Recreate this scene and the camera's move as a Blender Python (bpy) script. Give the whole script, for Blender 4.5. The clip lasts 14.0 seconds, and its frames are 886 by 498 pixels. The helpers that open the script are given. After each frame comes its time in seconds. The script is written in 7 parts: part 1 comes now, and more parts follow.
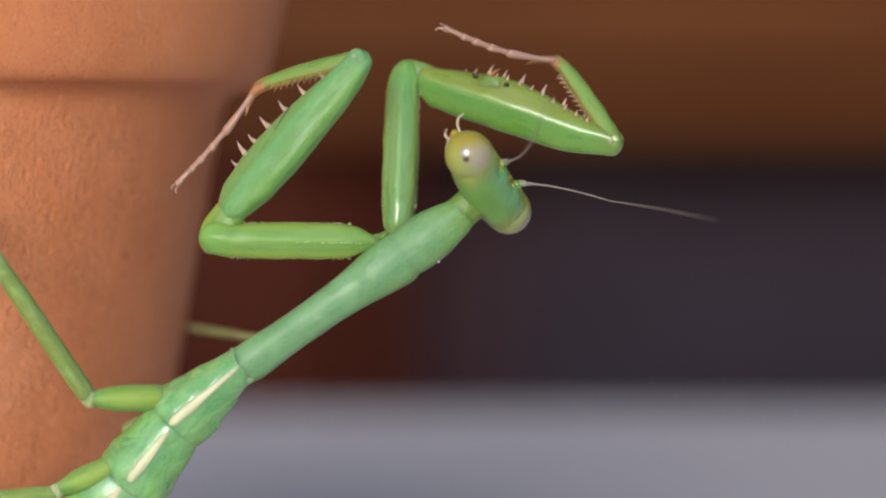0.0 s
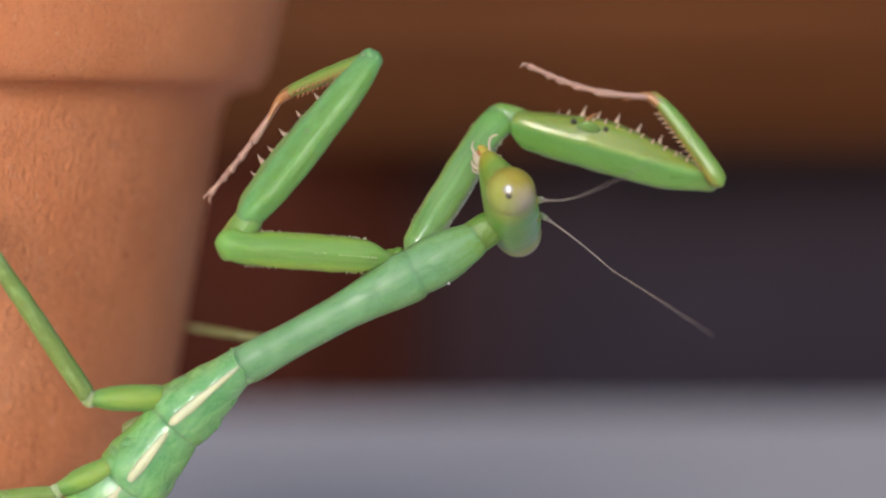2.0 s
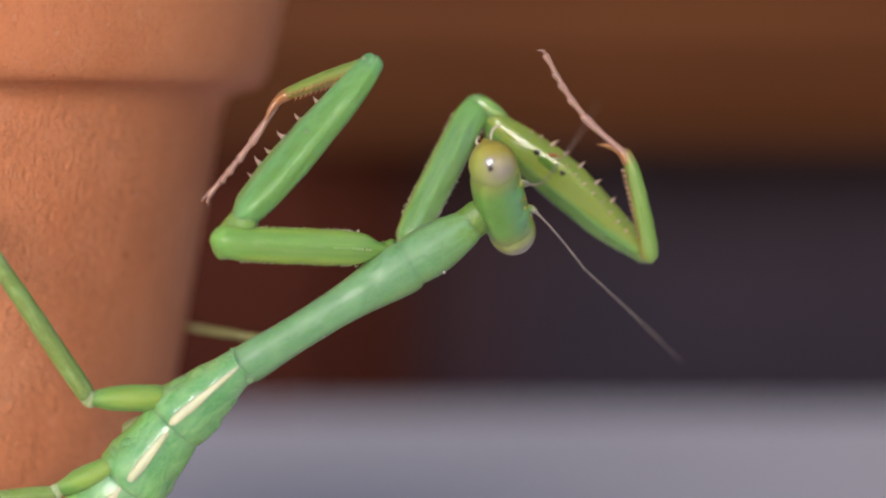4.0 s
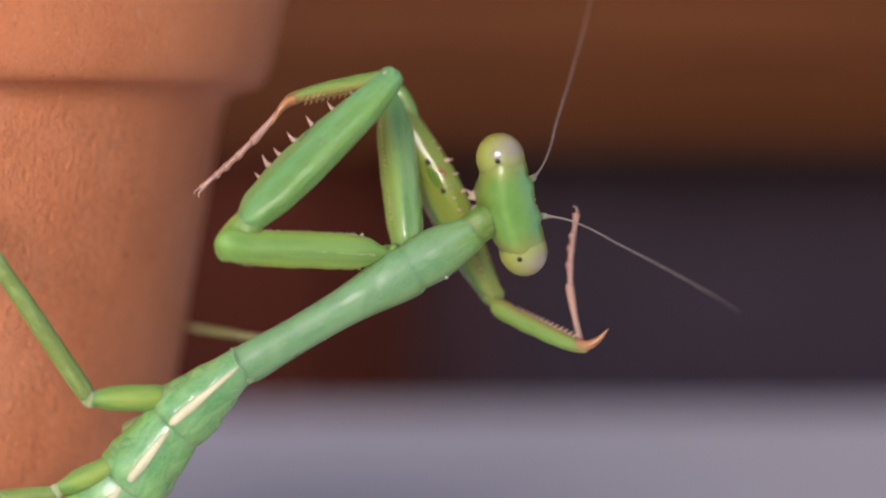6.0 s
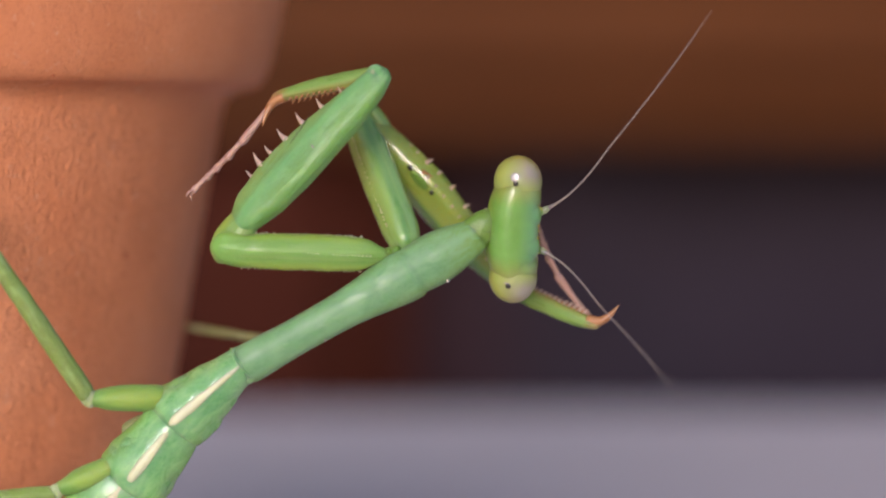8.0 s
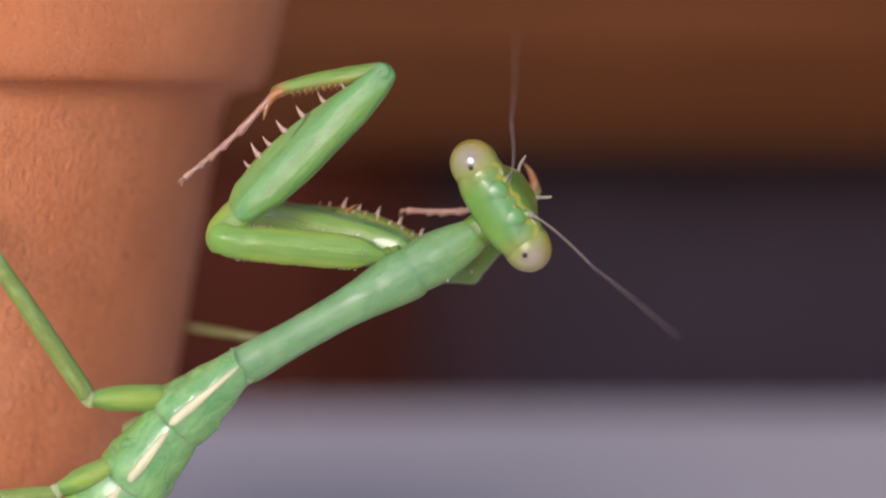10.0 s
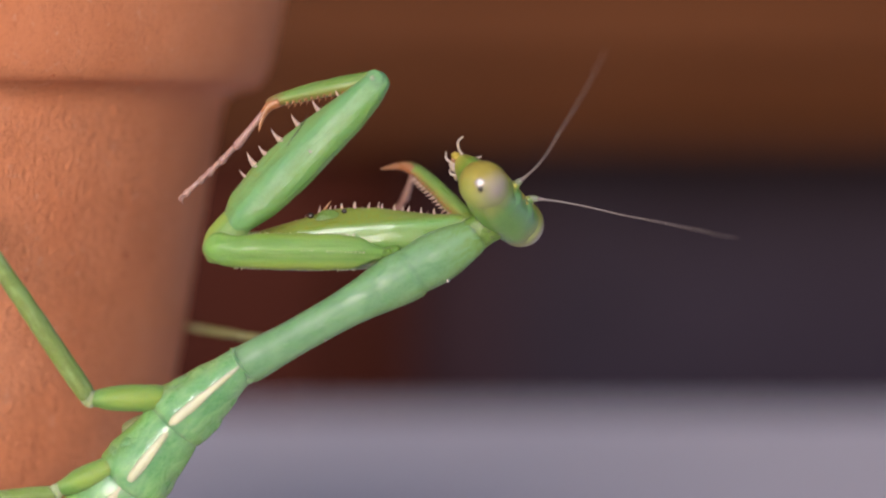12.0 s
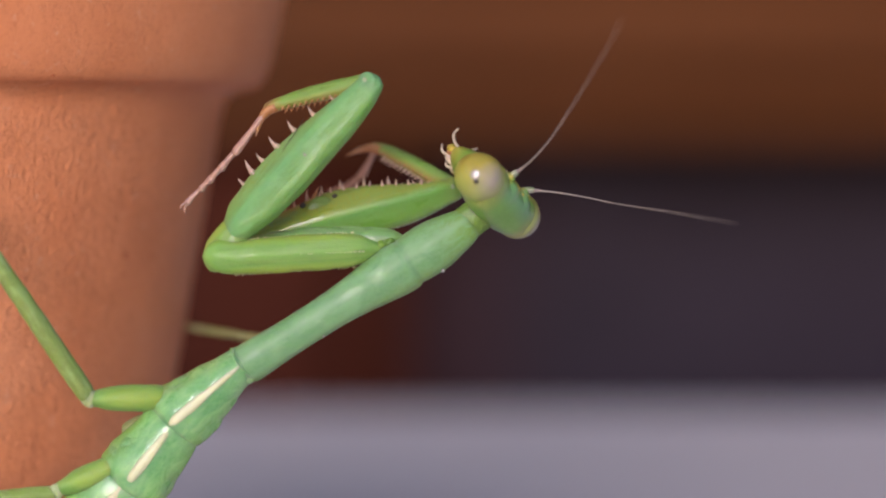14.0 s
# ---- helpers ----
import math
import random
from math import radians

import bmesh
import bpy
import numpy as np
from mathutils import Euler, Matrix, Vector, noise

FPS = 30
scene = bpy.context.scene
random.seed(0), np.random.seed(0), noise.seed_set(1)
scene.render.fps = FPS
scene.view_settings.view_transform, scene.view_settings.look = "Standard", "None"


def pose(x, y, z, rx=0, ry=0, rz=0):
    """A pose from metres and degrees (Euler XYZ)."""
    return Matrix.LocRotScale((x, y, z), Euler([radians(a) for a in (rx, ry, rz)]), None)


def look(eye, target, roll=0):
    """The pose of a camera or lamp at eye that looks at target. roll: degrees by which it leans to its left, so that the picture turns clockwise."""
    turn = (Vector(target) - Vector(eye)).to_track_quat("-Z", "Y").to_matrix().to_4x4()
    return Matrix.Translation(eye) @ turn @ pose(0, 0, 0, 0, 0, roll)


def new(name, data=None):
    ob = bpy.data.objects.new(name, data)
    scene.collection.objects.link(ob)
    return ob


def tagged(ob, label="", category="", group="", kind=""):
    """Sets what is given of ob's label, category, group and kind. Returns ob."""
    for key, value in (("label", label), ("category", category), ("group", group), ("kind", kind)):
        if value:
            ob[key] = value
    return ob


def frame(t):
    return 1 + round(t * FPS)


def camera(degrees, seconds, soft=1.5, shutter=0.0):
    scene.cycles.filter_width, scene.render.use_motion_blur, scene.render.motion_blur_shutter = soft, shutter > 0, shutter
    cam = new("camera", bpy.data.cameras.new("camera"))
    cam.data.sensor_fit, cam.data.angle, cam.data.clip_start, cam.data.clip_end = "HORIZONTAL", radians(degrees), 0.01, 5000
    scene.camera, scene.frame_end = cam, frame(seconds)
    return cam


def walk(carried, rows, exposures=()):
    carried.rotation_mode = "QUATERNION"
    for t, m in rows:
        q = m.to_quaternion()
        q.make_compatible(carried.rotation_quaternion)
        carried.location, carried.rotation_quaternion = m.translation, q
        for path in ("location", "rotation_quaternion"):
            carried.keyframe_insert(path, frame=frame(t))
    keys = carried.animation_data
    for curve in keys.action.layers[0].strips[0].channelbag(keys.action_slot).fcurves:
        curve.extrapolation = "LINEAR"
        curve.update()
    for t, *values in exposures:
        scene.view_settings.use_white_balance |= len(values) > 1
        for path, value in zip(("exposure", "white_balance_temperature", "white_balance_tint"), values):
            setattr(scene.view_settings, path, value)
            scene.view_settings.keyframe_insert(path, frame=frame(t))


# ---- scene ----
cam = camera(20, 14.0, soft=2.2)
cam.data.dof.use_dof = True
cam.data.dof.focus_distance = 0.1425
cam.data.dof.aperture_fstop = 17.0
EYE = Vector((0, 0, 0.045))
VIEW = Vector((0, math.cos(radians(2.74)), -math.sin(radians(2.74))))
walk(cam, [(0, look(EYE, EYE + VIEW)), (14, look(EYE, EYE + VIEW))], [(0, 0.0, 6500, 7), (3.2, 0.0, 6500, 8), (5.3, 0.0, 6530, 20), (8.2, 0.0, 6550, 20), (14, 0.0, 6550, 20)])

# ---- daylight ----
world = bpy.data.worlds.new("world")
scene.world = world
world.use_nodes = True
wt = world.node_tree
sky = wt.nodes.new("ShaderNodeTexSky")
sky.sky_type, sky.sun_disc = "NISHITA", False
sky.sun_elevation, sky.sun_rotation = radians(15.5), radians(-168)
wt.links.new(sky.outputs[0], wt.nodes["Background"].inputs[0])
wt.nodes["Background"].inputs[1].default_value = 0.16

sun_data = bpy.data.lights.new("sun", "SUN")
sun_data.energy, sun_data.angle, sun_data.color = 2.12, radians(30), (0.965, 0.965, 1.0)
sun = new("sun", sun_data)
sun.matrix_basis = look((-0.200, -0.9425, 0.267), (0, 0, 0))
scene.view_settings.exposure = 0.0

# ---- materials ----
UNIT = 3.194e-5  # drawing unit of the insect's plans, in metres


def material(name, rough=0.5, metal=0.0, coat=0.0, sss=0.0, spec=0.5):
    m = bpy.data.materials.new(name)
    m.use_nodes = True
    b = m.node_tree.nodes["Principled BSDF"]
    b.inputs["Roughness"].default_value = rough
    b.inputs["Metallic"].default_value = metal
    b.inputs["Coat Weight"].default_value = coat
    b.inputs["Coat Roughness"].default_value = 0.10
    b.inputs["Specular IOR Level"].default_value = spec
    if sss:
        b.inputs["Subsurface Weight"].default_value = sss
        b.inputs["Subsurface Radius"].default_value = (0.8, 1.0, 0.5)
        b.inputs["Subsurface Scale"].default_value = 0.0010
    return m, m.node_tree, b


def node(tree, kind, **values):
    n = tree.nodes.new(kind)
    for key, value in values.items():
        n.inputs[key].default_value = value
    return n


def noise_node(tree, scale, detail=4, rough=0.55, coords=None):
    n = node(tree, "ShaderNodeTexNoise", Scale=scale, Detail=detail, Roughness=rough)
    c = coords or tree.nodes.new("ShaderNodeTexCoord")
    tree.links.new(c.outputs["Object"], n.inputs["Vector"])
    return n


def ramp(tree, source, stops):
    r = tree.nodes.new("ShaderNodeValToRGB")
    while len(r.color_ramp.elements) < len(stops):
        r.color_ramp.elements.new(0.5)
    for e, (at, colour) in zip(r.color_ramp.elements, stops):
        e.position, e.color = at, (*colour, 1)
    tree.links.new(source, r.inputs[0])
    return r


def blend(tree, factor, a, b):
    m = tree.nodes.new("ShaderNodeMix")
    m.data_type = "RGBA"
    for socket, value in ((m.inputs[0], factor), (m.inputs[6], a), (m.inputs[7], b)):
        if isinstance(value, (int, float)):
            socket.default_value = value
        elif isinstance(value, tuple):
            socket.default_value = (*value, 1)
        else:
            tree.links.new(value, socket)
    return m.outputs[2]


def relief(tree, bsdf, source, strength, distance):
    n = node(tree, "ShaderNodeBump", Strength=strength, Distance=distance)
    tree.links.new(source, n.inputs["Height"])
    tree.links.new(n.outputs[0], bsdf.inputs["Normal"])
    return n


def axis_value(tree, axis, low, high, coords):
    """0 to 1 from low to high drawing units along one axis of the part."""
    s = tree.nodes.new("ShaderNodeSeparateXYZ")
    tree.links.new(coords.outputs["Object"], s.inputs[0])
    r = node(tree, "ShaderNodeMapRange", **{"From Min": low * UNIT, "From Max": high * UNIT})
    tree.links.new(s.outputs[axis], r.inputs[0])
    return r.outputs[0]


def cuticle(name, dark, light, tints=None, rough=0.46, coat=0.45, sss=1.0, stretch=0.13, bump=0.5, patch=None):
    """Waxy insect skin: mottled, with tints along one axis of the part (axis, low, high, stops of place, strength, colour); patch: the colour of pale blotches."""
    m, t, b = material(name, rough, 0, coat, sss, 0.4)
    b.inputs["Sheen Weight"].default_value = 0.07
    b.inputs["Sheen Roughness"].default_value = 0.45
    b.inputs["Sheen Tint"].default_value = (*light, 1)
    c = t.nodes.new("ShaderNodeTexCoord")
    pull = t.nodes.new("ShaderNodeMapping")
    pull.inputs["Scale"].default_value = (stretch, 1, 1)
    t.links.new(c.outputs["Object"], pull.inputs[0])
    big = node(t, "ShaderNodeTexNoise", Scale=900.0, Detail=4.0, Roughness=0.55)
    t.links.new(pull.outputs[0], big.inputs["Vector"])
    col = ramp(t, big.outputs[0], [(0.35, dark), (0.65, light)]).outputs[0]
    for axis, low, high, stops, colour in tints or ():
        col = blend(t, ramp(t, axis_value(t, axis, low, high, c), [(p, (s, s, s)) for p, s in stops]).outputs[0], col, colour)
    if patch:
        blotch = node(t, "ShaderNodeTexNoise", Scale=1500.0, Detail=5.0, Roughness=0.6, Distortion=0.8)
        drawn = t.nodes.new("ShaderNodeMapping")
        drawn.inputs["Scale"].default_value = (0.45, 1, 1)
        drawn.inputs["Location"].default_value = (0.031, 0.017, 0.043)
        t.links.new(c.outputs["Object"], drawn.inputs[0])
        t.links.new(drawn.outputs[0], blotch.inputs["Vector"])
        col = blend(t, ramp(t, blotch.outputs[0], [(0.46, (0, 0, 0)), (0.66, (0.75, 0.75, 0.75))]).outputs[0], col, patch)
    fine = noise_node(t, 5200, 3, 0.6, c)
    col = blend(t, ramp(t, fine.outputs[0], [(0.38, (0, 0, 0)), (0.70, (0.45, 0.45, 0.45))]).outputs[0], col, light)
    t.links.new(col, b.inputs["Base Color"])
    dents = node(t, "ShaderNodeTexNoise", Scale=2600.0, Detail=3.0, Roughness=0.5)
    t.links.new(pull.outputs[0], dents.inputs["Vector"])
    h = t.nodes.new("ShaderNodeMath")
    h.operation = "MULTIPLY_ADD"
    h.inputs[1].default_value = 3.0
    t.links.new(dents.outputs[0], h.inputs[0])
    t.links.new(fine.outputs[0], h.inputs[2])
    relief(t, b, h.outputs[0], bump, 0.00006)
    wet = node(t, "ShaderNodeTexNoise", Scale=3000.0, Detail=4.0, Roughness=0.6)
    t.links.new(pull.outputs[0], wet.inputs["Vector"])
    film = node(t, "ShaderNodeBump", Strength=0.45, Distance=0.00008)
    t.links.new(wet.outputs[0], film.inputs["Height"])
    t.links.new(film.outputs[0], b.inputs["Coat Normal"])
    gloss = ramp(t, dents.outputs[0], [(0.35, (rough * 0.6,) * 3), (0.65, (rough * 1.35,) * 3)]).outputs[0]
    t.links.new(gloss, b.inputs["Roughness"])
    return m


BOTH_EDGES = ((0.0, 1.0), (0.12, 0.7), (0.26, 0.12), (0.5, 0.0), (0.76, 0.12), (0.9, 0.6), (1.0, 0.9))
LOW_SIDE = ((0.0, 0.8), (0.34, 0.6), (0.58, 0.0))
HIGH_SIDE = ((0.55, 0.0), (1.0, 1.0))
M_FEMUR = cuticle("femur_green", (0.088, 0.276, 0.080), (0.148, 0.360, 0.140), [(2, -40, 60, ((0.22, 0.0), (0.27, 0.25), (0.33, 0.0), (0.48, 0.0), (0.54, 0.25), (0.62, 0.0), (0.70, 0.0), (0.75, 0.2), (0.82, 0.0)), (0.175, 0.419, 0.188)), (2, -42, 52, LOW_SIDE, (0.167, 0.314, 0.057)), (2, -44, 58, ((0.0, 0.8), (0.1, 0.0), (0.88, 0.0), (1.0, 0.7)), (0.259, 0.350, 0.091)), (0, 0, 420, ((0.9, 0.0), (0.98, 0.7)), (0.141, 0.362, 0.168)), (2, 12, 52, ((0.0, 0.0), (0.7, 0.85)), (0.212, 0.312, 0.069))], 0.53, 0.2, 1.0, 0.13, 0.6, (0.190, 0.395, 0.145))
M_FEMUR_SHINY = cuticle("inner_femur_green", (0.092, 0.273, 0.060), (0.152, 0.350, 0.104), [(2, -40, 60, ((0.22, 0.0), (0.27, 0.25), (0.33, 0.0), (0.48, 0.0), (0.54, 0.25), (0.62, 0.0), (0.70, 0.0), (0.75, 0.2), (0.82, 0.0)), (0.175, 0.419, 0.150)), (2, -42, 52, LOW_SIDE, (0.167, 0.314, 0.046)), (2, -44, 58, ((0.0, 0.8), (0.1, 0.0), (0.88, 0.0), (1.0, 0.7)), (0.259, 0.350, 0.073)), (0, 0, 420, ((0.9, 0.0), (0.98, 0.7)), (0.190, 0.290, 0.060)), (2, 4, 24, ((0.0, 0.0), (0.7, 0.95)), (0.250, 0.285, 0.038))], 0.36, 0.85, 1.0, 0.13, 0.2)
M_COXA = cuticle("coxa_green", (0.145, 0.315, 0.062), (0.215, 0.375, 0.105), [(2, -30, 30, ((0.30, 0.0), (0.36, 0.2), (0.44, 0.0)), (0.434, 0.459, 0.178)), (2, -30, 30, ((0.0, 0.95), (0.14, 0.6), (0.3, 0.0), (0.80, 0.0), (0.92, 0.5), (1.0, 0.8)), (0.292, 0.392, 0.061)), (0, 0, 300, ((0.80, 0.0), (1.0, 0.8)), (0.171, 0.369, 0.078))], 0.54, 0.14)
M_COXA_SHINY = cuticle("inner_coxa_green", (0.140, 0.310, 0.095), (0.215, 0.380, 0.150), [(2, -30, 30, ((0.30, 0.0), (0.36, 0.2), (0.44, 0.0)), (0.391, 0.459, 0.160)), (2, -30, 30, ((0.0, 0.6), (0.10, 0.35), (0.2, 0.0), (0.82, 0.0), (0.92, 0.3), (1.0, 0.55)), (0.263, 0.392, 0.055)), (0, 0, 300, ((0.80, 0.0), (1.0, 0.8)), (0.154, 0.369, 0.070))], 0.34, 1.0, 1.0, 0.13, 0.2)
M_TIBIA = cuticle("tibia_green", (0.133, 0.267, 0.044), (0.200, 0.321, 0.080), [(2, -18, 14, HIGH_SIDE, (0.312, 0.227, 0.050)), (0, 130, 200, HIGH_SIDE, (0.327, 0.167, 0.068))], 0.44, 0.4)
M_PRONOTUM = cuticle("pronotum_green", (0.116, 0.280, 0.122), (0.182, 0.355, 0.186), [(0, 330, 485, ((0.35, 0.0), (0.95, 1.0)), (0.152, 0.272, 0.036)), (1, -48, 48, ((0.50, 0.0), (0.575, 0.55), (0.60, 0.55), (0.70, 0.0)), (0.250, 0.400, 0.255)), (1, -48, 48, BOTH_EDGES, (0.167, 0.285, 0.084))], 0.56, 0.0, 1.0, 0.5, 0.2, (0.190, 0.370, 0.185))
M_THORAX = cuticle("thorax_green", (0.112, 0.345, 0.125), (0.215, 0.460, 0.205), [(1, -60, 60, BOTH_EDGES, (0.149, 0.345, 0.046))], 0.38, 1.0, 1.0, 0.55, 0.35, (0.30, 0.56, 0.215))
M_PLATE = cuticle("plate_green", (0.115, 0.340, 0.100), (0.215, 0.460, 0.170), None, 0.3, 1.0, 1.0, 0.4, 0.6, (0.30, 0.56, 0.215))
M_LEG = cuticle("leg_green", (0.158, 0.275, 0.052), (0.255, 0.375, 0.110), [(2, -22, 22, BOTH_EDGES, (0.196, 0.255, 0.069))], 0.46, 0.3, 1.0, 0.13, 0.5, (0.30, 0.43, 0.17))
M_PALE_LEG = cuticle("pale_leg_green", (0.20, 0.25, 0.10), (0.27, 0.30, 0.14))
M_JOINT = cuticle("joint_pale", (0.288, 0.399, 0.168), (0.400, 0.513, 0.266), None, 0.4, 0.2)
M_TARSUS = cuticle("tarsus_brown", (0.357, 0.185, 0.142), (0.483, 0.299, 0.248), None, 0.45, 0.05, 0.3)
M_SPINE = cuticle("spine_pale", (0.50, 0.32, 0.22), (0.66, 0.50, 0.40), None, 0.35, 0.3, 0.3)
M_CLAW = cuticle("claw_brown", (0.32, 0.125, 0.050), (0.43, 0.20, 0.085), None, 0.3, 0.4, 0.3)
M_PALP = cuticle("palp_cream", (0.46, 0.36, 0.26), (0.60, 0.52, 0.40), None, 0.4, 0.2, 0.4)
M_MOUTH = cuticle("mouth_yellow", (0.42, 0.30, 0.04), (0.52, 0.42, 0.08), None, 0.3, 0.4, 0.4)
M_ANTENNA = cuticle("antenna_brown", (0.221, 0.171, 0.160), (0.312, 0.266, 0.240), None, 0.55, 0.0, 0.1)
M_STRIPE = cuticle("stripe_cream", (0.46, 0.50, 0.22), (0.64, 0.67, 0.44), None, 0.4, 0.2, 0.4)

M_NECK = cuticle("neck_green", (0.110, 0.220, 0.032), (0.165, 0.280, 0.058), None, 0.5, 0.15, 1.0, 0.8, 0.6)


def spot_material():
    m, t, b = material("black_mark", 0.35, 0, 0.3)
    n = noise_node(t, 3000)
    t.links.new(ramp(t, n.outputs[0], [(0.3, (0.006, 0.005, 0.004)), (0.8, (0.03, 0.02, 0.015))]).outputs[0], b.inputs["Base Color"])
    return m


def head_material():
    m, t, b = material("head_green", 0.34, 0, 0.5, 0.9)
    c = t.nodes.new("ShaderNodeTexCoord")
    n = noise_node(t, 700, 3, 0.5, c)
    low = ramp(t, n.outputs[0], [(0.3, (0.145, 0.290, 0.036)), (0.7, (0.215, 0.365, 0.066))]).outputs[0]
    top = ramp(t, n.outputs[0], [(0.3, (0.13, 0.31, 0.050)), (0.7, (0.19, 0.38, 0.090))]).outputs[0]
    col = blend(t, axis_value(t, 2, -10, 12, c), low, top)
    crown = blend(t, ramp(t, axis_value(t, 1, -20, 26, c), [(0.2, (0, 0, 0)), (0.8, (0.9, 0.9, 0.9))]).outputs[0], col, (0.150, 0.365, 0.165))
    col = blend(t, axis_value(t, 2, 20, 36, c), col, crown)
    # olive towards the eyes
    side = t.nodes.new("ShaderNodeSeparateXYZ")
    t.links.new(c.outputs["Object"], side.inputs[0])
    far = t.nodes.new("ShaderNodeMath")
    far.operation = "ABSOLUTE"
    t.links.new(side.outputs[0], far.inputs[0])
    out = node(t, "ShaderNodeMapRange", **{"From Min": 44 * UNIT, "From Max": 96 * UNIT})
    t.links.new(far.outputs[0], out.inputs[0])
    col = blend(t, out.outputs[0], col, (0.33, 0.33, 0.085))
    # the wavy yellow brow line across the face
    s = t.nodes.new("ShaderNodeSeparateXYZ")
    t.links.new(c.outputs["Object"], s.inputs[0])
    w = t.nodes.new("ShaderNodeMath")
    w.operation = "MULTIPLY_ADD"
    w.inputs[1].default_value = 26 * UNIT
    t.links.new(n.outputs[0], w.inputs[0])
    zig = t.nodes.new("ShaderNodeMath")
    zig.operation = "MULTIPLY"
    zig.inputs[1].default_value = 2 * math.pi / (30 * UNIT)
    t.links.new(s.outputs[0], zig.inputs[0])
    wave = t.nodes.new("ShaderNodeMath")
    wave.operation = "COSINE"
    t.links.new(zig.outputs[0], wave.inputs[0])
    lift = t.nodes.new("ShaderNodeMath")
    lift.operation = "MULTIPLY_ADD"
    lift.inputs[1].default_value = 5 * UNIT
    t.links.new(wave.outputs[0], lift.inputs[0])
    t.links.new(s.outputs[2], lift.inputs[2])
    t.links.new(lift.outputs[0], w.inputs[2])
    line = node(t, "ShaderNodeMapRange", **{"From Min": 2 * UNIT, "From Max": 48 * UNIT})
    t.links.new(w.outputs[0], line.inputs[0])
    band = ramp(t, line.outputs[0], [(0.20, (0, 0, 0)), (0.40, (1, 1, 1)), (0.52, (1, 1, 1)), (0.70, (0, 0, 0))]).outputs[0]
    front = axis_value(t, 1, 20, 36, c)
    k = t.nodes.new("ShaderNodeMath")
    k.operation = "MULTIPLY"
    t.links.new(band, k.inputs[0])
    t.links.new(front, k.inputs[1])
    col = blend(t, k.outputs[0], col, (0.48, 0.50, 0.09))
    mouth = axis_value(t, 2, -84, -128, c)
    col = blend(t, mouth, col, (0.46, 0.38, 0.05))
    t.links.new(col, b.inputs["Base Color"])
    f = noise_node(t, 1900, 2, 0.5, c)
    relief(t, b, f.outputs[0], 0.35, 0.00010)
    return m


def eye_material():
    m, t, b = material("eye_pearl", 0.32, 0, 0.2, 0.6)
    c = t.nodes.new("ShaderNodeTexCoord")
    n = noise_node(t, 500, 2, 0.5, c)
    pearl = ramp(t, n.outputs[0], [(0.3, (0.27, 0.240, 0.190)), (0.7, (0.36, 0.325, 0.270))]).outputs[0]
    col = blend(t, ramp(t, axis_value(t, 2, 36, -16, c), [(0.08, (0, 0, 0)), (0.60, (1, 1, 1))]).outputs[0], pearl, (0.36, 0.295, 0.052))
    col = blend(t, ramp(t, axis_value(t, 1, 10, -34, c), [(0.1, (0, 0, 0)), (0.9, (0.8, 0.8, 0.8))]).outputs[0], col, (0.33, 0.40, 0.10))
    s = t.nodes.new("ShaderNodeSeparateXYZ")
    t.links.new(c.outputs["Object"], s.inputs[0])
    side = t.nodes.new("ShaderNodeMath")
    side.operation = "ABSOLUTE"
    t.links.new(s.outputs[0], side.inputs[0])
    out = node(t, "ShaderNodeMapRange", **{"From Min": 100 * UNIT, "From Max": 74 * UNIT, "To Max": 0.92})
    t.links.new(side.outputs[0], out.inputs[0])
    col = blend(t, out.outputs[0], col, (0.30, 0.38, 0.09))
    t.links.new(col, b.inputs["Base Color"])
    v = node(t, "ShaderNodeTexVoronoi", Scale=16000)
    t.links.new(c.outputs["Object"], v.inputs["Vector"])
    relief(t, b, v.outputs[0], 0.05, 0.00001)
    return m


def gleam_material():
    m, t, b = material("highlight_and_crumb_white", 0.2, 0, 0.8, 0.4)
    n = noise_node(t, 2500, 2)
    t.links.new(ramp(t, n.outputs[0], [(0.3, (0.33, 0.31, 0.27)), (0.8, (0.43, 0.41, 0.36))]).outputs[0], b.inputs["Base Color"])
    return m


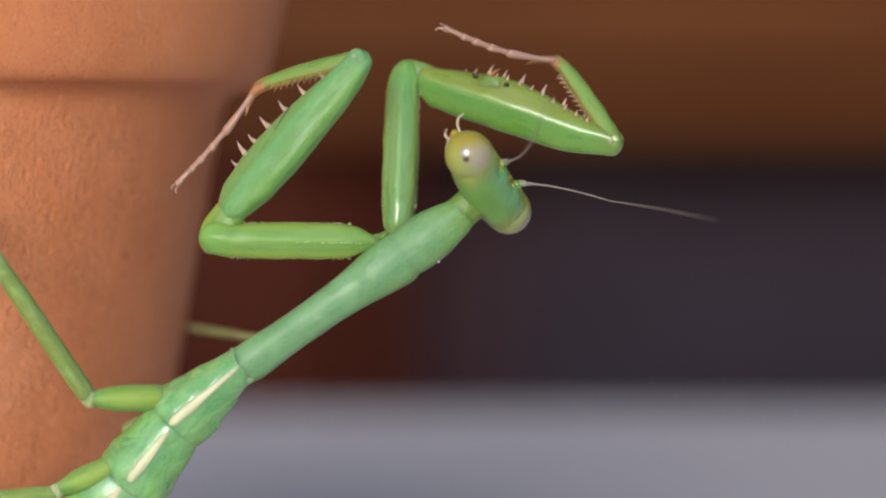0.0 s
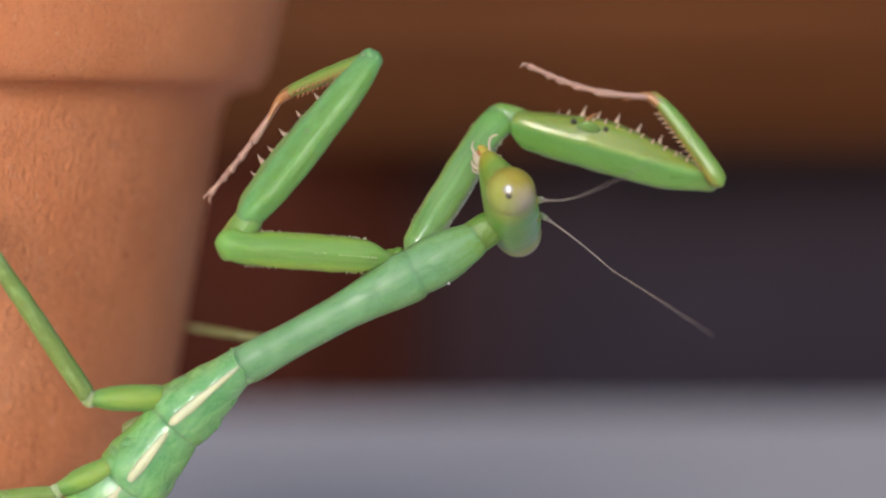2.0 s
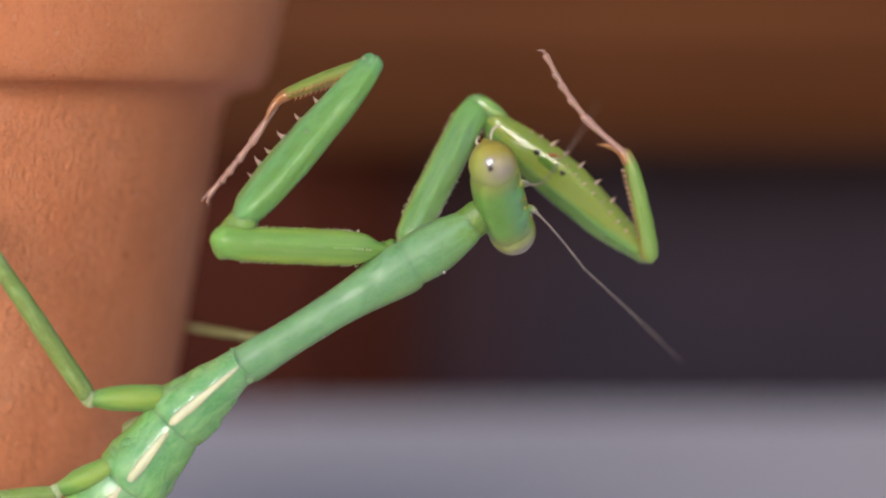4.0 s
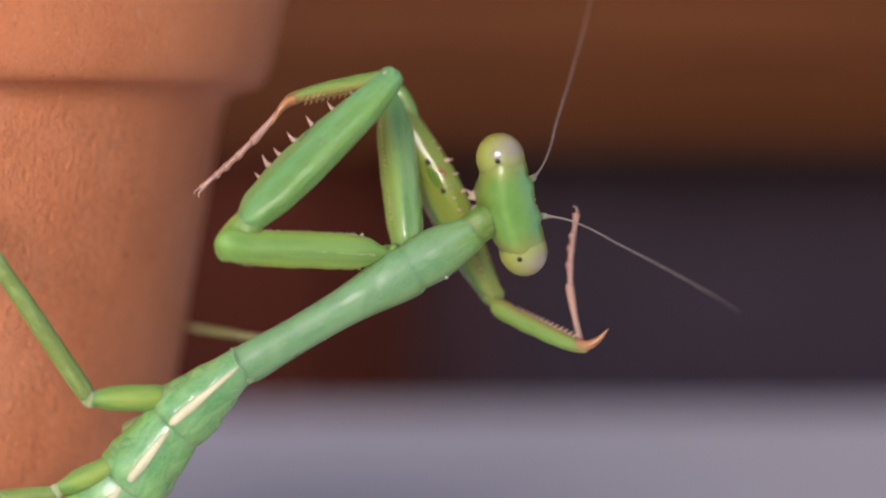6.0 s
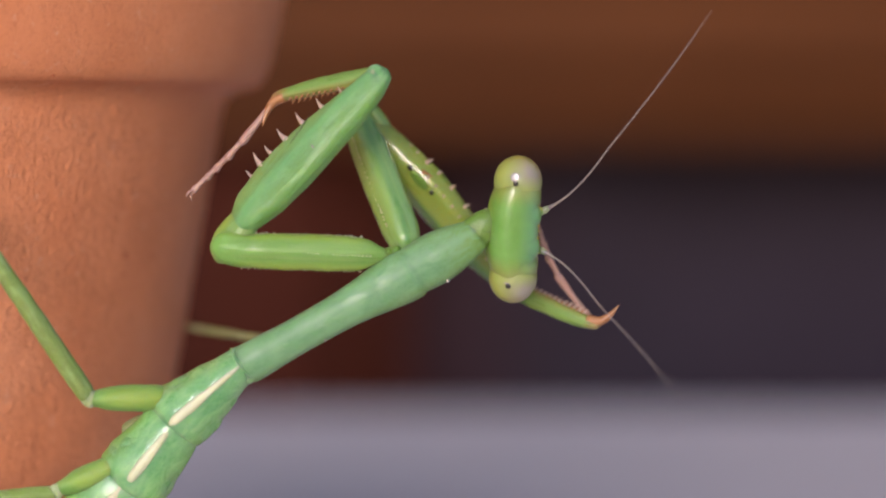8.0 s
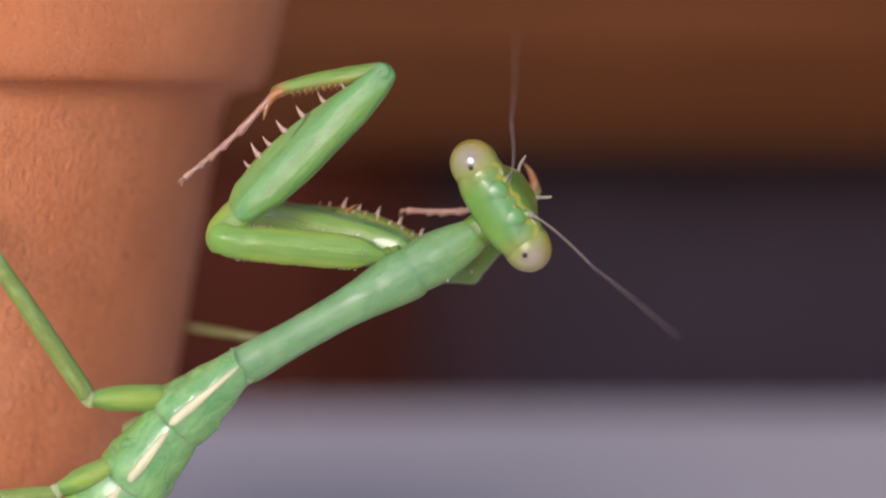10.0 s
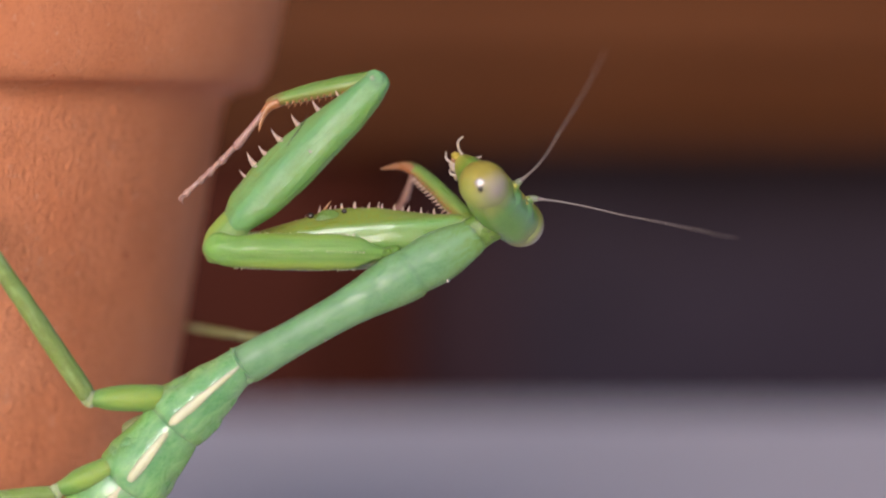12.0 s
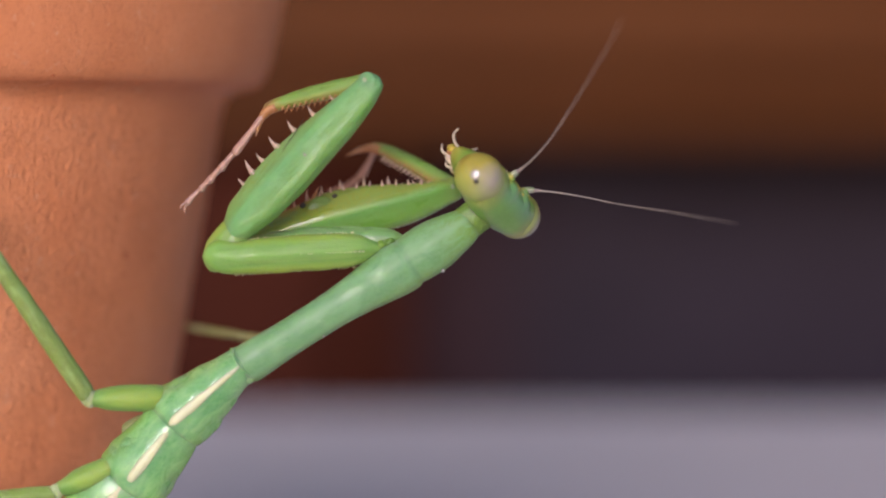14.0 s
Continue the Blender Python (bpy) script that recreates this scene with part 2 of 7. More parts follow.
def clay_material():
    m, t, b = material("terracotta", 0.62, 0, 0, 0, 0.4)
    c = t.nodes.new("ShaderNodeTexCoord")
    cloud = noise_node(t, 70, 5, 0.6, c)
    grain = noise_node(t, 3600, 5, 0.65, c)
    col = ramp(t, cloud.outputs[0], [(0.28, (0.580, 0.190, 0.075)), (0.5, (0.660, 0.243, 0.107)), (0.75, (0.710, 0.305, 0.160))]).outputs[0]
    col = blend(t, ramp(t, grain.outputs[0], [(0.36, (0.28, 0.28, 0.28)), (0.50, (0, 0, 0))]).outputs[0], col, (0.42, 0.12, 0.05))
    pale = noise_node(t, 1500, 5, 0.65, c)
    col = blend(t, ramp(t, pale.outputs[0], [(0.60, (0, 0, 0)), (0.74, (0.5, 0.5, 0.5))]).outputs[0], col, (0.70, 0.40, 0.27))
    pits = node(t, "ShaderNodeTexVoronoi", Scale=330.0)
    t.links.new(c.outputs["Object"], pits.inputs["Vector"])
    pit = ramp(t, pits.outputs["Distance"], [(0.03, (0.35, 0.35, 0.35)), (0.075, (0, 0, 0))]).outputs[0]
    col = blend(t, pit, col, (0.40, 0.13, 0.07))
    t.links.new(col, b.inputs["Base Color"])
    # scuffed patches with smooth clay between them, and small chipped hollows
    drag = t.nodes.new("ShaderNodeMapping")
    drag.inputs["Scale"].default_value = (1, 1, 0.75)
    t.links.new(c.outputs["Object"], drag.inputs[0])
    scuff = node(t, "ShaderNodeTexNoise", Scale=2300.0, Detail=6.0, Roughness=0.68)
    t.links.new(drag.outputs[0], scuff.inputs["Vector"])
    rough_skin = ramp(t, scuff.outputs[0], [(0.40, (0, 0, 0)), (0.56, (1, 1, 1))])
    where = ramp(t, noise_node(t, 420, 4, 0.6, c).outputs[0], [(0.36, (0.12, 0.12, 0.12)), (0.62, (1, 1, 1))])
    rubbed = t.nodes.new("ShaderNodeMath")
    rubbed.operation = "MULTIPLY"
    t.links.new(rough_skin.outputs[0], rubbed.inputs[0])
    t.links.new(where.outputs[0], rubbed.inputs[1])
    chips = node(t, "ShaderNodeTexVoronoi", Scale=900.0)
    t.links.new(drag.outputs[0], chips.inputs["Vector"])
    chip = ramp(t, chips.outputs["Distance"], [(0.08, (0, 0, 0)), (0.26, (1, 1, 1))])
    height = t.nodes.new("ShaderNodeMath")
    height.operation = "MULTIPLY_ADD"
    height.inputs[1].default_value = 0.9
    t.links.new(chip.outputs[0], height.inputs[0])
    t.links.new(rubbed.outputs[0], height.inputs[2])
    fine = t.nodes.new("ShaderNodeMath")
    fine.operation = "MULTIPLY_ADD"
    fine.inputs[1].default_value = 0.35
    t.links.new(grain.outputs[0], fine.inputs[0])
    t.links.new(height.outputs[0], fine.inputs[2])
    worn = node(t, "ShaderNodeMapRange", **{"From Min": 0.0465, "From Max": 0.0452, "To Min": 0.3})
    up = t.nodes.new("ShaderNodeSeparateXYZ")
    t.links.new(c.outputs["Object"], up.inputs[0])
    t.links.new(up.outputs[2], worn.inputs[0])
    skin = t.nodes.new("ShaderNodeMath")
    skin.operation = "MULTIPLY"
    t.links.new(fine.outputs[0], skin.inputs[0])
    t.links.new(worn.outputs[0], skin.inputs[1])
    relief(t, b, skin.outputs[0], 0.6, 0.00017)
    return m


def plain_material(name, dark, light, scale, rough, bump=0.2, stretch=(1, 1, 1)):
    m, t, b = material(name, rough, spec=0.06)
    c = t.nodes.new("ShaderNodeTexCoord")
    mp = t.nodes.new("ShaderNodeMapping")
    mp.inputs["Scale"].default_value = stretch
    t.links.new(c.outputs["Object"], mp.inputs[0])
    n = node(t, "ShaderNodeTexNoise", Scale=scale, Detail=6.0, Roughness=0.6)
    t.links.new(mp.outputs[0], n.inputs["Vector"])
    t.links.new(ramp(t, n.outputs[0], [(0.3, dark), (0.7, light)]).outputs[0], b.inputs["Base Color"])
    relief(t, b, n.outputs[0], bump, 0.002)
    return m


M_SPOT, M_HEAD, M_EYE, M_GLEAM, M_CLAY = spot_material(), head_material(), eye_material(), gleam_material(), clay_material()
M_STAIN = plain_material("clay_stain", (0.42, 0.12, 0.055), (0.54, 0.17, 0.08), 4000, 0.85)
M_LEDGE = plain_material("ledge_paint", (0.715, 0.632, 0.632), (0.830, 0.735, 0.735), 14, 0.6, 0.15, (1, 4, 1))
M_WOOD = plain_material("brown_wood", (0.0690, 0.0210, 0.0066), (0.1120, 0.0370, 0.0118), 6, 0.55, 0.3, (1, 8, 9))
M_POST = plain_material("dark_wood", (0.0400, 0.0076, 0.0036), (0.0590, 0.0118, 0.0058), 8, 0.6, 0.3, (8, 8, 1))
M_SLATE = plain_material("slate_paint", (0.0190, 0.0142, 0.0205), (0.0440, 0.0335, 0.0500), 4, 0.7, 0.2)


def blurred_slate(m):
    """Slate paint blended to red-brown towards the post; the colour imitates soft lens blur."""
    t = m.node_tree
    b = t.nodes["Principled BSDF"]
    paint = b.inputs["Base Color"].links[0].from_socket
    c = t.nodes.new("ShaderNodeTexCoord")
    s = t.nodes.new("ShaderNodeSeparateXYZ")
    t.links.new(c.outputs["Object"], s.inputs[0])
    n = noise_node(t, 9, 4, 0.6, c)
    w = t.nodes.new("ShaderNodeMath")
    w.operation = "MULTIPLY_ADD"
    w.inputs[1].default_value = 0.06
    t.links.new(n.outputs[0], w.inputs[0])
    t.links.new(s.outputs[0], w.inputs[2])
    r = node(t, "ShaderNodeMapRange", **{"From Min": 0.085, "From Max": -0.03})
    t.links.new(w.outputs[0], r.inputs[0])
    t.links.new(blend(t, r.outputs[0], paint, (0.040, 0.0092, 0.0052)), b.inputs["Base Color"])


blurred_slate(M_SLATE)
M_GROUND = plain_material("dark_earth", (0.03, 0.024, 0.02), (0.06, 0.05, 0.045), 9, 0.9, 0.6)
M_SOIL = plain_material("potting_soil", (0.02, 0.013, 0.008), (0.06, 0.04, 0.025), 260, 0.95, 0.8)

# ---- mesh helpers ----


def part(name, bm, mat, parent=None, label="", smooth=True):
    me = bpy.data.meshes.new(name)
    bmesh.ops.recalc_face_normals(bm, faces=bm.faces[:])
    for f in bm.faces:
        f.smooth = smooth
    bm.to_mesh(me)
    bm.free()
    me.materials.append(mat)
    ob = new(name, me)
    ob.parent = parent
    return tagged(ob, label) if label else ob


def spline(rows, count):
    """Rows of numbers, smoothly filled in to count rows by their first number."""
    a = np.array(rows, float)
    x = a[:, 0]
    out = np.linspace(x[0], x[-1], count)
    # crowd stations towards both ends, so that the caps are round
    u = (1 - np.cos(np.linspace(0, math.pi, count))) / 2
    out = x[0] + (x[-1] - x[0]) * (0.6 * u + 0.4 * np.linspace(0, 1, count))
    h = np.diff(x)[:, None]
    d = np.diff(a, axis=0) / h
    slope = np.zeros_like(a)
    slope[0], slope[-1] = d[0], d[-1]
    same = d[:-1] * d[1:] > 0
    safe = np.where(same, d[:-1] * d[1:], 1.0)
    slope[1:-1] = np.where(same, safe * 3 * (h[:-1] + h[1:]) / ((2 * h[1:] + h[:-1]) * np.where(same, d[1:], 1.0) + (h[1:] + 2 * h[:-1]) * np.where(same, d[:-1], 1.0)), 0.0)
    rows_out = []
    for v in out:
        i = min(max(int(np.searchsorted(x, v)) - 1, 0), len(x) - 2)
        w = x[i + 1] - x[i]
        s = (v - x[i]) / w
        rows_out.append((1 + 2 * s) * (1 - s) ** 2 * a[i] + s * (1 - s) ** 2 * w * slope[i]
                        + s * s * (3 - 2 * s) * a[i + 1] + s * s * (s - 1) * w * slope[i + 1])
    return rows_out


def bridge(bm, rings, close=True):
    for a, b in zip(rings, rings[1:]):
        for i in range(len(a)):
            j = (i + 1) % len(a)
            bm.faces.new((a[i], a[j], b[j], b[i]))
    if close:
        bm.faces.new(rings[0][::-1])
        bm.faces.new(rings[-1])


def limb(stations, count=30, sides=22, power=1.0, unit=UNIT, uneven=1.2, seed=0, flat=None, ridge=None):
    """A limb along +x. Stations: x, middle z, reach to +z, reach to -z, half thickness in y. flat: a lower power in y, for flat sides.
    ridge: place in z, width and height of a lengthwise fold on both sides."""
    bm = bmesh.new()
    rings = []
    for x, mid, up, down, half in spline(stations, count):
        ring = []
        for k in range(sides):
            a = 2 * math.pi * k / sides
            c, s = math.cos(a), math.sin(a)
            y = half * math.copysign(abs(c) ** (flat or power), c)
            z = mid + (max(up, 0.3) if s > 0 else max(down, 0.3)) * math.copysign(abs(s) ** power, s)
            if ridge:
                y *= 1 + ridge[2] * math.exp(-((z - mid - ridge[0] * (up + down) / 90) / ridge[1]) ** 2)
            q = noise.noise(Vector((x / 26, y / 26, z / 26)) + Vector((seed * 7.3, 0, 0)))
            w = 1 + uneven * q / max(half, 12)
            ring.append(bm.verts.new((x * unit, y * w * unit, (mid + (z - mid) * w) * unit)))
        rings.append(ring)
    bridge(bm, rings)
    return bm


def tube(points, radii, sides=10, unit=UNIT, bm=None, steps=4):
    """A round tube through points."""
    bm = bm or bmesh.new()
    rows = [(i, *p, r) for i, (p, r) in enumerate(zip(points, radii))]
    fine = []
    a = np.array(rows, float)
    slope = np.gradient(a, axis=0) if len(a) > 1 else a
    for i in range(len(a) - 1):
        for k in range(steps):
            s = k / steps
            fine.append((1 + 2 * s) * (1 - s) ** 2 * a[i] + s * (1 - s) ** 2 * slope[i] + s * s * (3 - 2 * s) * a[i + 1] + s * s * (s - 1) * slope[i + 1])
    fine.append(a[-1])
    rings, side = [], None
    for i, row in enumerate(fine):
        p = Vector(row[1:4])
        q = Vector(fine[min(i + 1, len(fine) - 1)][1:4]) - Vector(fine[max(i - 1, 0)][1:4])
        q.normalize()
        side = (side - q * side.dot(q)).normalized() if side else q.orthogonal().normalized()
        other = q.cross(side)
        r = max(row[4], 0.15)
        rings.append([bm.verts.new((p + (side * math.cos(v) + other * math.sin(v)) * r) * unit)
                      for v in (2 * math.pi * k / sides for k in range(sides))])
    bridge(bm, rings)
    return bm


def ball(centre, radii, unit=UNIT, u=24, v=16):
    bm = bmesh.new()
    bmesh.ops.create_uvsphere(bm, u_segments=u, v_segments=v, radius=1)
    for w in bm.verts:
        w.co = Vector((centre[i] + radii[i] * w.co[i] for i in range(3))) * unit
    return bm


def thorn(length, radius, bend=0.25):
    """A curved spike along +z that leans towards +x."""
    pts = [(bend * length * s * s, 0, length * s) for s in (-0.12, 0.15, 0.4, 0.7, 1)]
    return tube(pts, [radius * 1.5, radius * 1.05, radius * 0.7, radius * 0.4, 0.3], 8, steps=2)


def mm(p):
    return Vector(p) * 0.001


def along(p, q, face):
    """The pose at p whose x looks to q and whose z leans to face."""
    x = (Vector(q) - Vector(p)).normalized()
    f = Vector(face)
    z = (f - x * f.dot(x)).normalized()
    y = z.cross(x)
    return Matrix.Translation(p) @ Matrix((x, y, z)).transposed().to_4x4()


def turned(profile, sides, m0=Matrix()):
    """A turned body from rows of radius, height (metres), closed where the radius is 0."""
    bm = bmesh.new()
    rings = []
    for r, z in profile:
        rings.append([bm.verts.new((r * math.cos(2 * math.pi * k / sides), r * math.sin(2 * math.pi * k / sides), z)) for k in range(sides)])
    bridge(bm, rings, close=False)
    return bm


def block(x0, x1, y0, y1, z0, z1, bevel=0.003):
    bm = bmesh.new()
    bmesh.ops.create_cube(bm, size=1)
    for v in bm.verts:
        v.co = ((x0 + x1) / 2 + v.co.x * (x1 - x0), (y0 + y1) / 2 + v.co.y * (y1 - y0), (z0 + z1) / 2 + v.co.z * (z1 - z0))
    bmesh.ops.bevel(bm, geom=bm.edges[:], offset=bevel, segments=9, affect="EDGES")
    return bm


# ---- setting ----
LEDGE_END = 0.406
ledge = part("ledge", block(-1.6, 1.6, -0.9, LEDGE_END, -0.75, 0.0, 0.004), M_LEDGE, smooth=False)
tagged(ledge, "smooth pale grey painted ledge under the flower pot", "ledge", kind="structure")
ground = bmesh.new()
bmesh.ops.create_grid(ground, x_segments=2, y_segments=2, size=60)
ground_ob = part("ground", ground, M_GROUND, smooth=False)
ground_ob.location.z = -0.75
tagged(ground_ob, "dark bare earth below the ledge", "ground", kind="structure")
wall = part("wall_back", block(-3, 3, 1.055, 1.25, -0.75, 2.2, 0.004), M_SLATE, smooth=False)
tagged(wall, "dark slate grey painted wall behind the ledge", "wall", kind="structure")


def boards():
    beam = new("wooden_beam")
    tagged(beam, "reddish-brown stained timber beam fixed across the dark wall", "beam")
    for i in range(3):
        part("plank", block(-1.2, 1.4, 0.935, 1.055, 0.0428 + i * 0.080, 0.1223 + i * 0.080, 0.025 if i == 0 else 0.010), M_WOOD, beam, smooth=False)
    for x in (-1.0, 1.15):
        part("bracket", block(x - 0.03, x + 0.03, 0.915, 0.935, 0.07, 0.26, 0.004), M_POST, beam, smooth=False)


boards()
post = part("wooden_post", block(-0.30, -0.016, 1.000, 1.055, -0.75, 0.080, 0.027), M_POST, smooth=False)
tagged(post, "dark red-brown timber panel post behind the ledge", "post")

# ---- the flower pot ----
POT_X, POT_Y = -0.0412, 0.165


def flower_pot():
    pot = new("flower_pot")
    pot.location = (POT_X, POT_Y, 0)
    tagged(pot, "small weathered terracotta flower pot with a thick rim", "flower pot")
    wall_rows = [(0.0, 0.0035), (0.0168, 0.0035), (0.0172, 0.0), (0.0181, 0.0003), (0.0186, 0.0014), (0.0261, 0.0432), (0.0265, 0.0455), (0.0268, 0.0466), (0.0271, 0.0471), (0.0276, 0.0474), (0.0281, 0.0476), (0.0284, 0.0478), (0.0280, 0.0484),
                 (0.0240, 0.0482), (0.0165, 0.005), (0.0, 0.005)]
    part("wall", turned(wall_rows, 160), M_CLAY, pot)
    rim_rows = [(0.0240, 0.0480), (0.0278, 0.0477), (0.0285, 0.04765), (0.02895, 0.0478), (0.0293, 0.0481), (0.0296, 0.0486), (0.0300, 0.0496), (0.03045, 0.0516), (0.0308, 0.0535), (0.0313, 0.0600), (0.0312, 0.0618), (0.0304, 0.0625),
                (0.0280, 0.0626), (0.0272, 0.0618), (0.0250, 0.0500), (0.0240, 0.0480)]
    part("rim", turned(rim_rows, 160), M_CLAY, pot)
    for p, size in (((-19.34, 152.79, 37.48), 0.30), ((-18.07, 155.49, 37.31), 0.24), ((-19.50, 152.94, 36.27), 0.2), ((-22.12, 142.82, 48.06), 0.12)):
        spot = part("stain", ball((0, 0, 0), (size, 0.03, size * 1.25), 0.001, 14, 8), M_STAIN, pot, "small dark stain on the clay")
        flat = Vector(p) * 0.001 - pot.location
        spot.matrix_basis = Matrix.Translation(flat) @ Matrix.Rotation(math.atan2(flat.y, flat.x) + math.pi / 2, 4, "Z")
    soil = bmesh.new()
    bmesh.ops.create_circle(soil, cap_ends=True, segments=64, radius=0.0262)
    part("soil", soil, M_SOIL, pot, "dark potting soil", smooth=False).location.z = 0.0568


flower_pot()

# ---- the mantis ----
mantis = new("praying_mantis")
tagged(mantis, "bright green praying mantis clinging to the terracotta pot", "mantis")
moving = {}
TO_LENS = -VIEW


def spine_meshes():
    keep = {}
    for name, length, radius, mat in (("long", 26, 4.6, M_SPINE), ("short", 11, 2.6, M_SPINE), ("tooth", 7, 2.2, M_CLAW), ("claw", 36, 5, M_CLAW)):
        bm = thorn(length, radius)
        me = bpy.data.meshes.new("spine_" + name)
        for f in bm.faces:
            f.smooth = True
        bm.to_mesh(me)
        bm.free()
        me.materials.append(mat)
        keep[name] = me
    return keep


SPINES = spine_meshes()


def set_spine(kind, parent, x, y, z, lean=0.0, tilt=0.0, size=1.0, name="spine"):
    o = new(name, SPINES[kind])
    o.parent = parent
    o.matrix_basis = Matrix.LocRotScale(Vector((x, y, z)) * UNIT, Euler((radians(tilt), radians(lean), 0)), Vector((size,) * 3))
    return o


def build_coxa(side, length):
    if side == "left":
        root = [(-8, 0, 3, 3, 3), (-2, 0, 8, 8, 8), (12, 0, 11, 11, 11), (24, 1, 16, 15, 15), (36, 1, 23, 22, 20), (52, 0, 28, 27, 24), (80, 0, 31, 31, 27)]
    else:
        root = [(-8, 0, 3, 3, 3), (-2, 0, 12, 12, 12), (8, 0, 20, 20, 20), (22, 0, 26, 26, 27), (60, 0, 30, 30, 32)]
    ob = part("fore_coxa", limb(root + [(150, 0, 32, 32, 28 if side == "left" else 33), (230, 0, 30, 31, 27 if side == "left" else 31),
                                 (length - 34, 0, 29, 30, 25), (length - 6, 3, 30, 30, 24), (length + 12, 4, 26, 25, 21), (length + 23, 4, 18, 16, 15), (length + 29, 4, 9, 8, 8), (length + 31, 4, 3, 3, 3)], 40, 40, 0.92, uneven=1.6, flat=0.62, ridge=(4, 9, 0.14)), M_COXA if side == "left" else M_COXA_SHINY, mantis)
    bm = bmesh.new()
    for i in range(34):
        x = 52 + i * (length - 78) / 33 + random.uniform(-3, 3)
        for z, dz in ((29.5, 5), (-30, -4.5)):
            tube([(x, 0, z), (x + 1, 0, z + dz * random.uniform(0.3, 1.0))], [2.0, 0.4], 6, bm=bm, steps=1)
    part("denticles", bm, M_STRIPE, ob, "rows of tiny pale teeth")
    bm = bmesh.new()
    for i in range(20):
        x = 40 + i * 6.4 + random.uniform(-1, 1)
        tube([(x, 27, -1 + 0.02 * x), (x + 0.8, 31.5 + random.uniform(-1, 1), -1 + 0.02 * x)], [2.2, 0.9], 6, bm=bm, steps=1)
    part("face_teeth", bm, M_STRIPE, ob, "dotted row of minute pale teeth")
    moving[side + "_coxa"] = ob


def build_femur(side, length, marks):
    k = length / 410
    skin = M_FEMUR if marks < 0 else M_FEMUR_SHINY
    if marks < 0:
        st = [(33, 8, 4, 4, 4), (38, 8, 16, 8, 10), (46, 6, 31, 11, 14), (60, 3, 43, 15, 18), (80, 2, 52, 20, 22), (120, -1, 60, 27, 23), (170, -2, 62, 31, 24.5), (220, -3, 59, 32, 24.5), (270, -3, 51, 32, 24),
              (320, -3, 40, 33, 24), (365, -1, 28, 32, 21), (395, 0, 21, 29, 18), (414, 0, 18, 24, 15), (425, -2, 12, 15, 10), (430, -2, 3, 3, 3)]
        hip = [(-30, 6, 4, 4, 4), (-25, 8, 16, 14, 12), (-12, 10, 27, 26, 20), (10, 12, 33, 30, 23), (40, 14, 32, 30, 23), (70, 18, 27, 26, 20), (92, 24, 14, 16, 12), (100, 26, 3, 3, 3)]
    else:
        st = [(23, 6, 4, 4, 3), (27, 6, 15, 13, 9), (35, 5, 23, 21, 15), (48, 3, 29, 30, 20), (68, 0, 35, 37, 23), (100, -2, 42, 37, 28), (140, -4, 51, 36, 31), (192, -6, 60, 35, 32), (246, -7, 56, 35, 31),
              (300, -6, 43, 37, 29), (350, -4, 30, 34, 24), (391, 0, 20, 29, 19), (412, 0, 18, 25, 16), (424, -2, 12, 16, 11), (429, -2, 3, 3, 3)]
        hip = [(-24, 0, 4, 4, 4), (-17, 3, 18, 16, 13), (0, 7, 25, 22, 18), (28, 8, 26, 21, 19), (54, 8, 23, 18, 16), (72, 9, 13, 12, 9), (79, 9, 3, 3, 3)]
    ob = part("fore_femur", limb([(x * k, a, b, c, d) for x, a, b, c, d in st], 56, 48, 1.0, uneven=0.8, flat=0.62, ridge=(17, 14, 0.20)), skin, mantis)
    joint = part("trochanter", limb(hip, 30, 30, 0.95, uneven=1.6, seed=3), M_COXA if marks < 0 else M_COXA_SHINY, ob, "rounded yellow-green elbow joint")
    joint.location.y = 7 * UNIT
    part("elbow_skin", ball((2, 4, -6), (18, 18, 16), u=18, v=12), M_NECK, ob, "pale soft skin of the elbow")
    for y in (-11, 11):
        part("knee_lobe", ball((410 * k, y, 1), (17, 7.5, 19)), skin, ob)
    part("knee_pivot", ball((409 * k, -17, 3), (5, 3.4, 5), u=12, v=8), M_JOINT, ob, "pale hinge point of the knee")
    edge = ([x for x, *_ in st], [m + u - 4 for _, m, u, _, _ in st])
    for x, s in ((108, 0.55), (126, 0.7), (152, 1.2), (180, 0.9), (216, 1.1), (258, 1.05), (302, 0.95), (345, 0.6)):
        if marks < 0 and x < 120:
            continue
        set_spine("long", ob, x * k, 9 * marks, np.interp(x, *edge), -6 + random.uniform(-6, 6), -8 * marks, s if marks < 0 else 0.76 * s)
        part("spine_root", ball((x * k, 9 * marks, np.interp(x, *edge) - 1), (6.5 * s, 6 * s, 5 * s), u=10, v=8), skin, ob)
    for i in range(19):
        x = 160 + i * 11.6
        drop = 2 if marks > 0 else 12
        set_spine("short", ob, x * k, -11 * marks, np.interp(x, *edge) - drop, random.uniform(-12, 4), 16 * marks, (0.8 + 0.75 * (i % 2)) * (1.0 if marks < 0 else 0.85))
    if marks > 0:
        set_spine("claw", ob, 160 * k, -10 * marks, 46, 24, 10 * marks, 0.8)
    for x, z, s in ((138, 43, 6.2), (198, 44, 5.2)):
        part("dark_spot", ball((x * k, (-20.5 if marks < 0 else -23.5) * marks, z), (s, 4, s * 0.85), u=14, v=10), M_SPOT, ob, "small black spot")
    part("claw_groove", ball((168 * k, (-22 if marks < 0 else -23.5) * marks, 33), (23, 4.5, 18)), M_NECK, ob, "yellow-green pit that takes the claw")
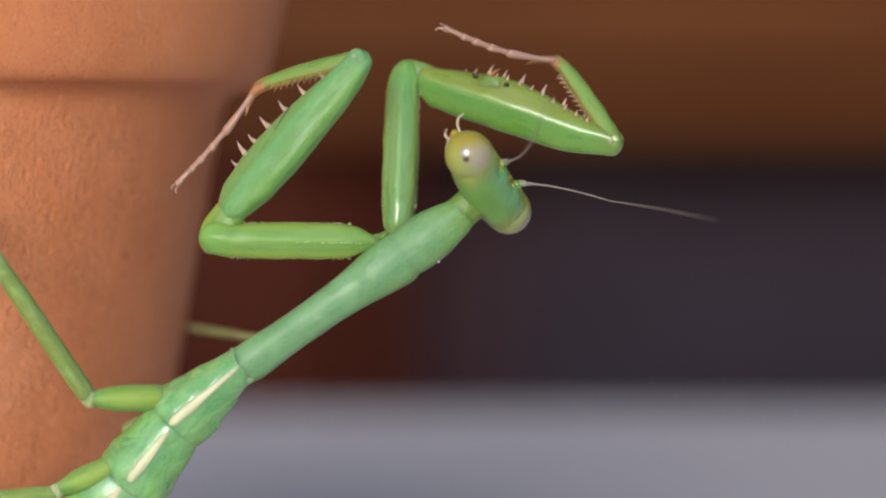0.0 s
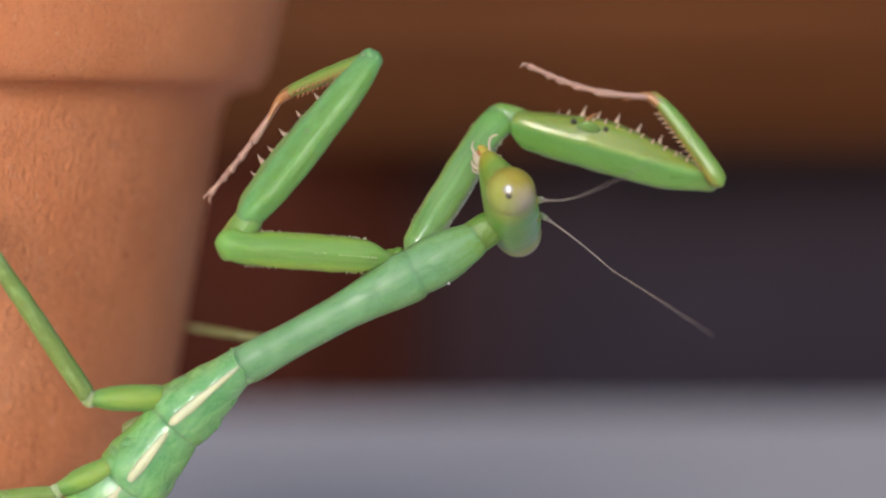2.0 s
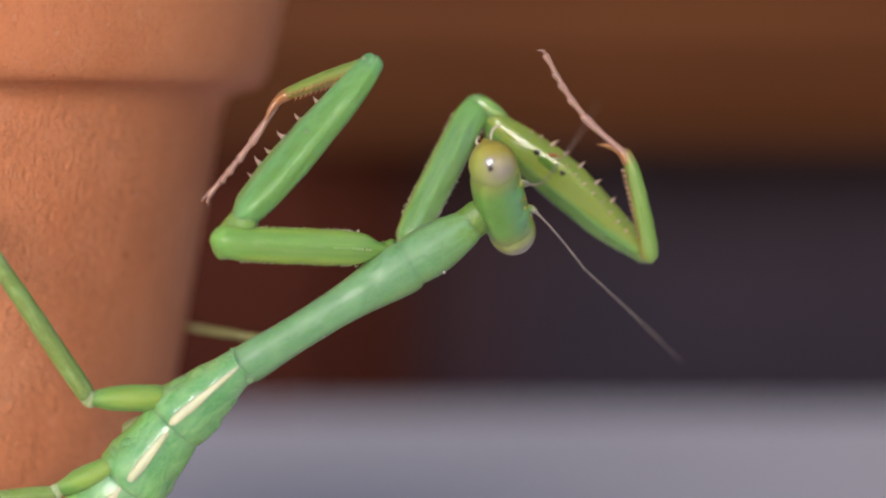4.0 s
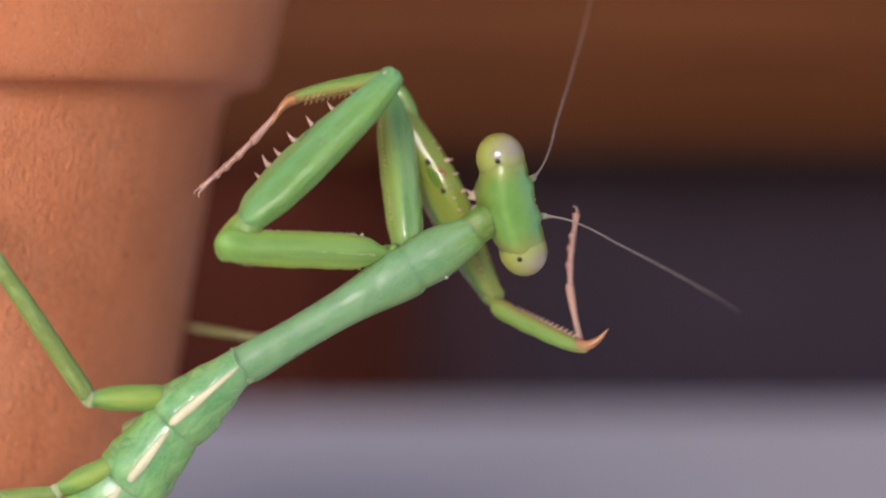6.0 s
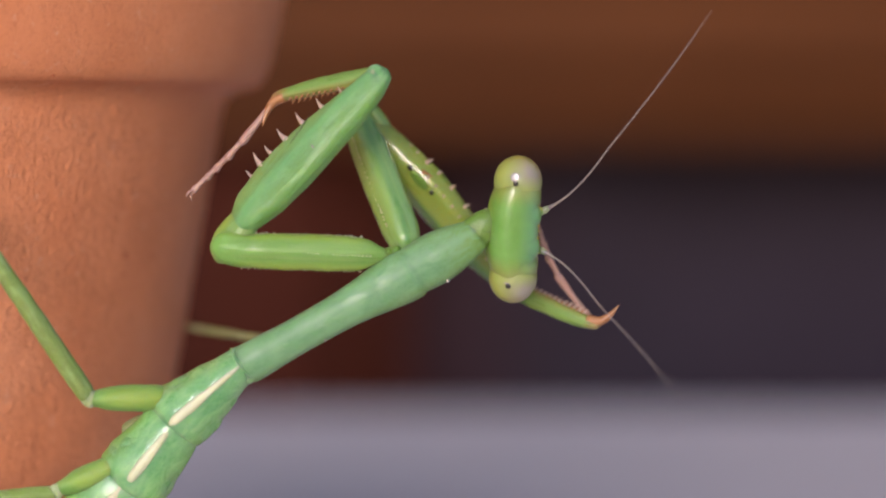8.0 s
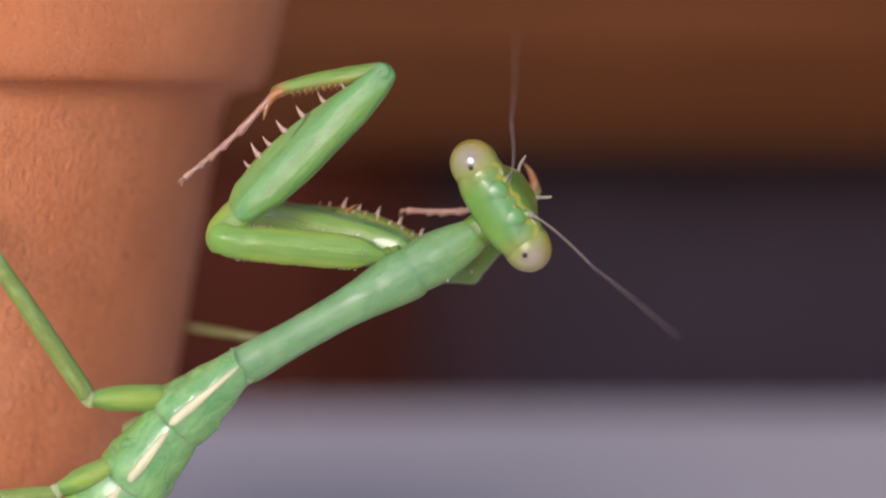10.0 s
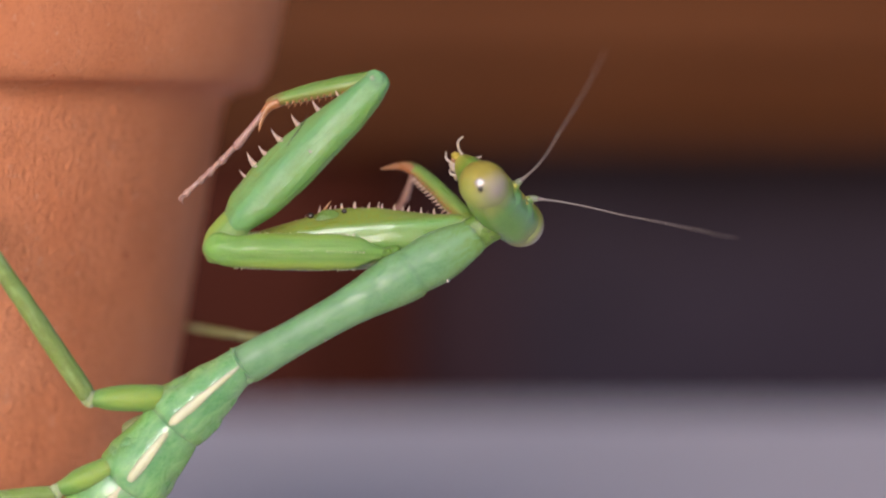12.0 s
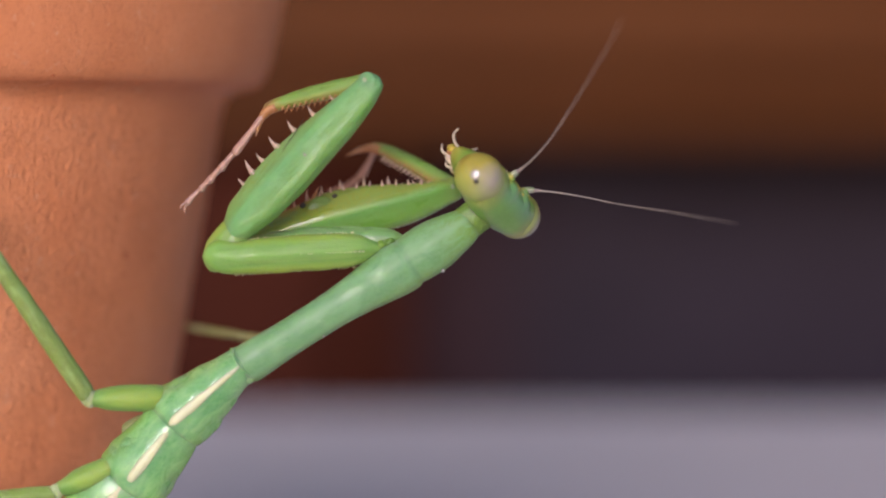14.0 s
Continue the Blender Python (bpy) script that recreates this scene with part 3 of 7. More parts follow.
    for i in range(13):
        y = random.uniform(-15, 9) * marks
        part("dark_speck", ball(((140 + 14 * i + random.uniform(-5, 5)) * k, y, np.interp(140 + 14 * i, *edge) - abs(y) * 0.42 + 0.5), (random.uniform(2.2, 4.2), 1.8, 1.7), u=8, v=6), M_SPOT, ob)
    if marks < 0:
        part("stray_hair", tube([(214, -23.0, 33), (236, -23.5, 35), (262, -21.0, 40), (282, -17.5, 47)], [0.5, 0.8, 0.8, 0.3], 6), M_SPOT, ob, "fine dark hair")
        part("crumb", ball((236, -24.6, -8), (1.8, 1.4, 4.5), u=10, v=8), M_GLEAM, ob, "tiny white crumb")
    moving[side + "_femur"] = ob


def build_tibia(side, length):
    ob = part("fore_tibia", limb([(-16, 0, 3, 3, 3), (-8, 0, 13, 14, 11), (10, 0, 17, 19, 15), (40, -2, 15, 19, 14), (110, -2, 13.5, 18, 12.5), (165, -1, 12, 14, 11),
                                  (length - 6, 0, 11, 11, 9), (length + 8, 1, 7, 7, 6), (length + 12, 1, 2, 2, 2)], 26, 18), M_TIBIA, mantis)
    for i in range(9):
        part("dark_speck", ball((46 + i * 13.5, 9, 5 + 0.01 * i), (2.6, 5.5, 1.8), u=8, v=6), M_CLAW, ob)
    for i in range(13):
        x = 32 + i * (length - 50) / 13
        for y in (-6, 6):
            set_spine("short" if y > 0 and side == "right" else "tooth", ob, x, y, 11, 20, -14 if y > 0 else 14, 0.7 + 0.025 * i, "tooth")
    pts = [(length - 14, 0, 3), (length + 5, 0, 8), (length + 20, 0, 24), (length + 30, 0, 52)]
    part("tibial_claw", tube(pts, [10, 9, 6, 0.5], 10), M_CLAW, ob, "curved reddish-brown claw")
    moving[side + "_tibia"] = ob


def build_tarsus(side, length, sag):
    pts, rad, x = [], [], 0.0
    for n, frac in enumerate((0.46, 0.16, 0.13, 0.09, 0.16)):
        seg = frac * length
        r = (6.4, 6.0, 6.0, 5.8, 5.2)[n]
        for s, f in ((0.0, 0.75), (0.12, 0.9), (0.5, 0.85), (0.9, 1.25), (0.985, 1.05)):
            pts.append((x + seg * s, 0, -sag * math.sin(3.1 * (x + seg * s) / length) - (1.2 if s > 0.8 else 0)))
            rad.append(r * f)
        x += seg
    ob = part("fore_tarsus", tube(pts, rad, 9, steps=2), M_TARSUS, mantis)
    for y in (-1, 1):
        part("tarsal_claw", tube([(length - 4, 2 * y, -2), (length + 8, 6 * y, -1), (length + 14, 9 * y, -8)], [2.6, 2.0, 0.5], 7), M_TARSUS, ob)
    moving[side + "_tarsus"] = ob


for side, lengths, marks in (("left", (290, 404, 198, 228), -1), ("right", (305, 410, 188, 240), 1)):
    build_coxa(side, lengths[0])
    build_femur(side, lengths[1], marks)
    build_tibia(side, lengths[2])
    build_tarsus(side, lengths[3], 8 if side == "left" else 17)


def build_prothorax():
    st = [(-10, 0, 10, 12, 12), (-4, 0, 24, 26, 29), (8, 0, 28, 30, 35.5), (30, 0, 27, 30, 35), (100, 0, 25, 28, 32), (190, 0, 26, 30, 33), (240, 0, 28, 34, 37), (290, 0, 31, 40, 44),
          (322, 0, 34, 43, 47.5), (336, 0, 34.5, 43, 47.5), (342, 0, 31, 43, 46), (347, 0, 26.5, 42, 42.5), (352, 0, 30, 42, 44), (358, 0, 32.5, 42, 45), (385, 0, 32, 40, 46), (405, 0, 30.5, 38, 44.5), (425, 0, 28, 34, 41), (448, 0, 26, 30, 36), (464, -1, 24, 27, 32), (474, -2, 20, 23, 27), (481, -3, 12, 14, 17), (485, -3, 3, 3, 3)]
    ob = part("prothorax", limb(st, 76, 44, 0.8, uneven=0.6, flat=1.0), M_PRONOTUM, mantis, "mint-green shield narrowing to a yellow-green neck")
    moving["prothorax"] = ob
    # the soft neck, ringed with fine warts
    neck = part("neck", limb([(446, -4, 8, 8, 8), (454, -4, 21, 20, 26), (470, -4, 24, 22, 31), (488, -4, 22, 20, 30), (500, -5, 23, 20, 30), (516, -5, 20, 18, 26), (532, -5, 15, 14, 19), (542, -5, 7, 7, 9), (545, -5, 2, 2, 2)], 36, 34, 1.0, uneven=4.0, seed=5), M_NECK, ob, "yellow-green wrinkled neck")
    neck.location.y = 4 * UNIT
    for i in range(26):
        x, v = random.uniform(466, 524), random.uniform(0.1, 3.0)
        part("wart", ball((x, 4 + 28.5 * math.cos(v), -5 + 21.5 * math.sin(v)), (2.2, 2.2, 2.0), u=8, v=6), M_NECK, ob)
    for x, y, z, r in ((318, 50, 2, 12), (302, 57, 2, 9), (333, 47, 6, 10), (290, 60, -2, 7)):
        part("hip_fold", ball((x, y, z), (r * 1.2, r * 0.8, r), u=14, v=10), M_NECK, ob)
    half = [(r[0], r[4]) for r in st]
    bm = bmesh.new()
    for i in range(70):
        x = 14 + i * 6.1
        y = np.interp(x, [h[0] for h in half], [h[1] for h in half])
        for s in (-1, 1):
            tube([(x, s * (y - 1), 1), (x + 1.5, s * (y + random.uniform(0.2, 1.8)), 2)], [1.4, 0.4], 5, bm=bm, steps=1)
    part("edge_teeth", bm, M_PRONOTUM, ob, "fine pale teeth along both edges")
    for s in (-1, 1):
        rows = [(x, s * (y - 1.5), 2) for x, _, _, _, y in st[2:-4]]
        part("margin", tube(rows, [0.8] + [1.9] * (len(rows) - 2) + [0.8], 8), M_COXA, ob, "thin pale edge of the shield")
    part("crumb", ball((388, -45.5, 12), (3.2, 3.6, 3.2), u=10, v=8), M_GLEAM, ob, "tiny white crumb")
    part("crumb", ball((148, -31, 12), (2.0, 2.2, 2.0), u=10, v=8), M_GLEAM, ob, "tiny white crumb")


build_prothorax()


def build_head():
    bm = bmesh.new()
    rings = []
    rows = [(-40, 20, 6, 8), (-38, 66, 17, 22), (-31, 88, 28, 36), (-17, 96, 37, 44), (0, 98, 43, 48), (22, 92, 46, 46), (45, 74, 45, 38), (70, 60, 43, 27), (95, 48, 39, 16), (114, 37, 34, 6), (126, 25, 29, -3), (132, 8, 22, -12)]
    for down, hx, front, back in spline(rows, 30):
        ring = []
        for k in range(40):
            a = 2 * math.pi * k / 40
            c, s = math.cos(a), math.sin(a)
            x = hx * math.copysign(abs(c) ** 0.72, c)
            mid, r = (front - back) / 2, (front + back) / 2
            ring.append(bm.verts.new((x * UNIT, (mid + max(r, 0.5) * math.copysign(abs(s) ** 0.78, s)) * UNIT, -down * UNIT)))
        rings.append(ring)
    bridge(bm, rings)
    head = part("head", bm, M_HEAD, mantis, "triangular green head with a yellow brow")
    moving["head"] = head
    for side in (-1, 1):
        part("eye", ball((86 * side, 3, -6), (46, 42.5, 44.5), u=40, v=28), M_EYE, head, "pearly bulging eye tinged yellow")
        part("eye_collar", ball((62 * side, 3, -6), (54, 42.3, 44.3), u=36, v=24), M_HEAD, head)
        part("antenna_socket", ball((34 * side, 41, 9), (9, 7, 9), u=14, v=10), M_HEAD, head)
        part("crown_lobe", ball((27 * side, 7, 17), (33, 33, 22.5), u=28, v=18), M_HEAD, head)
        part("palp", tube([(20 * side, 24, -116), (31 * side, 28, -130), (39 * side, 38, -138), (44 * side, 50, -134)], [3.0, 2.4, 2.4, 1.5], 8), M_PALP, head, "cream jointed palp")
        part("palp", tube([(10 * side, 6, -124), (16 * side, 2, -146), (14 * side, 12, -160)], [3.0, 2.4, 1.4], 8), M_PALP, head, "cream jointed palp")
        part("mandible", ball((11 * side, 17, -131), (10.5, 10, 18), u=14, v=10), M_MOUTH, head, "yellow mandible")
        part("maxilla", ball((13 * side, 0, -121), (8, 8, 17), u=14, v=10), M_PALP, head, "cream maxilla behind the mandible")
        part("mouth_mark", ball((15 * side, 8, -134), (6.5, 3, 7), u=10, v=8), M_CLAW, head, "dark brown mandible tip")
        part("palp", tube([(9 * side, -8, -110), (12 * side, -13, -122), (10 * side, -9, -131)], [3.0, 2.4, 1.5], 8), M_PALP, head, "cream jointed palp")
        part("brow", ball((54 * side, 38, 6), (13, 6, 5), u=14, v=10), M_STRIPE, head, "pale yellow brow bump")
    for x, z in ((-11, 24), (11, 24), (0, 14)):
        part("ocellus", ball((x, 45 - z * 0.52, z), (3.4, 3.4, 3.4), u=12, v=8), M_MOUTH, head)
    part("face_plate", ball((0, 38, -22), (32, 8, 24)), M_HEAD, head)
    for name, side in (("upper", -1), ("lower", 1)):
        pts = [(0, 0, 0), (10, 0, 2.5), (22, 0, 5.5), (28, 0, 6.8), (60, 0, 11), (110, 0, 9), (165, 0, 0)]
        feeler = tube(pts, [3.4, 3.6, 2.9, 1.9, 1.5, 1.3, 1.2], 8)
        thread = len(feeler.faces)
        tube([(-4, 0, -1), (4, 0, 1), (10, 0, 2.5), (14, 0, 3.5)], [5, 6, 5.4, 3.6], 10, bm=feeler)
        feeler.faces.ensure_lookup_table()
        for f in feeler.faces[thread:]:
            f.material_index = 1
        base = part("antenna_base", feeler, M_ANTENNA, head, "thread-like brown antenna with a pale green first joint")
        base.data.materials.append(M_JOINT)
        base2 = part("antenna_tip", tube([(-1, 0, 0), (70, 0, 2.5), (150, 0, 4), (230, 0, 3), (300, 0, 0)], [1.2, 1.05, 0.85, 0.65, 0.3], 8), M_ANTENNA, head, "thread-like brown antenna")
        moving[name + "_antenna_base"], moving[name + "_antenna_tip"] = base, base2
        pupil = part("pupil", ball((0, 0, 0), (5, 5, 2), u=14, v=10), M_SPOT, head, "black false pupil")
        # the bright reflection on the eye, painted as a thin white disc
        gleam = part("eye_highlight", ball((0, 0, 0), (8.5, 8.5, 1.2), u=22, v=12), M_GLEAM, head, "white highlight on the eye, set as a pale disc")
        moving[name + "_pupil"], moving[name + "_glow"] = pupil, gleam


build_head()


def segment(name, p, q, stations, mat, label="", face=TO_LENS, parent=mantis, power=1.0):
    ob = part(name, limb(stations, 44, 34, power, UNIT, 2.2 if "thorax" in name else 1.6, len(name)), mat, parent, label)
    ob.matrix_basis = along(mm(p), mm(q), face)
    return ob


def fold(parent, x, half_y, top, lean=0.0, r=2.6, mat=None):
    """A soft fold of skin that runs across the back at x, bent forward by lean at the sides."""
    pts = [(x - lean * abs(math.cos(v)) ** 2, half_y * math.cos(v), top * math.sin(v)) for v in (math.pi * k / 12 for k in range(13))]
    part("skin_fold", tube(pts, [r * 0.5] + [r] * 11 + [r * 0.5], 8, steps=2), mat or M_JOINT, parent)


def build_trunk():
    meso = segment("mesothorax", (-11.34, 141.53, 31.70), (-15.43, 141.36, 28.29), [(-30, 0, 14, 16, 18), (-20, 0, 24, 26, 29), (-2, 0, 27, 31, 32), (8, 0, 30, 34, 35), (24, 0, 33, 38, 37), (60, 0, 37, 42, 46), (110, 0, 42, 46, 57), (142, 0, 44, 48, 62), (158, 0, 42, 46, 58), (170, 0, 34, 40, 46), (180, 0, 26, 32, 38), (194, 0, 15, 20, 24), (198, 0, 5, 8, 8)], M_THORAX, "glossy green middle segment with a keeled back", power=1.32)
    part("dorsal_stripe", limb([(2, 28, 1.5, 2, 2), (30, 33.5, 2.4, 4, 4.5), (80, 38.6, 3.0, 5, 7), (125, 42.6, 3.2, 5, 9), (150, 43, 2.6, 5, 8), (163, 39, 1.5, 4, 3)], 28, 14), M_STRIPE, meso, "cream stripe down the back")
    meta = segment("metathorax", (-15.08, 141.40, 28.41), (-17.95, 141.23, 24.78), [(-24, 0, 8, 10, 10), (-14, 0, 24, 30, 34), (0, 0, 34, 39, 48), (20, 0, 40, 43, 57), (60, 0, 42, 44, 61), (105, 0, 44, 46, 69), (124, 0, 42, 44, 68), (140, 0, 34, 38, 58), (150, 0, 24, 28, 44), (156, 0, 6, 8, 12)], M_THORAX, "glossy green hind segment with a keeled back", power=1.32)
    part("dorsal_stripe", limb([(2, 33, 1.5, 3, 2), (34, 40, 2.6, 5, 6), (80, 43, 3.2, 5, 9), (116, 43.4, 2.6, 4, 8), (134, 36, 1, 3, 3)], 28, 14), M_STRIPE, meta, "cream stripe down the back")
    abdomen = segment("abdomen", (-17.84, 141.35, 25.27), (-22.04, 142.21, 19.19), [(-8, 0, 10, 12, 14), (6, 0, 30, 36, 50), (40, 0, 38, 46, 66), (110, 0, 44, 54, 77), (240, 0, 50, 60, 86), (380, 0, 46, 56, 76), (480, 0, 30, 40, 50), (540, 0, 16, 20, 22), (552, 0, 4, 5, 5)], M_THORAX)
    part("dorsal_stripe", limb([(8, 31, 1, 2, 3), (60, 40.8, 2.4, 4, 11), (140, 46.9, 2.4, 4, 12), (300, 51, 2, 4, 8), (420, 43, 1, 2, 3)], 28, 14), M_STRIPE, abdomen, "cream stripe down the back")
    # flank plates beside the keel, and the soft folds where the segments meet
    for seg, rows in ((meso, ((-1, 26, 156, 30, 6), (1, 30, 158, 32, 4))), (meta, ((-1, 8, 130, 37, 7), (1, 12, 132, 38, 5)))):
        for s, x0, x1, y, z in rows:
            n = x1 - x0
            plate = part("side_plate", limb([(0, 0, 2, 2, 3), (n * 0.06, 0, 8, 8, 10), (n * 0.4, 0, 15, 15, 21), (n * 0.78, 0, 18, 18, 26), (n * 0.94, 0, 13, 13, 17), (n, 0, 2, 2, 3)], 30, 26, uneven=5.0, seed=x0), M_PLATE, seg)
            plate.matrix_basis = Matrix.Translation(Vector((x0, s * (y - 7), z)) * UNIT) @ Matrix.Rotation(s * 0.13, 4, "Z") @ Matrix.Rotation(-s * 0.62, 4, "X")
    fold(meso, 4, 35, 30, 8, 1.8, M_THORAX)
    fold(meta, -4, 45, 33, -8, 2.2, M_THORAX)
    fold(abdomen, 2, 33, 29, -8, 2.6, M_THORAX)
    fold(abdomen, 92, 70.5, 43.3, -10, 2.2, M_THORAX)
    part("soft_fold", ball((5, -25, 4), (22, 9, 11), u=16, v=12), M_THORAX, meso)
    part("soft_fold", ball((4, 29, 6), (12, 8, 12), u=16, v=12), M_PLATE, meso)
    for seg, x, y in ((meso, 128, -44), (meta, 104, -46), (meso, 118, 41), (meta, 92, 48)):
        part("hip_plate", ball((x, y, 0), (40, 15, 19), u=22, v=14), M_THORAX, seg)


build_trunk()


def walking_leg(coxa, knee, femur, foot, widths, mat, face=TO_LENS):
    """coxa: two points; then the knee and the foot; widths of coxa, femur and tibia."""
    a, b = coxa
    n = (mm(b) - mm(a)).length / UNIT
    w = widths[0]
    segment("coxa", a, b, [(-6, 0, 3, 3, 3), (0, 0, w * 0.8, w * 0.8, w * 0.7), (n * 0.3, 0, w, w, w * 0.8), (n * 0.65, 0, w * 0.92, w * 0.92, w * 0.75), (n - 10, 0, w * 0.6, w * 0.6, w * 0.5), (n + 2, 0, w * 0.45, w * 0.45, w * 0.4), (n + 8, 0, 3, 3, 3)], M_COXA if mat is M_LEG else mat, face=face)
    joint = part("joint", ball((0, 0, 0), (widths[1] * 0.55, widths[1] * 0.7, widths[1] * 0.85), u=16, v=12), M_JOINT, mantis, "pale soft skin of the leg joint")
    joint.matrix_basis = along((mm(b) + mm(femur)) / 2 + TO_LENS * 6 * UNIT, b, TO_LENS)
    n = (mm(knee) - mm(femur)).length / UNIT
    w = widths[1]
    segment("femur", femur, knee, [(-8, 0, 3, 3, 3), (-3, 0, w * 0.75, w * 0.75, w * 0.6), (10, 0, w * 0.9, w * 0.9, w * 0.75), (n * 0.3, 0, w, w, w * 0.8), (n * 0.8, 0, w * 0.8, w * 0.8, w * 0.7), (n, 0, w * 0.75, w * 0.75, w * 0.7), (n + 8, 0, 3, 3, 3)], mat, face=face)
    n = (mm(foot) - mm(knee)).length / UNIT
    w = widths[2]
    segment("tibia", knee, foot, [(-6, 0, 3, 3, 3), (0, 0, w, w, w), (n * 0.5, 0, w * 0.8, w * 0.8, w * 0.8), (n * 0.9, 0, w * 0.7, w * 0.7, w * 0.7), (n, 0, 2, 2, 2)], mat, face=face)


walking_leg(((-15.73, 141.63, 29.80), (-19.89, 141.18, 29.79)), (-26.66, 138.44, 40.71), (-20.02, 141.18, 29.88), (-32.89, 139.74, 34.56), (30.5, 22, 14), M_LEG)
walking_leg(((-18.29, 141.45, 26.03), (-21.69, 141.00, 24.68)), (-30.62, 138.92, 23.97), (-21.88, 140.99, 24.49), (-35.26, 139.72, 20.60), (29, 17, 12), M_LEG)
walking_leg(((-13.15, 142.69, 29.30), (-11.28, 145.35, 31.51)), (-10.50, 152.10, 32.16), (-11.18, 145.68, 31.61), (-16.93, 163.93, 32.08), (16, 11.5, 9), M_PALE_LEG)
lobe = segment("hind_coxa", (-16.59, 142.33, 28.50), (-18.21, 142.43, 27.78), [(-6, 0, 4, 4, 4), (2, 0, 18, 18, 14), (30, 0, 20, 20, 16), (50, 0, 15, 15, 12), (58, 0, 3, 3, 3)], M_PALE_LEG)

# ---- how the mantis moves ----


def motions():
    """Every moving part of the mantis, in metres and degrees in its parent's space."""
    walk(moving['prothorax'], [
        (0, pose(-0.01124, 0.14152, 0.03161, 86.7, -34.9, 1.9)), (0.6, pose(-0.01124, 0.14152, 0.03161, 86.7, -33.9, 1.8)),
        (1, pose(-0.01124, 0.14152, 0.03161, 86.9, -28.3, 1.5)), (2, pose(-0.01124, 0.14152, 0.03161, 86.9, -28.7, 1.5)),
        (3, pose(-0.01124, 0.14152, 0.03161, 86.8, -29.8, 1.6)), (4, pose(-0.01124, 0.14152, 0.03161, 86.8, -31.8, 1.7)),
        (5, pose(-0.01124, 0.14152, 0.03161, 86.7, -32.7, 1.8)), (5.3, pose(-0.01124, 0.14152, 0.03161, 86.7, -32.7, 1.8)),
        (6, pose(-0.01124, 0.14152, 0.03161, 86.8, -30.3, 1.6)), (6.75, pose(-0.01124, 0.14152, 0.03161, 86.8, -30.3, 1.6)),
        (7.75, pose(-0.01124, 0.14152, 0.03161, 86.9, -29.3, 1.5)), (8.6, pose(-0.01124, 0.14152, 0.03161, 86.9, -29.5, 1.5)),
        (9.6, pose(-0.01124, 0.14152, 0.03161, 86.9, -29.5, 1.6)), (10.5, pose(-0.01124, 0.14152, 0.03161, 86.9, -29.4, 1.5)),
        (11.5, pose(-0.01124, 0.14152, 0.03161, 86.9, -29.2, 1.5)), (12.5, pose(-0.01124, 0.14152, 0.03161, 86.8, -30.3, 1.6)),
        (13, pose(-0.01124, 0.14152, 0.03161, 86.8, -32.1, 1.7)), (14, pose(-0.01124, 0.14152, 0.03161, 86.8, -32.3, 1.7)),
    ])
    walk(moving['left_coxa'], [
        (0, pose(-0.00351, 0.14186, 0.03863, -4.2, -0.8, -174.9)), (0.5, pose(-0.00347, 0.14186, 0.03857, -9.4, -2.6, -167.5)),
        (0.7, pose(-0.00326, 0.14184, 0.03833, -8.7, -4.2, -166.0)), (1, pose(-0.00276, 0.14181, 0.03769, -5.8, -6.1, -164.8)),
        (1.6, pose(-0.00271, 0.14181, 0.03762, -3.3, -5.3, -165.3)), (2.25, pose(-0.00282, 0.14182, 0.03778, -2.0, -4.5, -164.7)),
        (3, pose(-0.00292, 0.14182, 0.03791, 0.3, -4.2, -161.9)), (3.2, pose(-0.00299, 0.14183, 0.03801, 2.9, -4.0, -162.4)),
        (3.8, pose(-0.00311, 0.14183, 0.03815, 1.0, -3.2, -162.2)), (4.8, pose(-0.00323, 0.14184, 0.03830, -5.9, -2.0, -161.2)),
        (5.3, pose(-0.00325, 0.14184, 0.03832, -7.5, -1.7, -161.0)), (5.5, pose(-0.00309, 0.14183, 0.03813, -4.5, -2.1, -162.0)),
        (6, pose(-0.00297, 0.14183, 0.03798, -6.7, -3.1, -160.4)), (6.5, pose(-0.00303, 0.14183, 0.03806, -4.9, -3.3, -163.0)),
        (7, pose(-0.00289, 0.14182, 0.03788, -6.0, -3.3, -162.5)), (7.25, pose(-0.00286, 0.14182, 0.03783, -4.9, -3.3, -164.2)),
        (7.5, pose(-0.00284, 0.14182, 0.03781, -3.1, -3.3, -167.4)), (7.75, pose(-0.00286, 0.14182, 0.03783, -3.3, -2.9, -172.0)),
        (8, pose(-0.00288, 0.14182, 0.03786, -4.0, -2.2, -175.2)), (8.2, pose(-0.00288, 0.14182, 0.03786, -2.2, -1.6, -175.1)),
        (9.2, pose(-0.00302, 0.14182, 0.03786, -2.1, -3.5, -175.1)), (10.2, pose(-0.00315, 0.14182, 0.03786, -2.1, -5.6, -175.2)),
        (10.3, pose(-0.00317, 0.14182, 0.03786, -2.0, -5.7, -175.2)), (10.5, pose(-0.00318, 0.14182, 0.03785, 2.4, -5.3, -175.1)),
        (11, pose(-0.00319, 0.14182, 0.03781, 5.3, -4.7, -175.1)), (11.6, pose(-0.00322, 0.14182, 0.03785, 4.6, -4.0, -175.0)),
        (11.9, pose(-0.00328, 0.14183, 0.03797, 3.4, -1.8, -175.0)), (12.1, pose(-0.00327, 0.14183, 0.03800, 1.6, -0.6, -174.9)),
        (12.3, pose(-0.00320, 0.14183, 0.03799, -2.1, 0.4, -174.9)), (12.5, pose(-0.00313, 0.14183, 0.03798, -4.4, 1.4, -174.9)),
        (13, pose(-0.00327, 0.14184, 0.03823, -4.4, 4.6, -174.7)), (13.5, pose(-0.00324, 0.14184, 0.03820, -4.3, 4.0, -174.8)),
        (14, pose(-0.00330, 0.14184, 0.03827, -4.4, 3.3, -174.8)),
    ])
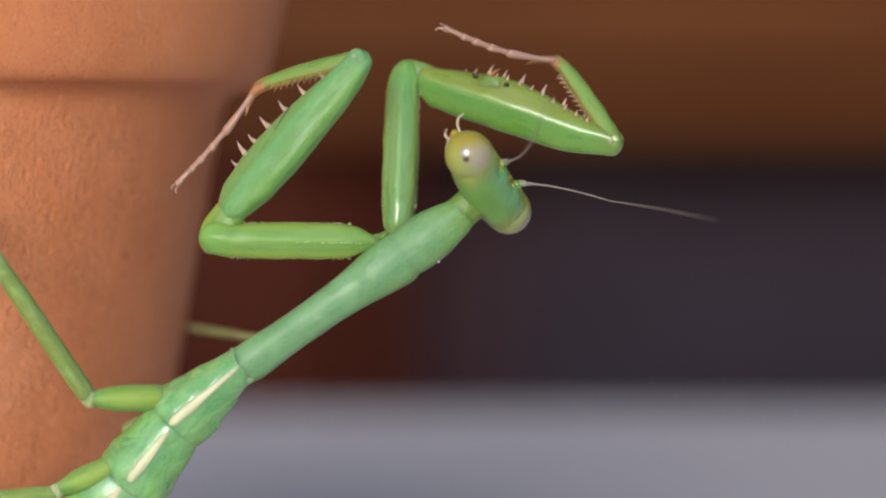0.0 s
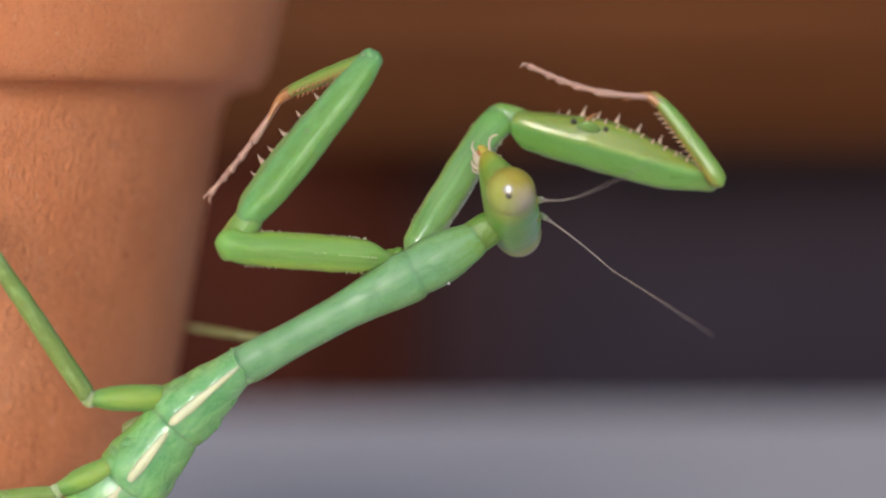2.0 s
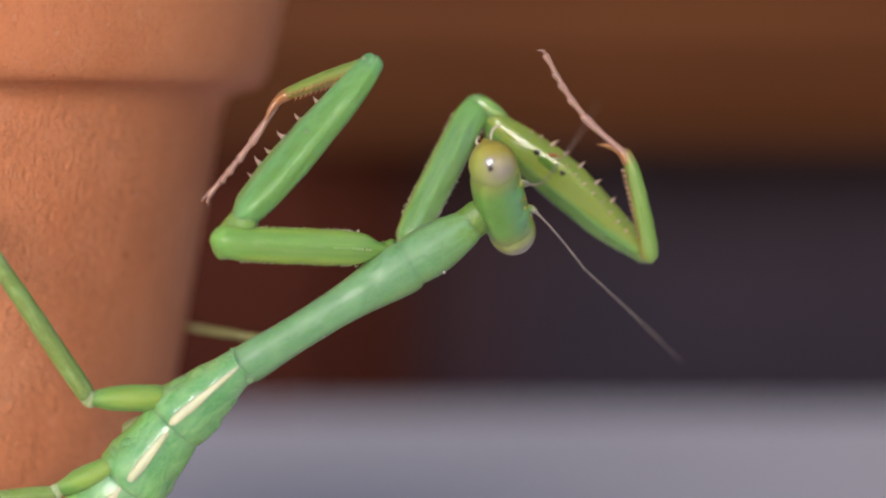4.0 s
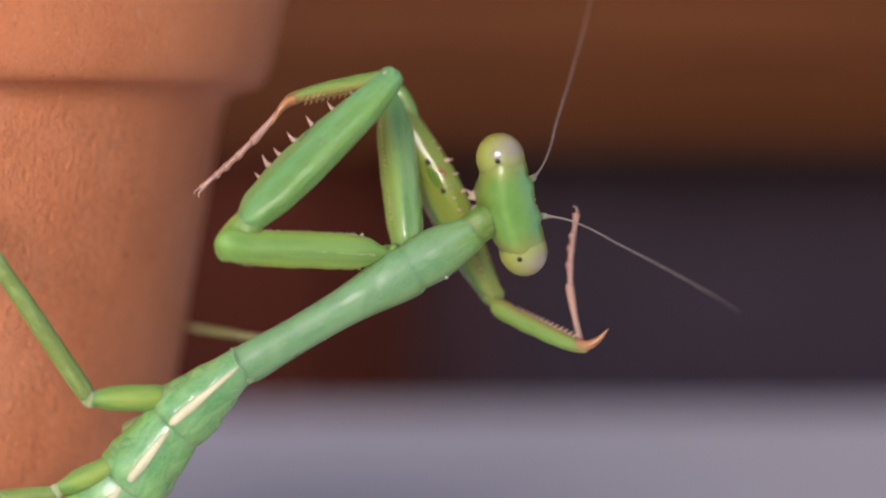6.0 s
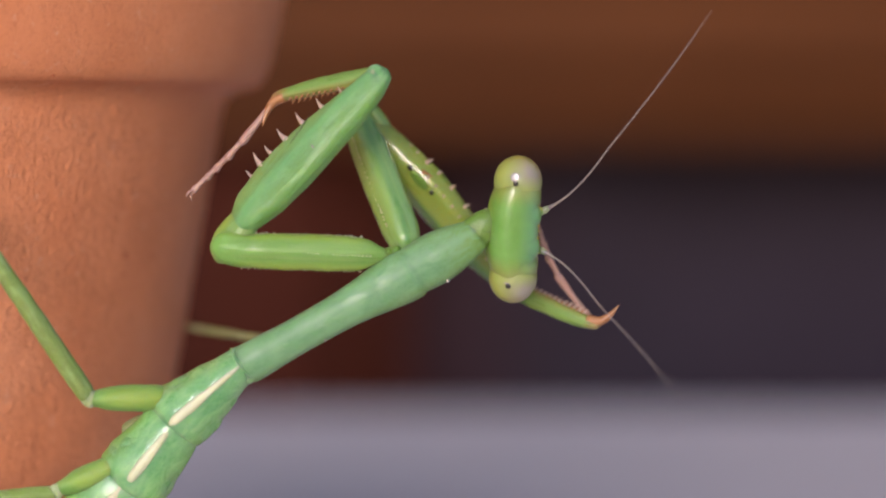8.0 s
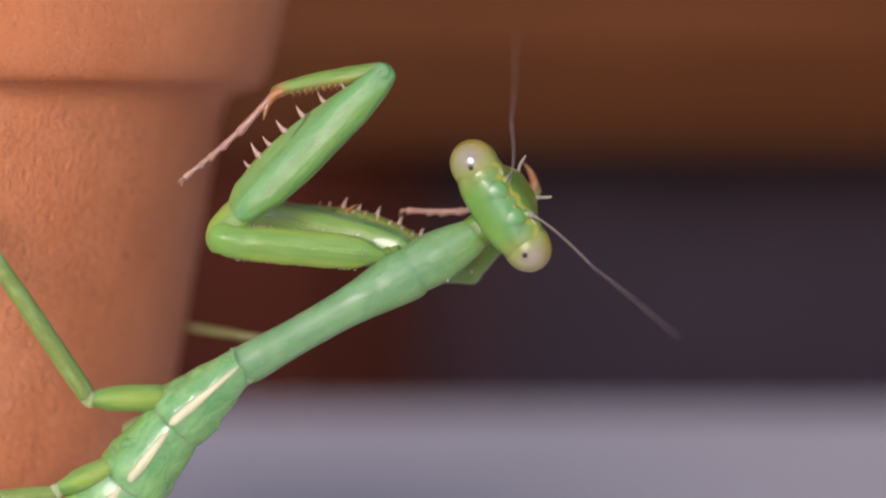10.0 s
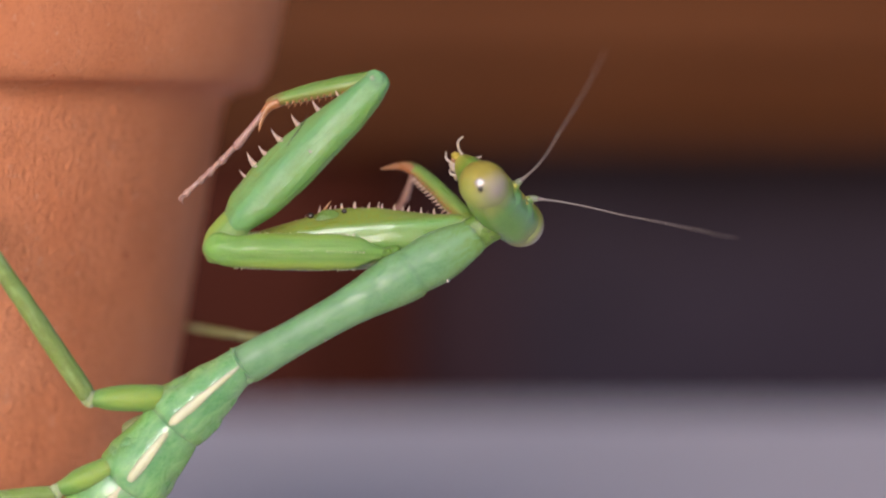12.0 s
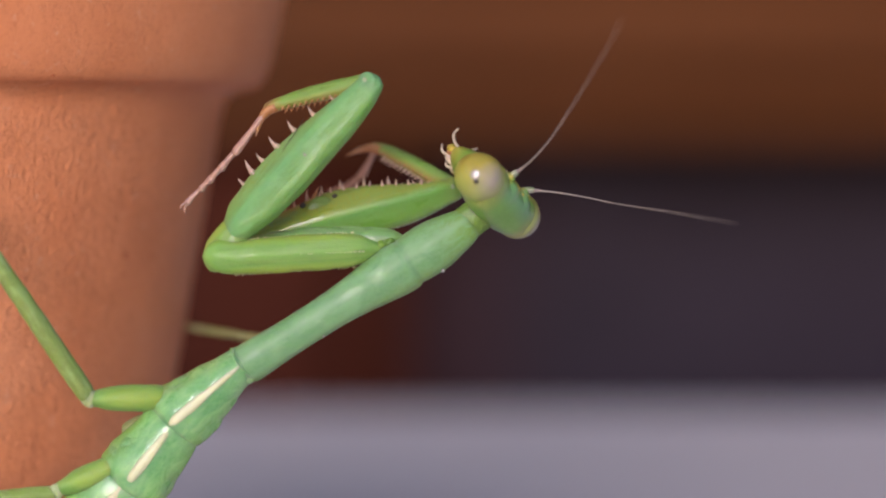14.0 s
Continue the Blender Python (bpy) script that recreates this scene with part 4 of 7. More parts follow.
    walk(moving['left_femur'], [
        (0, pose(-0.01274, 0.14103, 0.03876, -29.5, -51.3, -0.1)), (0.4, pose(-0.01256, 0.14001, 0.03895, -40.7, -52.4, -0.3)),
        (0.6, pose(-0.01239, 0.13972, 0.03902, -42.7, -52.3, 0.4)), (0.8, pose(-0.01201, 0.13950, 0.03894, -48.2, -51.1, 4.4)),
        (1, pose(-0.01164, 0.13940, 0.03867, -52.6, -50.3, 7.6)), (1.6, pose(-0.01163, 0.13947, 0.03848, -58.6, -51.5, 10.3)),
        (2, pose(-0.01171, 0.13941, 0.03855, -61.4, -52.8, 10.8)), (2.5, pose(-0.01173, 0.13935, 0.03849, -66.7, -54.0, 14.7)),
        (3, pose(-0.01170, 0.13896, 0.03860, -72.0, -52.3, 18.5)), (3.2, pose(-0.01180, 0.13904, 0.03866, -76.1, -51.5, 21.5)),
        (3.8, pose(-0.01191, 0.13900, 0.03868, -70.6, -50.5, 19.2)), (4.8, pose(-0.01199, 0.13887, 0.03862, -51.5, -48.2, 12.0)),
        (5.3, pose(-0.01200, 0.13884, 0.03861, -47.4, -47.3, 10.5)), (5.5, pose(-0.01189, 0.13897, 0.03847, -51.8, -46.8, 13.1)),
        (6, pose(-0.01168, 0.13872, 0.03849, -50.8, -46.1, 12.2)), (6.5, pose(-0.01187, 0.13913, 0.03859, -50.9, -46.3, 11.6)),
        (7, pose(-0.01171, 0.13904, 0.03841, -45.8, -46.2, 10.9)), (7.25, pose(-0.01175, 0.13930, 0.03836, -45.6, -46.9, 10.2)),
        (7.5, pose(-0.01187, 0.13980, 0.03834, -44.5, -47.9, 8.9)), (7.75, pose(-0.01202, 0.14054, 0.03830, -37.6, -48.5, 4.1)),
        (8, pose(-0.01210, 0.14104, 0.03821, -31.6, -48.9, 0.1)), (8.2, pose(-0.01210, 0.14103, 0.03812, -33.7, -50.3, 2.2)),
        (8.8, pose(-0.01218, 0.14103, 0.03825, -28.6, -49.3, 0.0)), (9.8, pose(-0.01229, 0.14104, 0.03868, -21.5, -46.6, 0.0)),
        (10.3, pose(-0.01235, 0.14104, 0.03877, -17.2, -45.9, -0.0)), (10.5, pose(-0.01237, 0.14104, 0.03871, -18.9, -46.2, 0.0)),
        (11, pose(-0.01239, 0.14103, 0.03856, -19.4, -46.7, 0.0)), (11.6, pose(-0.01243, 0.14102, 0.03850, -19.2, -46.7, 0.0)),
        (12.1, pose(-0.01250, 0.14101, 0.03809, -23.0, -47.2, 0.0)), (12.5, pose(-0.01235, 0.14100, 0.03775, -24.2, -47.5, -0.0)),
        (12.75, pose(-0.01241, 0.14100, 0.03756, -26.7, -48.5, 0.0)), (13, pose(-0.01246, 0.14099, 0.03749, -28.6, -49.7, 0.0)),
        (13.5, pose(-0.01244, 0.14099, 0.03756, -31.0, -49.8, 0.0)), (14, pose(-0.01251, 0.14100, 0.03774, -30.3, -49.2, 0.0)),
    ])
    walk(moving['left_tibia'], [
        (0, pose(-0.00467, 0.14101, 0.04883, -161.6, 12.6, 160.2)), (0.4, pose(-0.00468, 0.13997, 0.04918, -155.8, 14.0, 151.6)),
        (0.5, pose(-0.00464, 0.13980, 0.04923, -155.4, 14.1, 150.9)), (0.6, pose(-0.00449, 0.13978, 0.04923, -154.7, 14.0, 150.8)),
        (0.7, pose(-0.00424, 0.13991, 0.04915, -153.1, 14.0, 150.8)), (0.9, pose(-0.00365, 0.14034, 0.04878, -149.5, 13.7, 150.8)),
        (1, pose(-0.00347, 0.14049, 0.04860, -148.5, 13.7, 150.7)), (1.35, pose(-0.00358, 0.14083, 0.04853, -147.1, 14.0, 148.9)),
        (1.6, pose(-0.00373, 0.14090, 0.04858, -146.7, 14.6, 147.6)), (2, pose(-0.00405, 0.14087, 0.04883, -146.4, 16.7, 146.0)),
        (2.25, pose(-0.00426, 0.14102, 0.04890, -146.1, 17.9, 145.5)), (2.5, pose(-0.00441, 0.14127, 0.04893, -145.3, 18.5, 145.1)),
        (2.75, pose(-0.00431, 0.14131, 0.04888, -144.0, 18.5, 144.9)), (3, pose(-0.00422, 0.14146, 0.04881, -142.3, 18.3, 144.5)),
        (3.2, pose(-0.00433, 0.14198, 0.04876, -140.6, 18.0, 143.3)), (3.4, pose(-0.00431, 0.14195, 0.04874, -140.6, 17.6, 143.7)),
        (3.8, pose(-0.00416, 0.14169, 0.04864, -141.4, 16.2, 146.2)), (4.8, pose(-0.00358, 0.14065, 0.04824, -147.8, 11.3, 155.9)),
        (5.2, pose(-0.00342, 0.14044, 0.04811, -149.5, 10.4, 157.8)), (5.3, pose(-0.00340, 0.14043, 0.04809, -149.5, 10.3, 157.9)),
        (5.5, pose(-0.00329, 0.14097, 0.04788, -146.8, 10.4, 157.0)), (6, pose(-0.00293, 0.14061, 0.04778, -147.0, 9.5, 156.9)),
        (6.5, pose(-0.00313, 0.14092, 0.04791, -147.1, 9.2, 155.8)), (7, pose(-0.00294, 0.14072, 0.04772, -149.8, 9.2, 159.7)),
        (7.25, pose(-0.00308, 0.14087, 0.04779, -150.3, 10.0, 159.2)), (7.5, pose(-0.00333, 0.14115, 0.04792, -151.5, 10.7, 158.6)),
        (7.75, pose(-0.00349, 0.14115, 0.04796, -155.7, 10.3, 158.7)), (8, pose(-0.00362, 0.14105, 0.04793, -159.5, 10.0, 158.9)),
        (8.2, pose(-0.00387, 0.14134, 0.04805, -158.7, 12.2, 159.7)), (8.8, pose(-0.00375, 0.14137, 0.04808, -160.4, 11.6, 162.3)),
        (9.8, pose(-0.00333, 0.14140, 0.04816, -164.3, 9.1, 167.4)), (10.3, pose(-0.00324, 0.14143, 0.04818, -166.9, 8.5, 170.4)),
        (10.5, pose(-0.00332, 0.14221, 0.04813, -163.4, 8.6, 171.8)), (10.75, pose(-0.00341, 0.14258, 0.04808, -162.0, 8.7, 172.8)),
        (11, pose(-0.00346, 0.14272, 0.04805, -161.6, 8.9, 173.2)), (11.6, pose(-0.00348, 0.14258, 0.04799, -162.0, 9.4, 173.0)),
        (11.9, pose(-0.00362, 0.14235, 0.04782, -161.0, 10.8, 170.7)), (12.1, pose(-0.00363, 0.14205, 0.04767, -161.3, 11.0, 169.0)),
        (12.3, pose(-0.00358, 0.14142, 0.04751, -163.1, 11.0, 166.8)), (12.5, pose(-0.00356, 0.14106, 0.04733, -163.6, 11.0, 164.9)),
        (12.75, pose(-0.00380, 0.14105, 0.04729, -162.2, 11.9, 163.1)), (13, pose(-0.00407, 0.14105, 0.04737, -161.4, 12.8, 161.7)),
        (13.5, pose(-0.00407, 0.14104, 0.04746, -160.1, 12.7, 160.0)), (14, pose(-0.00404, 0.14105, 0.04756, -160.3, 11.9, 160.4)),
    ])
    walk(moving['left_tarsus'], [
        (0, pose(-0.01047, 0.14310, 0.04745, 40.6, 50.0, -172.4)), (0.4, pose(-0.01008, 0.14289, 0.04765, 50.6, 51.8, -172.5)),
        (0.5, pose(-0.01000, 0.14279, 0.04770, 51.2, 52.0, -172.6)), (0.6, pose(-0.00985, 0.14277, 0.04769, 49.1, 51.8, -174.6)),
        (0.7, pose(-0.00960, 0.14290, 0.04762, 44.1, 51.1, -179.1)), (0.9, pose(-0.00901, 0.14334, 0.04728, 33.2, 49.1, 171.7)),
        (1, pose(-0.00883, 0.14349, 0.04710, 31.2, 48.6, 170.0)), (1.1, pose(-0.00881, 0.14362, 0.04706, 33.7, 48.9, 171.7)),
        (1.35, pose(-0.00884, 0.14399, 0.04699, 49.7, 50.6, -176.7)), (1.5, pose(-0.00887, 0.14414, 0.04698, 54.8, 51.2, -172.8)),
        (1.6, pose(-0.00889, 0.14418, 0.04698, 53.6, 51.5, -174.4)), (1.85, pose(-0.00900, 0.14423, 0.04701, 42.2, 52.1, 174.6)),
        (2, pose(-0.00907, 0.14425, 0.04701, 37.6, 52.2, 170.4)), (2.25, pose(-0.00922, 0.14443, 0.04696, 36.3, 53.1, 168.9)),
        (2.5, pose(-0.00932, 0.14470, 0.04692, 35.0, 53.8, 167.7)), (2.75, pose(-0.00922, 0.14476, 0.04688, 30.9, 53.3, 164.3)),
        (3, pose(-0.00911, 0.14495, 0.04683, 27.9, 52.8, 161.8)), (3.2, pose(-0.00915, 0.14557, 0.04680, 30.2, 53.1, 162.3)),
        (3.4, pose(-0.00917, 0.14552, 0.04682, 31.2, 53.2, 163.6)), (3.6, pose(-0.00919, 0.14535, 0.04685, 32.5, 53.2, 165.8)),
        (3.8, pose(-0.00921, 0.14507, 0.04688, 34.0, 53.0, 168.6)), (4.6, pose(-0.00925, 0.14352, 0.04699, 40.2, 50.5, -178.2)),
        (4.8, pose(-0.00924, 0.14318, 0.04699, 41.4, 49.6, -175.7)), (5, pose(-0.00921, 0.14293, 0.04699, 42.4, 48.5, -173.9)),
        (5.2, pose(-0.00918, 0.14279, 0.04697, 43.2, 47.5, -173.0)), (5.3, pose(-0.00917, 0.14277, 0.04696, 43.5, 47.0, -172.9)),
        (5.5, pose(-0.00902, 0.14340, 0.04674, 45.5, 45.8, -172.9)), (6, pose(-0.00867, 0.14306, 0.04674, 37.0, 44.9, -179.6)),
        (6.5, pose(-0.00883, 0.14347, 0.04690, 46.0, 45.6, -173.1)), (7, pose(-0.00879, 0.14289, 0.04671, 27.6, 46.0, 177.1)),
        (7.25, pose(-0.00890, 0.14308, 0.04669, 30.9, 46.6, 178.9)), (7.5, pose(-0.00911, 0.14341, 0.04674, 34.2, 47.2, -179.3)),
        (7.75, pose(-0.00929, 0.14341, 0.04683, 31.6, 47.4, 179.1)), (8, pose(-0.00943, 0.14329, 0.04684, 28.8, 47.6, 177.5)),
        (8.2, pose(-0.00966, 0.14349, 0.04671, 42.1, 48.3, -172.5)), (8.8, pose(-0.00965, 0.14326, 0.04681, 37.1, 47.3, -173.9)),
        (9.6, pose(-0.00946, 0.14286, 0.04710, 25.5, 44.4, -178.3)), (10.3, pose(-0.00940, 0.14248, 0.04724, 12.4, 42.9, 177.5)),
        (10.5, pose(-0.00951, 0.14310, 0.04719, 7.7, 43.2, 176.3)), (10.75, pose(-0.00961, 0.14336, 0.04712, 14.9, 44.3, -178.4)),
        (11, pose(-0.00966, 0.14346, 0.04707, 22.8, 44.9, -172.8)), (11.6, pose(-0.00967, 0.14334, 0.04696, 23.5, 44.8, -172.8)),
        (11.9, pose(-0.00975, 0.14335, 0.04664, 27.1, 46.3, -172.6)), (12.1, pose(-0.00972, 0.14323, 0.04647, 28.4, 46.6, -173.4)),
        (12.3, pose(-0.00962, 0.14284, 0.04631, 24.6, 46.6, -178.1)), (12.5, pose(-0.00955, 0.14268, 0.04613, 23.0, 46.6, 178.9)),
        (12.75, pose(-0.00972, 0.14285, 0.04599, 29.5, 48.2, -178.3)), (13, pose(-0.00992, 0.14298, 0.04597, 36.4, 49.6, -174.4)),
        (13.5, pose(-0.00987, 0.14315, 0.04607, 42.0, 49.1, -172.1)), (14, pose(-0.00987, 0.14313, 0.04626, 40.9, 49.0, -172.2)),
    ])
    walk(moving['right_coxa'], [
        (0, pose(-0.00259, 0.14385, 0.03880, 83.5, -71.6, 84.1)), (0.1, pose(-0.00259, 0.14385, 0.03880, 119.7, -65.4, 57.3)),
        (0.2, pose(-0.00259, 0.14385, 0.03879, 127.3, -63.0, 56.0)), (0.4, pose(-0.00256, 0.14385, 0.03876, 136.8, -63.3, 42.9)),
        (0.5, pose(-0.00254, 0.14385, 0.03874, 134.4, -63.7, 44.3)), (0.6, pose(-0.00246, 0.14384, 0.03864, 128.3, -62.1, 49.3)),
        (0.7, pose(-0.00232, 0.14383, 0.03846, 121.3, -59.7, 54.7)), (0.9, pose(-0.00195, 0.14381, 0.03795, 104.1, -58.9, 63.0)),
        (1, pose(-0.00180, 0.14380, 0.03774, 97.4, -61.6, 76.4)), (1.2, pose(-0.00176, 0.14379, 0.03767, 89.9, -59.0, 80.2)),
        (1.35, pose(-0.00174, 0.14379, 0.03765, 104.8, -58.8, 66.1)), (1.5, pose(-0.00174, 0.14379, 0.03764, 123.1, -56.5, 48.9)),
        (1.85, pose(-0.00181, 0.14380, 0.03776, 136.0, -52.9, 37.6)), (2, pose(-0.00184, 0.14380, 0.03780, 138.0, -51.9, 35.6)),
        (2.5, pose(-0.00188, 0.14380, 0.03786, 133.4, -50.0, 33.2)), (3, pose(-0.00197, 0.14381, 0.03799, 140.1, -49.5, 37.6)),
        (3.6, pose(-0.00213, 0.14382, 0.03821, 141.7, -51.6, 40.8)), (4.4, pose(-0.00226, 0.14383, 0.03838, 138.9, -56.1, 52.3)),
        (5, pose(-0.00231, 0.14383, 0.03844, 136.1, -59.7, 65.1)), (5.3, pose(-0.00231, 0.14383, 0.03845, 135.9, -61.4, 72.2)),
        (5.5, pose(-0.00215, 0.14382, 0.03823, 136.5, -63.9, 76.3)), (5.75, pose(-0.00206, 0.14382, 0.03811, 124.8, -65.8, 92.5)),
        (6, pose(-0.00202, 0.14381, 0.03806, 116.4, -65.5, 104.5)), (6.5, pose(-0.00208, 0.14382, 0.03815, 118.3, -65.3, 104.3)),
        (7, pose(-0.00194, 0.14381, 0.03794, 132.0, -68.2, 96.1)), (7.25, pose(-0.00191, 0.14380, 0.03789, 108.4, -65.2, 117.1)),
        (7.5, pose(-0.00189, 0.14380, 0.03787, 89.9, -59.5, 131.6)), (8, pose(-0.00193, 0.14381, 0.03792, 98.1, -55.7, 126.4)),
        (8.2, pose(-0.00193, 0.14381, 0.03792, 93.7, -50.2, 134.0)), (8.8, pose(-0.00193, 0.14381, 0.03792, 90.0, -36.1, 146.6)),
        (9.4, pose(-0.00193, 0.14381, 0.03793, 93.0, -22.1, 155.9)), (9.8, pose(-0.00193, 0.14381, 0.03793, 97.1, -15.3, 160.0)),
        (10.2, pose(-0.00193, 0.14381, 0.03793, 99.5, -12.0, 162.3)), (10.5, pose(-0.00192, 0.14381, 0.03791, 97.6, -12.3, 162.9)),
        (10.75, pose(-0.00190, 0.14380, 0.03788, 93.4, -13.3, 163.2)), (11, pose(-0.00189, 0.14380, 0.03786, 91.0, -13.9, 163.3)),
        (11.5, pose(-0.00190, 0.14380, 0.03789, 106.3, -12.9, 162.5)), (11.6, pose(-0.00192, 0.14381, 0.03791, 136.5, -10.4, 173.5)),
        (11.7, pose(-0.00195, 0.14381, 0.03796, -130.7, -5.7, -174.5)), (11.8, pose(-0.00199, 0.14381, 0.03801, -96.9, -3.0, -174.2)),
        (11.9, pose(-0.00202, 0.14381, 0.03806, -35.3, -1.1, -174.2)), (12.1, pose(-0.00204, 0.14381, 0.03808, -31.1, 0.6, -174.6)),
        (12.3, pose(-0.00203, 0.14381, 0.03807, -5.1, -0.8, -174.5)), (12.5, pose(-0.00202, 0.14381, 0.03806, 20.1, -1.9, -174.8)),
        (12.75, pose(-0.00213, 0.14382, 0.03821, 26.8, -0.3, -178.1)), (13, pose(-0.00223, 0.14383, 0.03835, 31.0, 2.4, 179.1)),
        (13.5, pose(-0.00220, 0.14382, 0.03831, 25.9, 1.6, -179.0)), (14, pose(-0.00226, 0.14383, 0.03839, 36.4, 1.7, 177.2)),
    ])
    walk(moving['right_femur'], [
        (0, pose(-0.00227, 0.14691, 0.04804, 2.5, 16.9, -17.7)), (0.1, pose(-0.00040, 0.14723, 0.04766, -2.2, 29.5, -11.5)),
        (0.2, pose(-0.00011, 0.14750, 0.04746, -9.0, 28.2, 0.0)), (0.3, pose(0.00034, 0.14715, 0.04746, -11.7, 26.3, 0.0)),
        (0.4, pose(0.00064, 0.14680, 0.04747, -13.0, 24.2, 0.0)), (0.5, pose(0.00054, 0.14685, 0.04747, 18.8, 21.0, 0.0)),
        (0.6, pose(0.00052, 0.14730, 0.04725, 4.9, 16.0, 0.0)), (0.7, pose(0.00052, 0.14785, 0.04687, -7.8, 10.9, 0.0)),
        (0.8, pose(0.00050, 0.14813, 0.04656, 10.9, 7.0, -3.9)), (0.9, pose(0.00033, 0.14833, 0.04630, 34.1, 3.4, -9.1)),
        (1, pose(-0.00072, 0.14839, 0.04630, -12.7, 0.2, 0.0)), (1.1, pose(-0.00085, 0.14863, 0.04616, -20.1, -4.5, 0.0)),
        (1.2, pose(-0.00091, 0.14884, 0.04602, -23.6, -7.4, 0.0)), (1.35, pose(0.00031, 0.14848, 0.04598, -13.2, -1.6, 0.0)),
        (1.5, pose(0.00179, 0.14786, 0.04577, 1.4, 6.1, 0.0)), (1.6, pose(0.00218, 0.14767, 0.04568, 5.6, 8.6, 0.0)),
        (1.7, pose(0.00249, 0.14750, 0.04561, 9.3, 10.9, 0.0)), (1.85, pose(0.00285, 0.14731, 0.04553, 13.7, 13.6, 0.0)),
        (2, pose(0.00305, 0.14720, 0.04547, 15.5, 14.8, 0.0)), (2.25, pose(0.00328, 0.14713, 0.04535, 16.7, 14.1, 0.0)),
        (2.5, pose(0.00337, 0.14711, 0.04531, 16.6, 13.3, -2.7)), (2.75, pose(0.00324, 0.14735, 0.04533, 12.8, 18.0, 0.0)),
        (3, pose(0.00305, 0.14760, 0.04539, 8.0, 24.6, 0.0)), (3.2, pose(0.00287, 0.14762, 0.04556, 6.6, 27.6, 0.0)),
        (3.4, pose(0.00269, 0.14765, 0.04570, 8.3, 30.7, 0.0)), (3.6, pose(0.00246, 0.14772, 0.04584, 17.1, 33.7, 0.0)),
        (3.8, pose(0.00216, 0.14781, 0.04600, 30.5, 36.7, 0.0)), (4, pose(0.00183, 0.14792, 0.04615, 47.1, 39.8, 0.0)),
        (4.2, pose(0.00147, 0.14803, 0.04631, 64.3, 43.0, 0.0)), (4.4, pose(0.00107, 0.14813, 0.04646, 79.2, 46.2, 0.0)),
        (4.6, pose(0.00064, 0.14822, 0.04661, 90.4, 49.6, 0.0)), (4.8, pose(0.00020, 0.14829, 0.04674, 98.5, 53.0, 0.0)),
        (5, pose(-0.00023, 0.14833, 0.04685, 102.7, 56.7, 0.0)), (5.2, pose(-0.00067, 0.14834, 0.04696, 101.8, 60.4, 0.0)),
        (5.3, pose(-0.00089, 0.14832, 0.04700, 99.8, 62.2, 0.0)), (5.5, pose(-0.00112, 0.14804, 0.04698, 86.6, 66.8, 0.0)),
        (5.75, pose(-0.00222, 0.14785, 0.04700, 69.1, 64.9, 0.0)), (6, pose(-0.00304, 0.14773, 0.04693, 54.9, 63.1, 0.0)),
        (6.5, pose(-0.00310, 0.14777, 0.04700, 55.5, 63.9, 0.0)), (7, pose(-0.00232, 0.14739, 0.04699, 56.7, 71.5, 0.0)),
        (7.25, pose(-0.00367, 0.14737, 0.04674, 57.6, 62.3, 0.0)), (7.5, pose(-0.00498, 0.14733, 0.04626, 58.3, 52.4, 0.0)),
        (8, pose(-0.00493, 0.14822, 0.04597, 55.7, 49.3, 0.0)), (8.2, pose(-0.00613, 0.14829, 0.04541, 55.2, 43.9, 0.0)),
        (8.4, pose(-0.00703, 0.14830, 0.04490, 53.9, 40.0, 0.0)), (8.6, pose(-0.00779, 0.14825, 0.04431, 47.4, 36.2, -3.8)),
        (9, pose(-0.00916, 0.14796, 0.04296, 36.3, 28.4, -3.0)), (9.2, pose(-0.00972, 0.14774, 0.04226, 31.2, 24.9, -2.6)),
        (9.4, pose(-0.01017, 0.14749, 0.04158, 26.5, 21.7, -2.3)), (9.6, pose(-0.01051, 0.14724, 0.04098, 21.5, 18.9, -2.1)),
        (9.8, pose(-0.01076, 0.14702, 0.04049, 16.8, 16.7, -1.9)), (10, pose(-0.01092, 0.14683, 0.04014, 12.8, 15.1, -1.7)),
        (10.2, pose(-0.01101, 0.14670, 0.03995, 9.8, 14.1, -1.7)), (10.5, pose(-0.01102, 0.14661, 0.03999, 6.8, 13.8, -1.7)),
        (10.75, pose(-0.01097, 0.14654, 0.04012, 4.2, 13.7, -1.7)), (11, pose(-0.01094, 0.14652, 0.04020, 3.1, 13.7, -1.8)),
        (11.25, pose(-0.01094, 0.14658, 0.04017, 13.1, 15.2, -1.9)), (11.5, pose(-0.01096, 0.14666, 0.04006, 22.6, 16.8, -2.0)),
        (11.6, pose(-0.01144, 0.14489, 0.03967, 2.0, 15.1, -1.8)), (11.7, pose(-0.01160, 0.14307, 0.03893, -16.3, 11.2, -3.4)),
        (11.8, pose(-0.01166, 0.14305, 0.03852, -3.0, 4.7, -2.9)), (11.9, pose(-0.01171, 0.14304, 0.03824, -21.1, -4.5, 0.0)),
        (12.1, pose(-0.01173, 0.14302, 0.03799, -9.5, -6.8, 0.0)), (12.5, pose(-0.01172, 0.14302, 0.03839, -10.7, -6.5, 7.7)),
        (13, pose(-0.01196, 0.14398, 0.03795, -5.3, -14.6, 6.7)), (13.5, pose(-0.01194, 0.14366, 0.03803, -3.5, -15.1, 7.7)),
        (14, pose(-0.01199, 0.14430, 0.03809, -1.5, -15.4, 7.6)),
    ])
